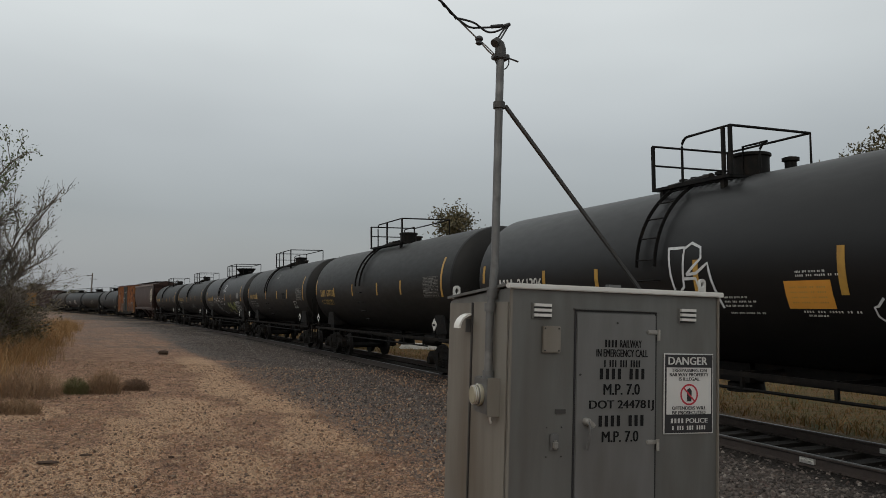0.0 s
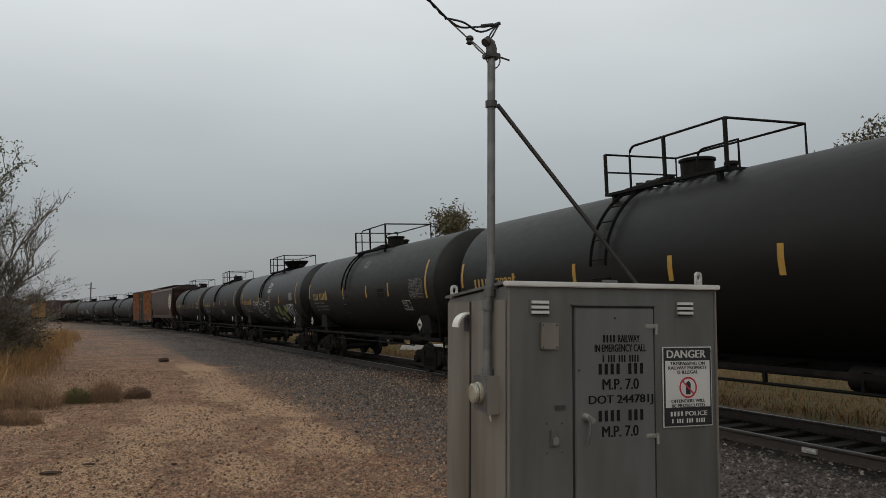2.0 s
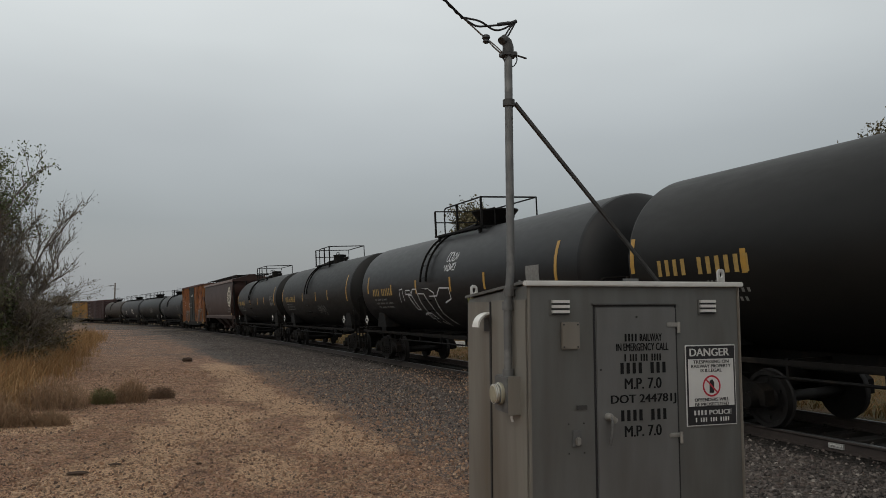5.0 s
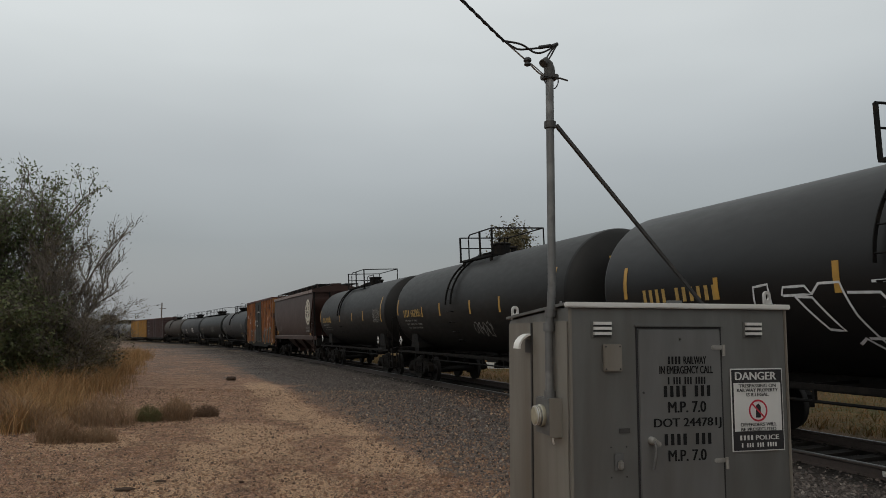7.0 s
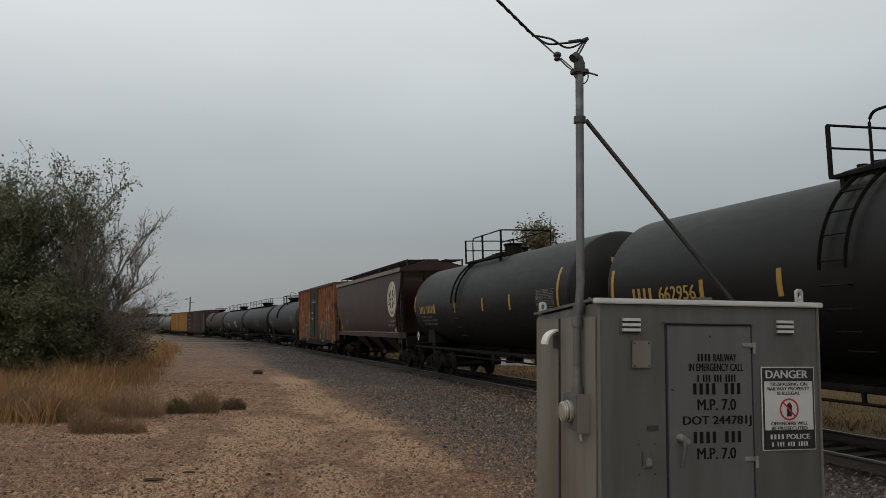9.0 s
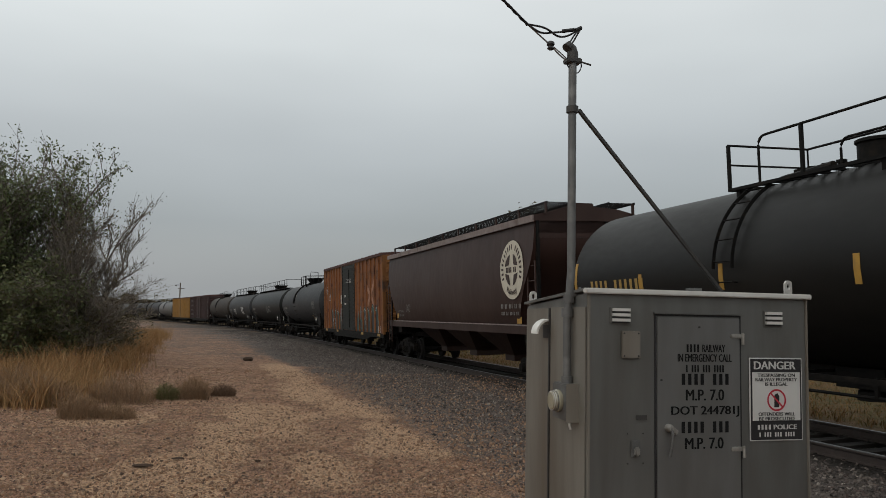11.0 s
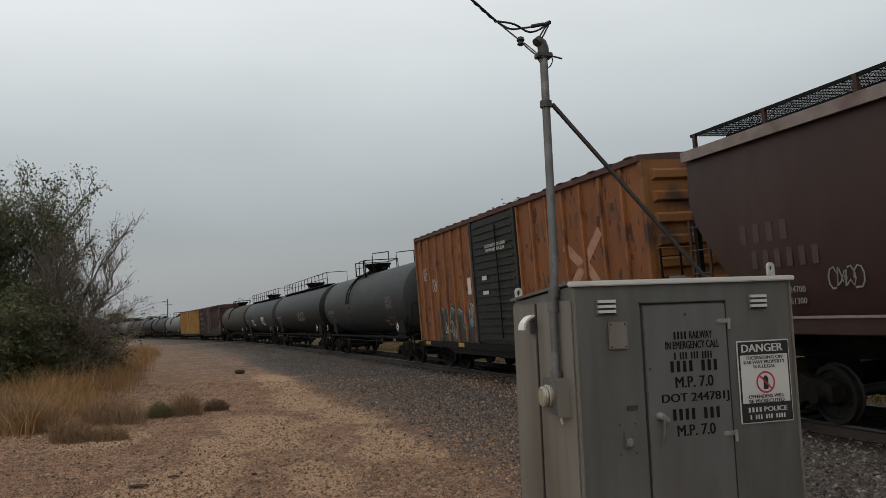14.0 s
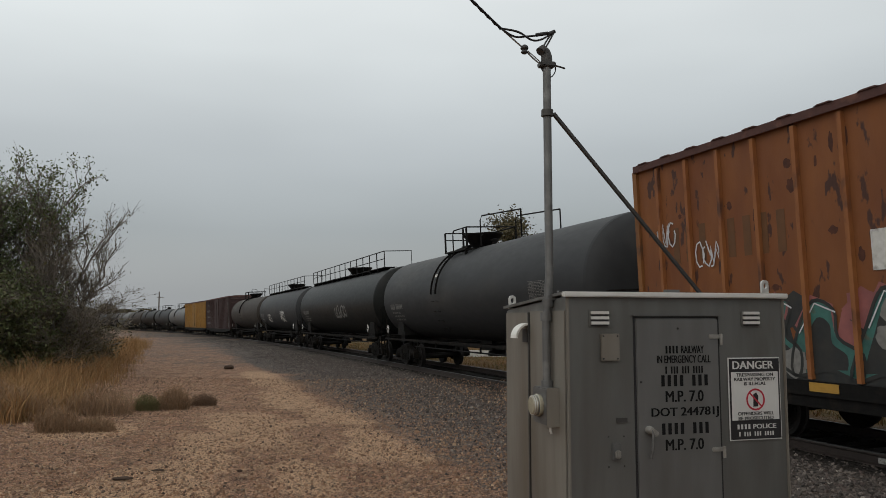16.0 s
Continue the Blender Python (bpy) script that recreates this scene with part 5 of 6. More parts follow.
def ground_material():
    m = bpy.data.materials.new("dirt_and_gravel")
    m.use_nodes = True
    n, k = m.node_tree.nodes, m.node_tree.links
    b = n["Principled BSDF"]
    tc = n.new("ShaderNodeTexCoord")

    def noise_tex(sc, detail=6.0, rough=0.6):
        t = n.new("ShaderNodeTexNoise")
        t.inputs["Scale"].default_value, t.inputs["Detail"].default_value, t.inputs["Roughness"].default_value = sc, detail, rough
        k.new(tc.outputs["Object"], t.inputs["Vector"])
        return t.outputs["Fac"]

    def rng(v, a, c, lo=0.0, hi=1.0):
        t = n.new("ShaderNodeMapRange")
        for s_, q in (("From Min", a), ("From Max", c), ("To Min", lo), ("To Max", hi)):
            t.inputs[s_].default_value = q
        k.new(v, t.inputs["Value"])
        return t.outputs[0]

    def mix(f, a, c):
        t = n.new("ShaderNodeMix")
        t.data_type = "RGBA"
        k.new(f, t.inputs["Factor"])
        for s_, v in (("A", a), ("B", c)):
            if isinstance(v, tuple):
                t.inputs[s_].default_value = (*v, 1)
            else:
                k.new(v, t.inputs[s_])
        return t.outputs["Result"]

    def att(name):
        t = n.new("ShaderNodeAttribute")
        t.attribute_name = name
        return t.outputs["Fac"]

    vor = n.new("ShaderNodeTexVoronoi")
    vor.inputs["Scale"].default_value = 26.0
    k.new(tc.outputs["Object"], vor.inputs["Vector"])
    sepc = n.new("ShaderNodeSeparateColor")
    k.new(vor.outputs["Color"], sepc.inputs[0])
    vor2 = n.new("ShaderNodeTexVoronoi")
    vor2.inputs["Scale"].default_value = 55.0
    k.new(tc.outputs["Object"], vor2.inputs["Vector"])
    sep2 = n.new("ShaderNodeSeparateColor")
    k.new(vor2.outputs["Color"], sep2.inputs[0])
    dirt = mix(rng(noise_tex(0.8), 0.35, 0.65), (0.5, 0.272, 0.168), (0.63, 0.37, 0.235))
    dirt = mix(rng(noise_tex(2.6, 9.0, 0.75), 0.48, 0.6, 0, 0.8), dirt, (0.235, 0.124, 0.08))
    dirt = mix(rng(noise_tex(1.15, 12.0, 0.72), 0.53, 0.58, 0, 0.7), dirt, (0.64, 0.42, 0.255))
    dirt = mix(rng(noise_tex(1.7, 12.0, 0.74), 0.56, 0.62, 0, 0.75), dirt, (0.1, 0.055, 0.039))
    dirt = mix(rng(noise_tex(9.0, 6.0, 0.7), 0.46, 0.66), dirt, (0.17, 0.103, 0.072))
    dirt = mix(rng(noise_tex(14.0, 4.0, 0.7), 0.58, 0.72, 0, 0.8), dirt, (0.34, 0.225, 0.145))
    broken = n.new("ShaderNodeMath")
    broken.operation = "ADD"
    k.new(att("pale"), broken.inputs[0])
    k.new(rng(noise_tex(3.2, 12.0, 0.78), 0.25, 0.75, -0.45, 0.45), broken.inputs[1])
    dirt = mix(rng(broken.outputs[0], 0.34, 0.6, 0, 0.9), dirt, (0.7, 0.455, 0.28))
    dirt = mix(rng(noise_tex(30.0, 5.0, 0.75), 0.5, 0.62, 0, 0.45), dirt, (0.18, 0.112, 0.08))
    dirt = mix(rng(sep2.outputs["Red"], 0.64, 0.85, 0, 0.85), dirt, (0.06, 0.04, 0.032))
    dirt = mix(rng(sep2.outputs["Green"], 0.8, 0.95, 0, 0.75), dirt, (0.46, 0.32, 0.22))
    stone = mix(sepc.outputs["Red"], (0.042, 0.036, 0.033), (0.168, 0.144, 0.129))
    stone = mix(rng(sepc.outputs["Green"], 0.8, 0.95), stone, (0.27, 0.24, 0.22))
    stone = mix(rng(noise_tex(0.6), 0.4, 0.7, 0, 0.5), stone, (0.17, 0.13, 0.105))
    field = mix(rng(noise_tex(0.16), 0.4, 0.6), (0.15, 0.08, 0.032), (0.075, 0.076, 0.026))
    field = mix(rng(noise_tex(3.0), 0.4, 0.7), field, (0.18, 0.1, 0.045))
    soft_edge = n.new("ShaderNodeMath")
    soft_edge.operation = "ADD"
    k.new(att("gravel"), soft_edge.inputs[0])
    k.new(rng(noise_tex(3.5, 12.0, 0.8), 0.25, 0.75, -0.55, 0.55), soft_edge.inputs[1])
    speck = n.new("ShaderNodeMath")
    speck.operation = "ADD"
    k.new(soft_edge.outputs[0], speck.inputs[0])
    k.new(rng(sep2.outputs["Blue"], 0.0, 1.0, -0.3, 0.3), speck.inputs[1])
    col = mix(rng(speck.outputs[0], 0.32, 0.68), dirt, stone)
    col = mix(att("field"), col, field)
    # paints the shade under the train, with the oil, into the ground colour
    col = mix(rng(att("oil_shade"), 0, 1, 0, 0.95), col, (0.011, 0.0095, 0.008))
    k.new(col, b.inputs["Base Color"])
    b.inputs["Roughness"].default_value = 0.95
    b.inputs["Specular IOR Level"].default_value = 0.2
    hsum = n.new("ShaderNodeMath")
    hsum.operation = "MULTIPLY_ADD"
    k.new(vor.outputs["Distance"], hsum.inputs[0])
    hsum.inputs[1].default_value = -0.8
    k.new(noise_tex(22.0, 8.0, 0.7), hsum.inputs[2])
    bp = n.new("ShaderNodeBump")
    bp.inputs["Strength"].default_value, bp.inputs["Distance"].default_value = 1.0, 0.075
    k.new(hsum.outputs[0], bp.inputs["Height"])
    k.new(bp.outputs[0], b.inputs["Normal"])
    return m


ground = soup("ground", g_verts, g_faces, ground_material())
for nm, vals in (("gravel", g_gravel), ("field", g_field), ("pale", g_pale), ("oil_shade", g_oil_shade)):
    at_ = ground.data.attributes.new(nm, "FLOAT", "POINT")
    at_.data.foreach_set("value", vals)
ground.data.polygons.foreach_set("use_smooth", [True] * len(g_faces))
tagged(ground, "pink-tan dirt lot running into grey gravel and dry field", "ground", kind="structure")


def scatter_stones(name, places, sizes, material, label, seed):
    """Loose angular stones in one mesh."""
    rs = np.random.RandomState(seed)
    cube = np.array([(-1, -1, -1), (1, -1, -1), (1, 1, -1), (-1, 1, -1), (-1, -1, 1), (1, -1, 1), (1, 1, 1), (-1, 1, 1)], float) * 0.5
    quads = np.array([(3, 2, 1, 0), (4, 5, 6, 7), (0, 1, 5, 4), (1, 2, 6, 5), (2, 3, 7, 6), (3, 0, 4, 7)])
    n = len(places)
    v = cube[None] * (1 + rs.uniform(-0.55, 0.3, (n, 8, 3)))
    v *= rs.uniform(0.6, 1.2, (n, 1, 3))
    q = rs.normal(size=(n, 4))
    q /= np.linalg.norm(q, axis=1)[:, None]
    w, x, y, z = q.T
    rot = np.stack([1 - 2 * (y * y + z * z), 2 * (x * y - z * w), 2 * (x * z + y * w), 2 * (x * y + z * w), 1 - 2 * (x * x + z * z), 2 * (y * z - x * w),
                    2 * (x * z - y * w), 2 * (y * z + x * w), 1 - 2 * (x * x + y * y)], 1).reshape(n, 3, 3)
    v = np.einsum("nij,nkj->nki", rot, v) * np.asarray(sizes)[:, None, None] + np.asarray(places)[:, None, :]
    f = (quads[None] + (np.arange(n) * 8)[:, None, None]).reshape(-1, 4)
    ob = soup(name, v.reshape(-1, 3).tolist(), f.tolist(), material)
    return tagged(ob, label, "stones", kind="stuff")


rs = np.random.RandomState(3)
pl, sz = [], []
for _ in range(95000):
    u = rs.rand()
    s, off = rs.uniform(-14, 30) if u < 0.6 else 30 + 50 * rs.rand() ** 1.8 if u < 0.78 else rs.uniform(-12, 10), rs.uniform(-1.9, 8.2)
    if off < 1.5 and rs.rand() < (0.94 if off < 0.8 else 0.7):
        continue
    if off > 4.9 and rs.rand() < (off - 4.9) / 1.8 + 0.2 + 0.6 * lump(*on_line(s, off)[:2], 0.9, 61.0):
        continue
    x, y, _a = on_line(s, off)
    size = rs.uniform(0.018, 0.046) * (1.0 if off < 4 else 0.8)
    pl.append((x, y, ground_z(x, y, s, off) + size * 0.12))
    sz.append(size)
scatter_stones("ballast", pl, sz, M["ballast"], "loose grey crushed ballast beside the track", 5)
pl, sz = [], []
for _ in range(62000):
    y = 5.5 + 19 * rs.rand() ** 1.5
    x = rs.uniform(-0.75 * y, 0.3 * y)
    size = 0.008 + 0.03 * rs.rand() ** 3.2
    pl.append((x, y, 0.035 * lump(x, y, 2.6, 1.0) * max(0, 1 - math.hypot(x, y) / 120) + 0.006))
    sz.append(size)
scatter_stones("pebbles", pl, sz, M["pebble"], "small tan and brown pebbles on dirt", 6)

# ---- the track ----
track = tagged(new("railway_track"), "rusty steel rails on dark timber ties in ballast", "railway track", kind="structure")


def sweep_rail(off, lo, hi, prof):
    bm = B()
    prev = None
    for s in np.arange(lo, hi, 1.0 if hi < 120 else 2.0):
        ring = []
        for dx, dz in prof:
            x, y, _a = on_line(s, off + dx)
            ring.append(bm.verts.new((x, y, RAIL_TOP + float(fall(s)) + dz + (0.753 - off) * math.tan(radians(CANT)))))
        if prev:
            for k in range(len(prof)):
                j = (k + 1) % len(prof)
                bm.faces.new((prev[k], prev[j], ring[j], ring[k]))
        prev = ring
    return bm


RAIL = [(-0.035, -0.012), (-0.035, -0.036), (-0.009, -0.05), (-0.009, -0.14), (-0.07, -0.158), (-0.07, -0.172), (0.07, -0.172), (0.07, -0.158), (0.009, -0.14), (0.009, -0.05), (0.035, -0.036), (0.035, -0.012)]
HEAD_PROF = [(-0.034, -0.012), (0.034, -0.012), (0.03, -0.002), (0.015, 0.0), (-0.015, 0.0), (-0.03, -0.002)]
for off in (0.753, -0.753):
    r = part("rail", sweep_rail(off, -60, 340, RAIL), M["rail"], track, "rusty steel rail")
    part("rail_head", sweep_rail(off, -60, 340, HEAD_PROF), M["rail_top"], r, "polished running surface")


def make_tie():
    bm = grow_box(B(), (0, 0, -0.09), (2.6, 0.23, 0.18))
    for v in bm.verts:
        v.co += Vector((0.02 * math.sin(v.co.y * 40), 0.006 * math.sin(v.co.x * 9), 0))
    for s in (-1, 1):
        for d in (-0.095, 0.095):
            grow_box(bm, (s * 0.753 + d, 0.05, 0.012), (0.03, 0.03, 0.03))
        grow_box(bm, (s * 0.753, 0, 0.004), (0.36, 0.19, 0.012))
    return bm


tie_mesh = mesh_of("tie", make_tie(), M["tie"])
far_ties = B()
k = 0
s = -14.0
rt = random.Random(8)
while s < 200:
    x, y, a = on_line(s)
    m = pose(x, y, RAIL_TOP - 0.175 + 0.753 * math.tan(radians(CANT)) + float(fall(s)), 0, 0, math.degrees(a) + rt.uniform(-1, 1)) @ pose(0, 0, 0, 0, -CANT, 0)
    if s < 62:
        part("tie", tie_mesh, None, track, "", m @ pose(rt.uniform(-0.05, 0.05), 0, 0))
    elif s < 200:
        grow_box(far_ties, m @ Vector((0, 0, -0.09)), (2.6, 0.23, 0.18), m.to_3x3())
    s += 0.52
tagged(part("far_ties", far_ties, M["tie"], track, "dark timber ties"), kind="stuff")
# bonded joint plate on the near rail
for s, off in ((-3.0, 0.753), (-3.05, -0.753)):
    x, y, a = on_line(s, off)
    jp = grow_box(B(), (0, 0, 0), (0.035, 0.24, 0.07))
    for d in (-0.08, -0.03, 0.03, 0.08):
        grow_lathe(jp, [(-0.035, 0.014), (-0.02, 0.016), (0.0, 0.016)], (0.0, d, 0), "x", 6)
    part("joint_plate", jp, M["pale_steel"], track, "pale worn joint plate", pose(x, y, RAIL_TOP - 0.095 + (0.753 - off) * math.tan(radians(CANT)), 0, 0, math.degrees(a)) @ pose(-0.028, 0, 0))

# ---- signal cabinet ----
CW, CD, CH = 1.042, 0.70, 1.955
cab = tagged(new("signal_cabinet"), "brushed aluminium railway signal cabinet with stencilled door", "cabinet")
cab.matrix_basis = pose(0.230, 3.239, 0, 0, 0, 20.42)
body = B()
zb = 1.905
prism = [(0, 0.1), (CD, 0.1), (CD, zb), (0, CH)]
va = [body.verts.new((0, y, z)) for y, z in prism]
vb = [body.verts.new((CW, y, z)) for y, z in prism]
body.faces.new(va)
body.faces.new(vb[::-1])
for i in range(4):
    j = (i + 1) % 4
    body.faces.new((va[j], va[i], vb[i], vb[j]))
bmesh.ops.bevel(body, geom=body.edges[:], offset=0.006, segments=2, affect="EDGES")
part("body", body, M["cab"], cab)
part("plinth", box((CW / 2, CD / 2, 0.05), (CW + 0.08, CD + 0.08, 0.1), None, 0.01), M["concrete"], cab, "pale concrete plinth")
part("roof_lip", box((CW / 2, -0.004, CH + 0.006), (CW + 0.03, 0.035, 0.022), None, 0.004), M["cab_roof"], cab, "pale folded roof edge")
roof = grow_box(B(), (CW / 2, CD / 2 + 0.012, (CH + zb) / 2 + 0.012), (CW + 0.02, CD + 0.02, 0.012), Matrix.Rotation(math.atan2(zb - CH, CD), 3, "X"))
part("roof", roof, M["cab"], cab, "sloping aluminium roof")
for x, y, zz in ((0.974, 0.03, CH + 0.012), (0.012, 0.655, zb + 0.004), (0.974, 0.655, zb + 0.004)):
    eye = B()
    rim_o = [(x + 0.018 * math.cos(k * math.tau / 20), zz + 0.034 + 0.014 * (math.sin(k * math.tau / 20) > 0) + 0.018 * math.sin(k * math.tau / 20)) for k in range(20)]
    rim_o = [(px, pz if math.sin(k * math.tau / 20) >= 0 else zz) for k, (px, pz) in enumerate(rim_o)]
    rim_i = [(x + 0.0085 * math.cos(k * math.tau / 20), zz + 0.04 + 0.014 * math.sin(k * math.tau / 20)) for k in range(20)]
    loops = [[eye.verts.new((px, y + d, pz)) for px, pz in rim] for d in (-0.006, 0.006) for rim in (rim_o, rim_i)]
    for k in range(20):
        j = (k + 1) % 20
        eye.faces.new((loops[0][k], loops[0][j], loops[1][j], loops[1][k]))
        eye.faces.new((loops[2][k], loops[3][k], loops[3][j], loops[2][j]))
        eye.faces.new((loops[0][k], loops[2][k], loops[2][j], loops[0][j]))
        eye.faces.new((loops[1][k], loops[1][j], loops[3][j], loops[3][k]))
    part("lifting_eye", eye, M["pale_steel"], cab, "steel lifting eye")
part("roof_bolt_plate", box((0.5, 0.02, CH + 0.024), (0.06, 0.03, 0.012)), M["galv"], cab)
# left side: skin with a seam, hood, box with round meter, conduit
part("side_skin", box((-0.003, 0.54, 1.02), (0.008, 0.30, 1.74), None, 0.002), M["cab_side"], cab, "pale brownish aluminium side skin")
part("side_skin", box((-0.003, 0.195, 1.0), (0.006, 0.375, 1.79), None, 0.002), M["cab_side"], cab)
part("side_seam", box((-0.006, 0.39, 1.02), (0.012, 0.012, 1.74)), M["dark_steel"], cab, "dark seam")
hood = B()
prof = [(-0.062 * math.sin(radians(90 * i / 10)), 1.775 + 0.062 * math.cos(radians(90 * i / 10))) for i in range(11)]
for i in range(10):
    (xa, za), (xb, zc) = prof[i], prof[i + 1]
    grow_box(hood, ((xa + xb) / 2 - 0.004, 0.425, (za + zc) / 2), (math.hypot(xb - xa, zc - za) + 0.003, 0.07, 0.009), Matrix.Rotation(math.atan2(-(zc - za), xb - xa), 3, "Y"))
part("vent_slot", box((-0.012, 0.425, 1.785), (0.004, 0.06, 0.06)), M["sign_black"], cab, "dark vent opening")
part("vent_hood", hood, M["white_hood"], cab, "white curved vent hood")
mb = part("meter_box", box((-0.03, 0.145, 1.5), (0.06, 0.15, 0.15), None, 0.005), M["galv"], cab, "galvanised junction box")
part("box_cover", box((-0.032, 0.068, 1.498), (0.058, 0.006, 0.16), None, 0.002), M["cab_side"], mb)
part("meter_base", grow_lathe(B(), [(-0.02, 0.043), (0.0, 0.043)], (-0.06, 0.145, 1.5), "x", 24), M["galv"], mb)
part("meter", grow_lathe(B(), [(-0.032, 0.012), (-0.03, 0.034), (-0.025, 0.039), (-0.008, 0.04), (-0.004, 0.047), (0.004, 0.047), (0.012, 0.044)], (-0.07, 0.145, 1.502), "x", 28), M["meter_glass"], mb, "round yellowed glass meter cover")
for i in range(3):
    part("meter_ring", grow_lathe(B(), [(-0.002, 0.037), (-0.002, 0.041), (0.002, 0.041), (0.002, 0.037)], (-0.094 + 0.008 * i, 0.145, 1.502), "x", 24), M["pale_steel"], mb)
part("seal_wire", tube([(-0.045, 0.075, 1.425), (-0.045, 0.072, 1.405), (-0.04, 0.072, 1.392)], 0.005, 6), M["pale_steel"], mb)
# front: vents, plates, door
for x0 in (0.106, 0.83):
    v = part("vent", box((x0 + 0.04, -0.002, 1.862), (0.096, 0.006, 0.07), None, 0.002), M["cab"], cab, "louvred vent")
    for i in range(3):
        sl = grow_prism(B(), [(0, 0), (0.078, 0), (0.078, 0.012), (0, 0.012)], -0.016, -0.004)
        part("slat", sl, M["cab_roof"], v, "pale louvre slat", pose(x0 + 0.001, 0, 1.838 + i * 0.021))
        part("slat_gap", box((x0 + 0.04, -0.006, 1.834 + i * 0.021), (0.078, 0.004, 0.006)), M["sign_black"], v)
cp = part("cover_plate", box((0.191, -0.007, 1.744), (0.084, 0.01, 0.112), None, 0.003), M["cab_side"], cab, "blank aluminium cover plate")
for dx in (-0.032, 0.032):
    for dz in (-0.046, 0.046):
        part("screw", grow_lathe(B(), [(-0.003, 0.003), (0, 0.004)], (0.191 + dx, -0.012, 1.744 + dz), "y", 8), M["dark_steel"], cp)
part("nameplate", box((0.24, -0.004, 1.447), (0.048, 0.004, 0.018)), M["dark_steel"], cab, "small dull nameplate")
hp = part("lock_hasp", box((0.213, -0.006, 1.322), (0.04, 0.01, 0.068), None, 0.003), M["galv"], cab, "steel hasp with keyhole cover")
part("hasp_lug", box((0.213, -0.018, 1.312), (0.024, 0.018, 0.036), None, 0.006), M["hinge"], hp)
for dx in (-0.035, 0.035):
    for dz in (-0.06, 0.06):
        part("rivet", grow_lathe(B(), [(-0.003, 0.0025), (0, 0.0035)], (0.213 + dx, -0.003, 1.322 + dz), "y", 8), M["dark_steel"], hp)
gap = B()
grow_box(gap, (0.304, -0.002, 1.02), (0.006, 0.006, 1.7))
grow_box(gap, (0.706, -0.002, 1.02), (0.006, 0.006, 1.7))
grow_box(gap, (0.505, -0.002, 1.868), (0.408, 0.006, 0.006))
part("door_gap", gap, M["sign_black"], cab, "dark gap round the door")
door = part("door", box((0.505, -0.004, 1.015), (0.392, 0.012, 1.69), None, 0.003), M["cab_door"], cab, "aluminium door with black stencilled text")
part("door_drip", box((0.505, -0.008, 1.876), (0.42, 0.012, 0.005)), M["cab"], cab)
for z in (1.785, 1.312, 0.8):
    h = part("hinge", box((0.683, -0.012, z), (0.058, 0.01, 0.019), None, 0.004), M["hinge"], cab, "pale welded hinge")
    part("hinge_pin", grow_tube(B(), [(0.712, -0.016, z - 0.036), (0.712, -0.016, z + 0.012)], 0.007, 8), M["hinge"], h)
hd = part("door_handle", grow_lathe(B(), [(-0.03, 0.01), (-0.02, 0.016), (0.0, 0.016)], (0.357, -0.01, 1.405), "y", 14), M["hinge"], cab, "cast lever handle with padlock lug")
part("lever", tube([(0.357, -0.034, 1.41), (0.362, -0.04, 1.385), (0.362, -0.038, 1.34), (0.355, -0.03, 1.29)], 0.006, 8), M["galv"], hd)
part("lock_body", box((0.372, -0.03, 1.396), (0.036, 0.022, 0.022), Matrix.Rotation(radians(35), 3, "Y"), 0.004), M["hinge"], hd)
for x, z in ((0.327, 1.60), (0.505, 1.82)):
    part("rivet", grow_lathe(B(), [(-0.004, 0.004), (0, 0.005)], (x, -0.011, z), "y", 8), M["dark_steel"], door)


def word_bars(pattern, x, z, h, width, material, parent, y, name="text_bar"):
    bm = B()
    w = width / len(pattern)
    for i, c in enumerate(pattern):
        if c != " ":
            grow_box(bm, (x - width / 2 + (i + 0.5) * w, y, z + h / 2), (w * 0.52, 0.001, h))
    return tagged(part(name, bm, material, parent, "row of plain bars"), kind="stuff")


# edge highlights on the front corners, put in as paler strips
part("corner_trim", box((0.004, -0.003, 1.02), (0.014, 0.01, 1.86), None, 0.003), M["cab_side"], cab, "pale strip painted as the corner's edge highlight")
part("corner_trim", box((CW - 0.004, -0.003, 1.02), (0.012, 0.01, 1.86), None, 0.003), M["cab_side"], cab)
FY = -0.0118
word_bars("xxxx", 0.474, 1.716, 0.032, 0.066, M["stencil"], door, FY)
lettering("RAILWAY", 0.573, 1.716, 0.032, M["stencil"], door, FY, 0.108)
lettering("IN EMERGENCY CALL", 0.531, 1.676, 0.032, M["stencil"], door, FY, 0.255)
word_bars("x xxx xxx xxxx", 0.531, 1.632, 0.03, 0.185, M["stencil"], door, FY)
word_bars("xxxx xxx", 0.532, 1.58, 0.046, 0.235, M["stencil"], door, FY)
lettering("M.P. 7.0", 0.53, 1.515, 0.046, M["stencil"], door, FY, 0.178)
lettering("DOT 244781J", 0.532, 1.446, 0.046, M["stencil"], door, FY, 0.318)
word_bars("xxxx xxx", 0.53, 1.382, 0.046, 0.235, M["stencil"], door, FY)
lettering("M.P. 7.0", 0.525, 1.316, 0.046, M["stencil"], door, FY, 0.178)

sign = tagged(new("warning_sign"), "black and white trespassing warning sign on cabinet", "sign")
sign.matrix_basis = cab.matrix_basis @ pose(0.878, -0.003, 1.518)
SW, SH = 0.262, 0.352
part("plate", box((0, -0.002, 0), (SW, 0.004, SH), None, 0.0015), M["sign_white"], sign)
part("border", box((0, -0.0046, 0), (SW - 0.01, 0.001, SH - 0.01)), M["sign_black"], sign)
part("face", box((0, -0.0056, 0.012), (SW - 0.026, 0.001, 0.205)), M["sign_white"], sign, "white panel")
lettering("DANGER", -0.006, 0.127, 0.034, M["sign_white"], sign, -0.0056, 0.205)
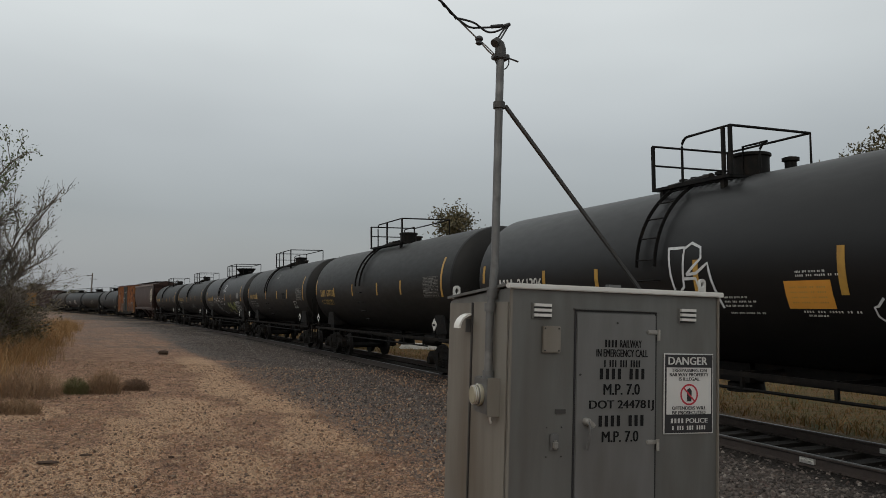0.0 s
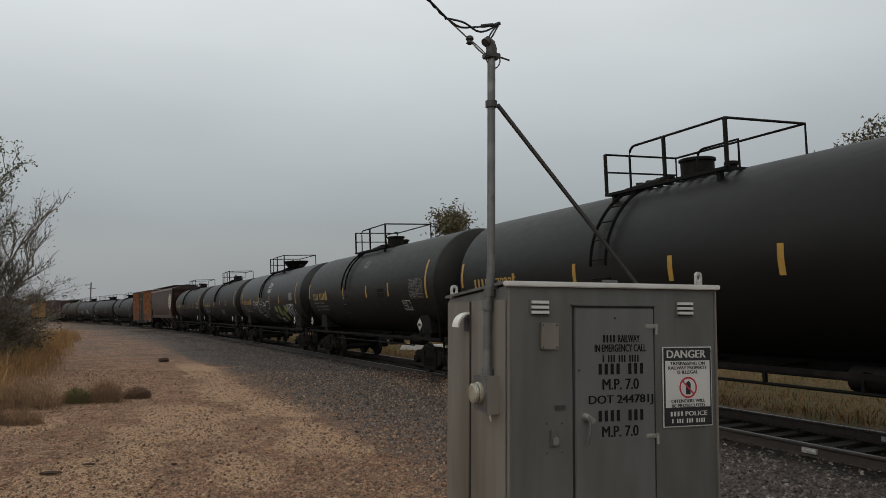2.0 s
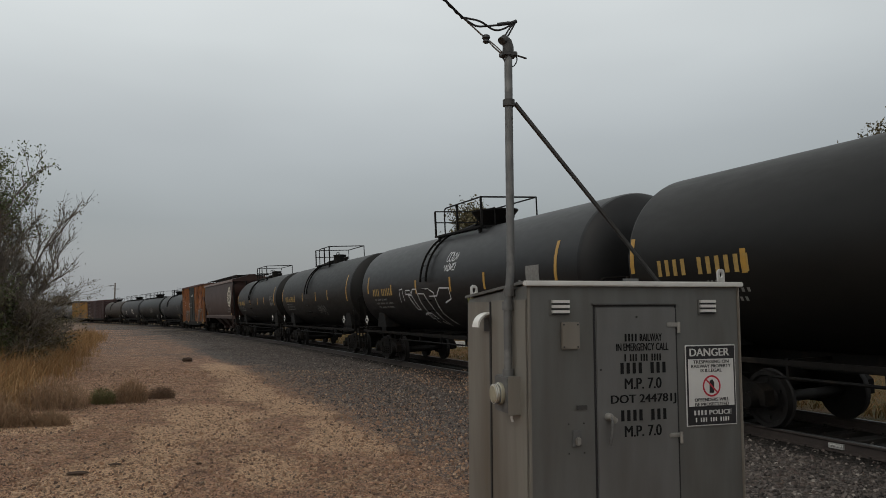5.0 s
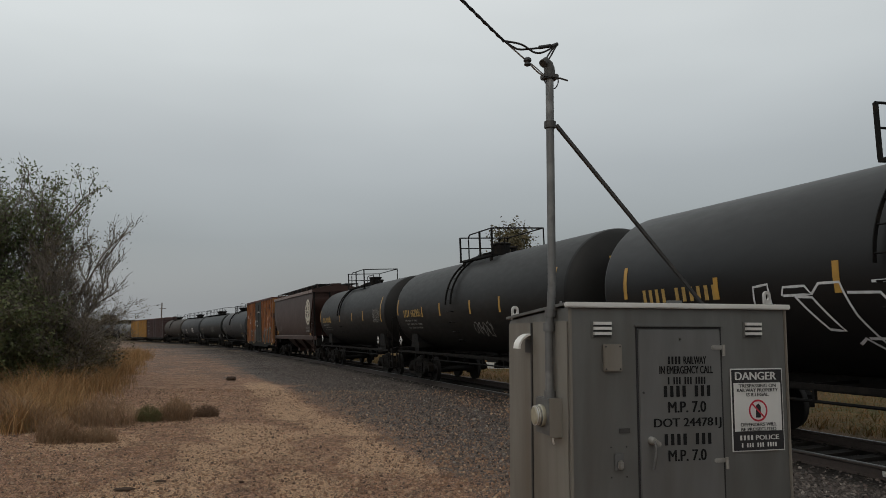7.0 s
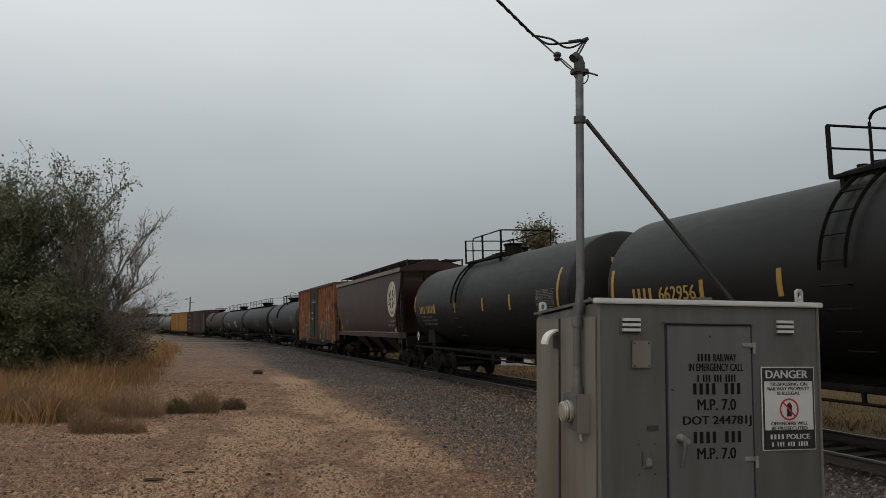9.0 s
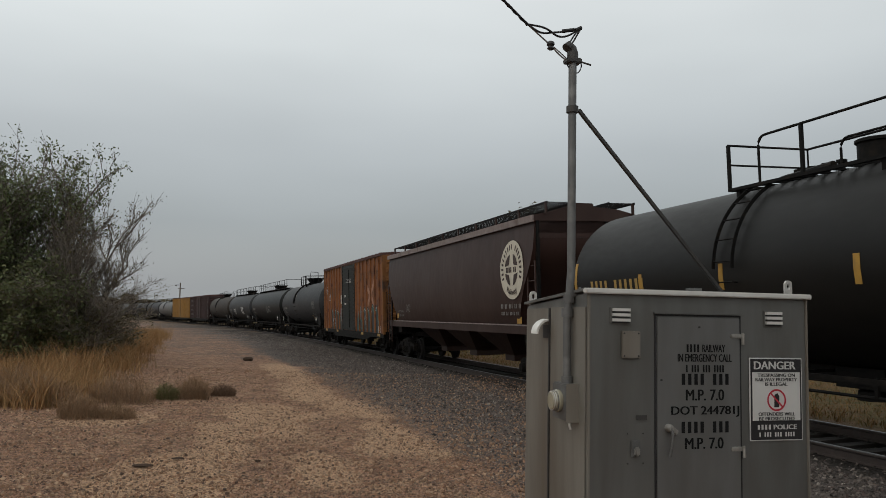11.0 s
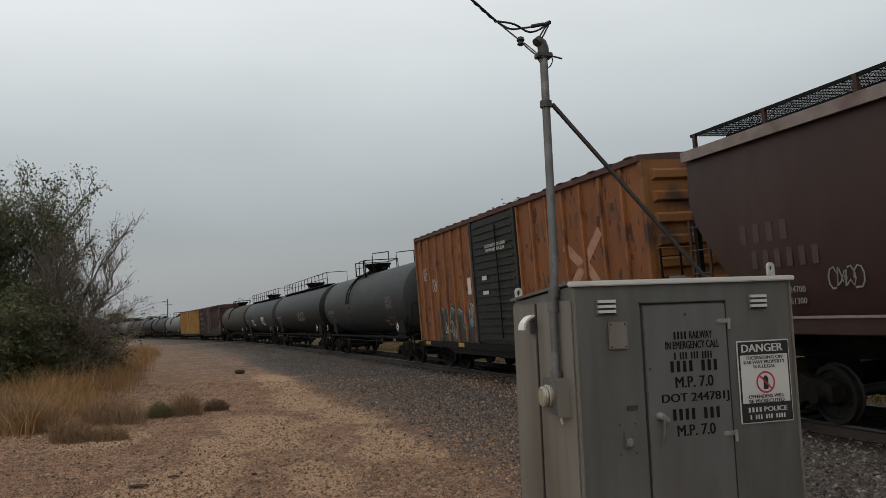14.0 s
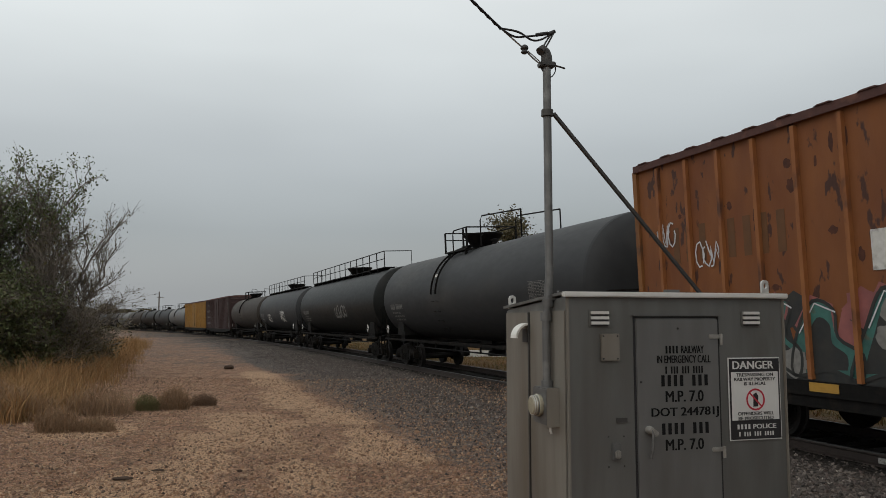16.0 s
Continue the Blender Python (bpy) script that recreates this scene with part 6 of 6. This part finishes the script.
part("scuff", box((0.108, -0.0062, 0.15), (0.03, 0.001, 0.025), Matrix.Rotation(radians(25), 3, "Y")), M["sign_black"], sign)
for txt, z, w in (("TRESPASSING ON", 0.095, 0.185), ("RAILWAY PROPERTY", 0.076, 0.205), ("IS ILLEGAL", 0.057, 0.11), ("OFFENDERS WILL", -0.07, 0.18), ("BE PROSECUTED", -0.09, 0.175)):
    lettering(txt, 0, z, 0.0145, M["sign_black"], sign, -0.0066, w)
ring = B()
for k in range(32):
    a0, a1 = k * math.tau / 32, (k + 1) * math.tau / 32
    ring.faces.new([ring.verts.new((r * math.cos(a), -0.0068, -0.004 + r * math.sin(a))) for r, a in ((0.039, a0), (0.047, a0), (0.047, a1), (0.039, a1))])
grow_box(ring, (0, -0.0072, -0.004), (0.084, 0.0008, 0.007), Matrix.Rotation(radians(45), 3, "Y"))
part("prohibition_ring", ring, M["sign_red"], sign, "red barred circle")
part("pictogram", grow_prism(B(), [(-0.012, -0.034), (0.012, -0.034), (0.014, 0.012), (0.004, 0.026), (-0.01, 0.018)], -0.0066, -0.006), M["sign_black"], sign, "plain dark shape", pose(0, 0, 0))
word_bars("xxxx", -0.062, -0.128, 0.02, 0.072, M["sign_white"], sign, -0.0058)
lettering("POLICE", 0.042, -0.128, 0.02, M["sign_white"], sign, -0.0058, 0.115)
word_bars("x xxx xxx xxxx", 0, -0.158, 0.018, 0.18, M["sign_white"], sign, -0.0058)

# ---- service mast, brace and drop cable ----
mast = tagged(new("service_mast"), "galvanised conduit mast with weatherhead beside the cabinet", "mast")
mast.matrix_basis = cab.matrix_basis.copy()
PU, PW = -0.012, 0.14
part("conduit", tube([(PU - 0.017, PW, 1.56), (PU - 0.017, PW, 1.86), (PU - 0.008, PW, 1.93), (PU, PW, 2.05), (PU, PW, 2.99)], 0.0175, 16), M["galv"], mast)
for z in (1.93, 1.87, 1.585):
    part("coupling", grow_lathe(B(), [(-0.018, 0.02), (-0.018, 0.0245), (0.018, 0.0245), (0.018, 0.02)], (PU - (0.017 if z < 1.9 else 0.008), PW, z), "z", 16), M["galv"], mast)
part("clamp", box((PU + 0.012, PW, 1.95), (0.05, 0.05, 0.025), None, 0.003), M["galv"], mast)
part("strap_bar", tube([(PU + 0.035, PW - 0.01, 1.98), (PU + 0.035, PW - 0.01, 1.88)], 0.006, 8), M["galv"], mast)
part("brace_band", grow_lathe(B(), [(-0.014, 0.019), (-0.014, 0.026), (0.014, 0.026), (0.014, 0.019)], (PU, PW, 2.75), "z", 16), M["dark_steel"], mast)
elbow = B()
grow_tube(elbow, [(PU, PW, 2.96), (PU, PW, 3.0), (PU - 0.006, PW, 3.02), (PU - 0.022, PW - 0.005, 3.03), (PU - 0.034, PW - 0.01, 3.018)], 0.026, 14, 0.02)
part("weatherhead", elbow, M["dark_steel"], mast, "dark cast weatherhead")
part("head_clamp", box((PU, PW, 2.965), (0.07, 0.05, 0.022), None, 0.004), M["dark_steel"], mast)
part("clamp_bolt", tube([(PU + 0.03, PW, 2.968), (PU + 0.085, PW - 0.005, 2.955)], 0.004, 6), M["dark_steel"], mast)
part("brace", box((0, 0, 0), (0.014, 0.014, 1.165)), M["dark_steel"], mast, "dark angle-iron brace",
     Matrix.Translation(((PU + 0.03 + 0.85) / 2, (PW + 0.30) / 2, (2.75 + 1.955) / 2)) @ (Vector((0.85 - PU - 0.03, 0.16, 1.955 - 2.75)).to_track_quat("Z", "Y").to_matrix().to_4x4()))
part("brace_foot", box((0.85, 0.30, 1.945), (0.07, 0.05, 0.02)), M["dark_steel"], mast)

drop = tagged(new("service_drop_cable"), "black twisted overhead drop cable with splices", "cable")
drop.matrix_basis = cab.matrix_basis.copy()
A0, A1 = Vector((-0.23, PW - 0.02, 3.10)), Vector((-5.5, -5.5, 4.05))


def sag(t, twist=0.0, phase=0.0):
    p = A0.lerp(A1, t)
    p.z -= 0.5 * t * (1 - t)
    return p + Vector((math.cos(t * twist + phase), 0.4, math.sin(t * twist + phase))) * 0.0052


for ph in (0.0, 2.1, 4.2):
    part("strand", tube([sag(i / 120, 230, ph) for i in range(121)], 0.0036, 6), M["wire"], drop)


def cable(pts, r=0.0045):
    """A smooth cable through a few points."""
    P = [Vector(p) for p in pts]
    out = []
    for i in range(len(P) - 1):
        a, b, c, d = P[max(i - 1, 0)], P[i], P[i + 1], P[min(i + 2, len(P) - 1)]
        for k in range(6):
            t = k / 6
            out.append(0.5 * (2 * b + (c - a) * t + (2 * a - 5 * b + 4 * c - d) * t * t + (3 * b - 3 * c + d - a) * t ** 3))
    out.append(P[-1])
    return tube(out, r, 6)


part("lead", cable([A0, (-0.17, PW - 0.02, 3.07), (-0.1, PW, 3.085), (-0.03, PW, 3.1), (0.03, PW, 3.122)]), M["wire"], drop)
part("lead", cable([A0, (-0.15, PW - 0.02, 3.092), (-0.08, PW, 3.07), (-0.03, PW, 3.08), (0.03, PW, 3.122)]), M["wire"], drop)
part("lead", cable([(0.03, PW, 3.122), (0.0, PW, 3.09), (-0.025, PW, 3.05), (PU - 0.03, PW, 3.02)], 0.004), M["wire"], drop)
part("lead", cable([(0.028, PW, 3.12), (0.008, PW, 3.085), (-0.012, PW, 3.05), (PU - 0.025, PW, 3.02)], 0.004), M["wire"], drop)
for a, b in (((-0.06, PW, 3.095), (-0.005, PW, 3.108)), ((0.0, PW, 3.106), (0.028, PW, 3.12))):
    part("splice", tube([a, b], 0.0085, 8), M["wire"], drop, "taped splice")
part("messenger", cable([A0, (-0.16, PW, 3.06), (-0.115, PW, 3.025), (-0.07, PW, 2.985), (-0.03, PW, 2.96)], 0.0035), M["bare_wire"], drop)
part("insulator", grow_lathe(B(), [(-0.02, 0.008), (-0.014, 0.016), (-0.004, 0.012), (0.004, 0.018), (0.014, 0.016), (0.02, 0.007)], (-0.115, PW, 3.025), "z", 12), M["sign_black"], drop, "dark dead-end insulator")
part("messenger", cable([(-0.1, PW, 3.02), (-0.06, PW, 2.99), (-0.03, PW, 2.965)], 0.0025), M["bare_wire"], drop)
part("loop", cable([(-0.045, PW, 2.96), (-0.02, PW, 2.925), (0.01, PW, 2.915), (0.028, PW, 2.94), (0.025, PW, 2.965), (0.0, PW, 2.978)], 0.0028), M["wire"], drop)


# ---- plants ----
def blades(name, spots, material, label, category, kind, height, spread, width, seed, parent=None):
    """Bent, tapering blades rising from spots (x, y, z, size)."""
    r_ = random.Random(seed)
    vs, fs = [], []
    for x, y, z, q in spots:
        a = r_.uniform(0, math.tau)
        h = height * q * r_.uniform(0.55, 1.15)
        lean = spread * r_.uniform(0.1, 1.0) * h
        dx, dy = math.cos(a), math.sin(a)
        b = r_.uniform(0, math.tau)
        wx, wy = math.cos(b) * width / 2, math.sin(b) * width / 2
        i0 = len(vs)
        for t, w in ((0, 1.0), (0.5, 0.8), (1.0, 0.1)):
            cx, cy, cz = x + dx * lean * t * t, y + dy * lean * t * t, z + h * t
            vs += [(cx - wx * w, cy - wy * w, cz), (cx + wx * w, cy + wy * w, cz)]
        fs += [(i0, i0 + 1, i0 + 3, i0 + 2), (i0 + 2, i0 + 3, i0 + 5, i0 + 4)]
    ob = soup(name, vs, fs, material, parent)
    return tagged(ob, label, category, kind=kind)


def bank_edge(y):
    return np.interp(y, (10, 15, 18, 26, 45, 71, 110), (-9.6, -9.6, -11.0, -14.3, -22.8, -35.0, -60.0))


rb_ = random.Random(12)
spots = []
for _ in range(2900):
    ty = 13.4 + 50 * rb_.random() ** 1.5
    tx = float(bank_edge(ty)) + 0.5 - 9 * rb_.random() ** 1.5 + rb_.gauss(0, 0.4)
    if lump(tx, ty, 1.4, 40) < -0.22:
        continue
    s_, o_ = beside(np.array([tx]), np.array([ty]))
    big = 0.35 + 0.75 * max(0.0, lump(tx, ty, 2.2, 44) + 0.35) + 0.3 * rb_.random()
    for _ in range(26):
        a_, q_ = rb_.uniform(0, math.tau), 0.34 * rb_.random() ** 0.7
        spots.append((tx + q_ * math.cos(a_), ty + q_ * math.sin(a_), float(fall(s_[0])) - 0.03, big * (1.1 - q_) * rb_.uniform(0.6, 1.05)))
blades("dry_grass", spots, M["dry_grass"], "tall dry orange-tan grass on the bank", "grass", "stuff", 0.95, 0.95, 0.014, 13)
spots = []
for _ in range(26000):
    s = -7 + 60 * rb_.random() ** 1.3
    off = -2.1 - 16 * rb_.random() ** 1.4
    x, y, _a = on_line(s, off)
    spots.append((x, y, float(fall(s)) - 0.02, 0.5 + 0.8 * max(0, lump(x, y, 1.5, 50) + 0.3)))
blades("field_grass", spots, M["field_grass"], "low rust-coloured grass beyond the track", "grass", "stuff", 0.22, 1.3, 0.022, 14)


def weed_clump(x, y, rad, h, material, label, seed):
    r_ = random.Random(seed)
    thing = tagged(new("weed_clump"), label, "weed", "weeds on the dirt lot")
    thing.matrix_basis = pose(x, y, 0)
    spots = []
    for _ in range(420):
        a, q = r_.uniform(0, math.tau), r_.random() ** 0.6
        px, py = rad * q * math.cos(a), rad * 0.7 * q * math.sin(a)
        spots.append((px, py, -0.02, (1.15 - 0.5 * q) * r_.uniform(0.6, 1)))
    ob = blades("stalk", spots, material, "", "", "", h, 0.9, 0.009, seed, thing)
    twigs = []
    for _ in range(1100):
        a, q, t = r_.uniform(0, math.tau), r_.random() ** 0.6, r_.random()
        twigs.append((rad * q * math.cos(a), rad * 0.7 * q * math.sin(a), h * t * (0.95 - 0.5 * q), 0.28))
    blades("foliage", twigs, material, "", "", "", h, 2.2, 0.008, seed + 1, thing)


for i, (x, y, rad, h, mt, lb) in enumerate(((-8.05, 15.0, 0.68, 0.62, "weed", "large dry brown tumbleweed clump on the dirt"), (-7.51, 12.6, 0.38, 0.42, "weed", "small dry brown weed clump"), (-6.93, 12.75, 0.34, 0.26, "weed", "low dry grey-brown weed clump"),
                                            (-7.45, 15.7, 0.27, 0.34, "weed_green", "low green weed among dry stems"), (-6.98, 15.95, 0.34, 0.5, "weed", "upright dry weed clump"), (-6.64, 16.7, 0.3, 0.26, "weed_dark", "low dark dry weed clump"),
                                            (-9.1, 14.0, 0.75, 0.6, "weed", "dry brown weed clump at the grass edge"), (-10.0, 14.6, 0.7, 0.75, "weed", "tall dry weed clump at the grass edge"))):
    weed_clump(x, y, rad, h, M[mt], lb, 60 + 3 * i)

for x, y, rx, rz in ((-10.7, 29.3, 0.19, 0.08), (-4.5, 8.95, 0.12, 0.014), (-4.3, 9.45, 0.075, 0.012), (-3.3, 9.5, 0.035, 0.015)):
    bm = B()
    bmesh.ops.create_icosphere(bm, subdivisions=3, radius=1.0)
    for v in bm.verts:
        q = 1 + 0.35 * noise.noise(v.co * 1.8 + Vector((x, y, 0)))
        v.co = Vector((v.co.x * rx * q, v.co.y * rx * 0.6 * q, v.co.z * rz * q))
    c = part("dirt_clod", bm, M["clod"], None, "", pose(x, y, 0.02, 0, 0, 20))
    tagged(c, "dark clod of earth lying on the dirt", "clod")


def tree(x, y, h, crown_r, seed, leaf, n_leaf, leaf_size, label, spread=0.55, limbs=7, stems=1, z0=0.0, low=0.25, lean=(0, 0), rise=0.12, fork=0.28):
    """Tapered trunk and limbs, twigs, and leaves in loose clumps round the twig ends."""
    r_ = random.Random(seed)
    thing = tagged(new("tree"), label, "tree", "trees")
    thing.matrix_basis = pose(x, y, z0)
    bm = B()
    tips = []

    def limb(p, d, length, r, depth):
        pts, q, n = [p.copy()], p.copy(), 4
        for i in range(n):
            d = (d + Vector((r_.gauss(0, 0.16), r_.gauss(0, 0.16), r_.gauss(0.04, 0.1)))).normalized()
            q = q + d * (length / n)
            pts.append(q.copy())
        grow_tube(bm, pts, r, 6 if depth < 2 else 3, max(r * 0.4, 0.0035))
        if depth >= 2:
            tips.extend(pts[1:])
        if depth == 3:
            return
        for k in range(limbs if depth == 0 else 6 if depth == 1 else 5):
            t = r_.uniform(low if depth == 0 else 0.3, 1.0)
            i = min(int(t * n), n - 1)
            base = pts[i].lerp(pts[i + 1], t * n - i)
            a = r_.uniform(0, math.tau)
            side = Vector((math.cos(a), math.sin(a), 0))
            nd = (d * (1 - spread) + side * spread + Vector((lean[0] * 0.5, lean[1] * 0.5, rise))).normalized()
            limb(base, nd, length * r_.uniform(0.38, 0.66) * (crown_r / (h * 0.4) if depth == 0 else 1), r * 0.5, depth + 1)

    for k in range(stems):
        a = r_.uniform(0, math.tau)
        tilt = 0.0 if stems == 1 else fork
        limb(Vector((0.25 * math.cos(a) * (stems > 1), 0.25 * math.sin(a) * (stems > 1), -0.1)), Vector((tilt * math.cos(a) + lean[0], tilt * math.sin(a) + lean[1], 1)).normalized(), h * r_.uniform(0.72, 0.86), h * 0.0105 if stems > 1 else h * 0.025, 0)
    part("trunk", bm, M["bark"], thing, "grey-brown trunk and limbs")
    vs, fs = [], []
    for _ in range(n_leaf):
        c = r_.choice(tips) + Vector((r_.gauss(0, 1), r_.gauss(0, 1), r_.gauss(0, 1))) * leaf_size * 2.2
        u = Vector((r_.gauss(0, 1), r_.gauss(0, 1), r_.gauss(0, 1))).normalized()
        v = u.cross(Vector((r_.gauss(0, 1), r_.gauss(0, 1), r_.gauss(0, 1)))).normalized()
        ls = leaf_size * r_.uniform(0.6, 1.2)
        i0 = len(vs)
        vs += [tuple(c - u * ls), tuple(c + v * ls * 0.5), tuple(c + u * ls), tuple(c - v * ls * 0.5)]
        fs.append((i0, i0 + 1, i0 + 2, i0 + 3))
    if n_leaf:
        soup("crown", vs, fs, M[leaf], thing)
    return thing


tree(-17.0, 24.3, 7.2, 1.5, 151, "leaf", 13000, 0.058, "tall leafy green elm among the bank's trees", 0.5, 18, 4, 0, 0.2, (0, 0), 0.22, 0.1)
tree(-16.5, 23.6, 6.7, 1.5, 141, "leaf", 15000, 0.058, "leafy green elm on the grassy bank", 0.5, 18, 4, 0, 0.2, (0, 0), 0.22, 0.12)
tree(-18.2, 22.8, 6.6, 1.6, 104, "leaf", 13000, 0.062, "leafy green elm beside the bank", 0.5, 14, 4, 0, 0.2, (0, 0), 0.2, 0.16)
tree(-15.4, 24.2, 5.9, 1.1, 102, "leaf_dry", 4200, 0.045, "nearly bare grey tree with thin twigs", 0.45, 12, 6, 0, 0.2, (0, 0), 0.3, 0.16)
tree(-14.7, 24.3, 4.4, 1.0, 131, "leaf_dry", 1500, 0.042, "bare grey tree with upright twigs", 0.45, 12, 6, 0, 0.2, (0.03, 0), 0.28, 0.18)
tree(-14.2, 23.9, 3.0, 1.15, 123, "leaf_dry", 500, 0.04, "bare spreading tree with drooping twigs", 0.55, 10, 4, 0, 0.3, (0.3, 0), 0.04, 0.2)
for x, y, h, r, seed, kind_, n_, lb in ((-15.7, 22.6, 3.7, 0.85, 105, "leaf_dark", 10500, "dense dark green shrub under the trees"), (-17.0, 21.8, 4.0, 1.0, 106, "leaf_dark", 10500, "dense dark green shrub in dry grass"),
                                        (-14.9, 23.3, 2.9, 0.65, 107, "leaf_dark", 7500, "dark olive shrub on the bank"), (-18.6, 21.2, 3.9, 1.2, 109, "leaf_dark", 9000, "dark green shrub at the bank's foot"), (-14.2, 24.4, 2.0, 0.5, 110, "leaf_dry", 4000, "olive-brown shrub on the bank")):
    tree(x, y, h, r, seed, kind_, n_, 0.062, lb, 0.7, 12, 6, 0, 0.03, (0, 0), 0.1, 0.35)
tree(-16.9, 30.0, 2.0, 0.8, 108, "leaf_dry", 4000, 0.06, "olive-brown shrub farther along the bank", 0.7, 12, 4, 0, 0.05)
tree(0.7, 72, 9.8, 3.9, 111, "leaf_dry", 14000, 0.15, "round olive tree beyond the train", 0.5, 9, 1, -0.2)
tree(3.6, 76, 10.2, 2.0, 112, "leaf_dry", 2600, 0.17, "smaller olive tree beyond the train", 0.5, 8, 1, -0.2)
tree(21.4, 34.5, 8.7, 3.1, 113, "leaf_dry", 60000, 0.095, "large grey-green tree beyond the train", 0.5, 9, 1)
tree(25.5, 37.0, 9.4, 3.0, 114, "leaf", 26000, 0.1, "grey-green tree beyond the train", 0.5, 9, 1)
tree(-13.0, 108, 11.0, 2.0, 115, "leaf_dry", 900, 0.16, "thin bare tree far beyond the train", 0.5, 9, 1, -0.3)
tree(-9.0, 112, 10.4, 2.0, 116, "leaf_dry", 1600, 0.18, "thin olive tree far beyond the train", 0.5, 9, 1, -0.3)
rf = random.Random(77)
vs, fs = [], []
for cx, cy, rad, hh in [(-118 - 9 * k, 232 + 6 * k, rf.uniform(4, 8), rf.uniform(4.5, 8)) for k in range(16)] + [(-250 + 28 * k, 520, 16, rf.uniform(5, 10)) for k in range(30)]:
    for _ in range(420):
        a, q = rf.uniform(0, math.tau), rf.random() ** 0.5
        z = hh * rf.random() ** 0.8
        w = rad * q * math.sqrt(max(0.05, 1 - (z / hh) ** 2))
        c = Vector((cx + w * math.cos(a), cy + w * math.sin(a), z - 1.0))
        i0 = len(vs)
        u = Vector((rf.gauss(0, 1), rf.gauss(0, 1), rf.gauss(0, 1))).normalized() * 0.7
        v = u.cross(Vector((rf.gauss(0, 1), rf.gauss(0, 1), rf.gauss(0, 1)))).normalized() * 0.6
        vs += [tuple(c - u), tuple(c + v), tuple(c + u), tuple(c - v)]
        fs.append((i0, i0 + 1, i0 + 2, i0 + 3))
tagged(soup("far_woods", vs, fs, M["leaf_dry"]), "distant dark line of trees", "trees", kind="stuff")

pole = tagged(new("utility_pole"), "distant wooden utility pole with a small lamp", "utility pole")
pole.matrix_basis = pose(-92.3, 199.7, -0.8)
part("pole", grow_lathe(B(), [(0, 0.22), (9.9, 0.15)], (0, 0, 0), "z", 10), M["pole_wood"], pole)
part("crossarm", box((0.3, 0, 8.4), (1.8, 0.14, 0.14)), M["pole_wood"], pole)
part("lamp_arm", box((-0.6, 0, 9.3), (1.3, 0.1, 0.1)), M["dark_steel"], pole)
part("lamp", box((-1.2, 0, 9.2), (0.5, 0.3, 0.22), None, 0.05), M["galv"], pole)

kerb = tagged(new("concrete_barrier"), "low white concrete barrier in the field", "barrier")
kerb.matrix_basis = pose(-1.4, 40.5, -0.1, 0, 0, 6)
part("block", grow_prism(B(), [(-1.25, 0), (1.25, 0), (1.2, 0.12), (1.0, 0.32), (-1.0, 0.36), (-1.2, 0.12)], -0.25, 0.25), M["concrete"], kerb)


# ---- what moves: the cars roll along the line, the wheels turn ----
def motions():
    speed, gain = 7.2631, 0.0016
    for car, half, s0 in TRAIN:
        rows = []
        for i in range(33):
            t = i * 0.5
            rows.append((t, car_pose(s0 - speed * t - gain * t * t / 2, half)))
        walk(car, rows)
    step = 2 / 30
    for w, x in ROLLING:
        walk(w, [(i * step, pose(x, 0, 0.42, 0, math.degrees((speed * i * step) / 0.42) + x * 40, 0)) for i in range(241)])


motions()
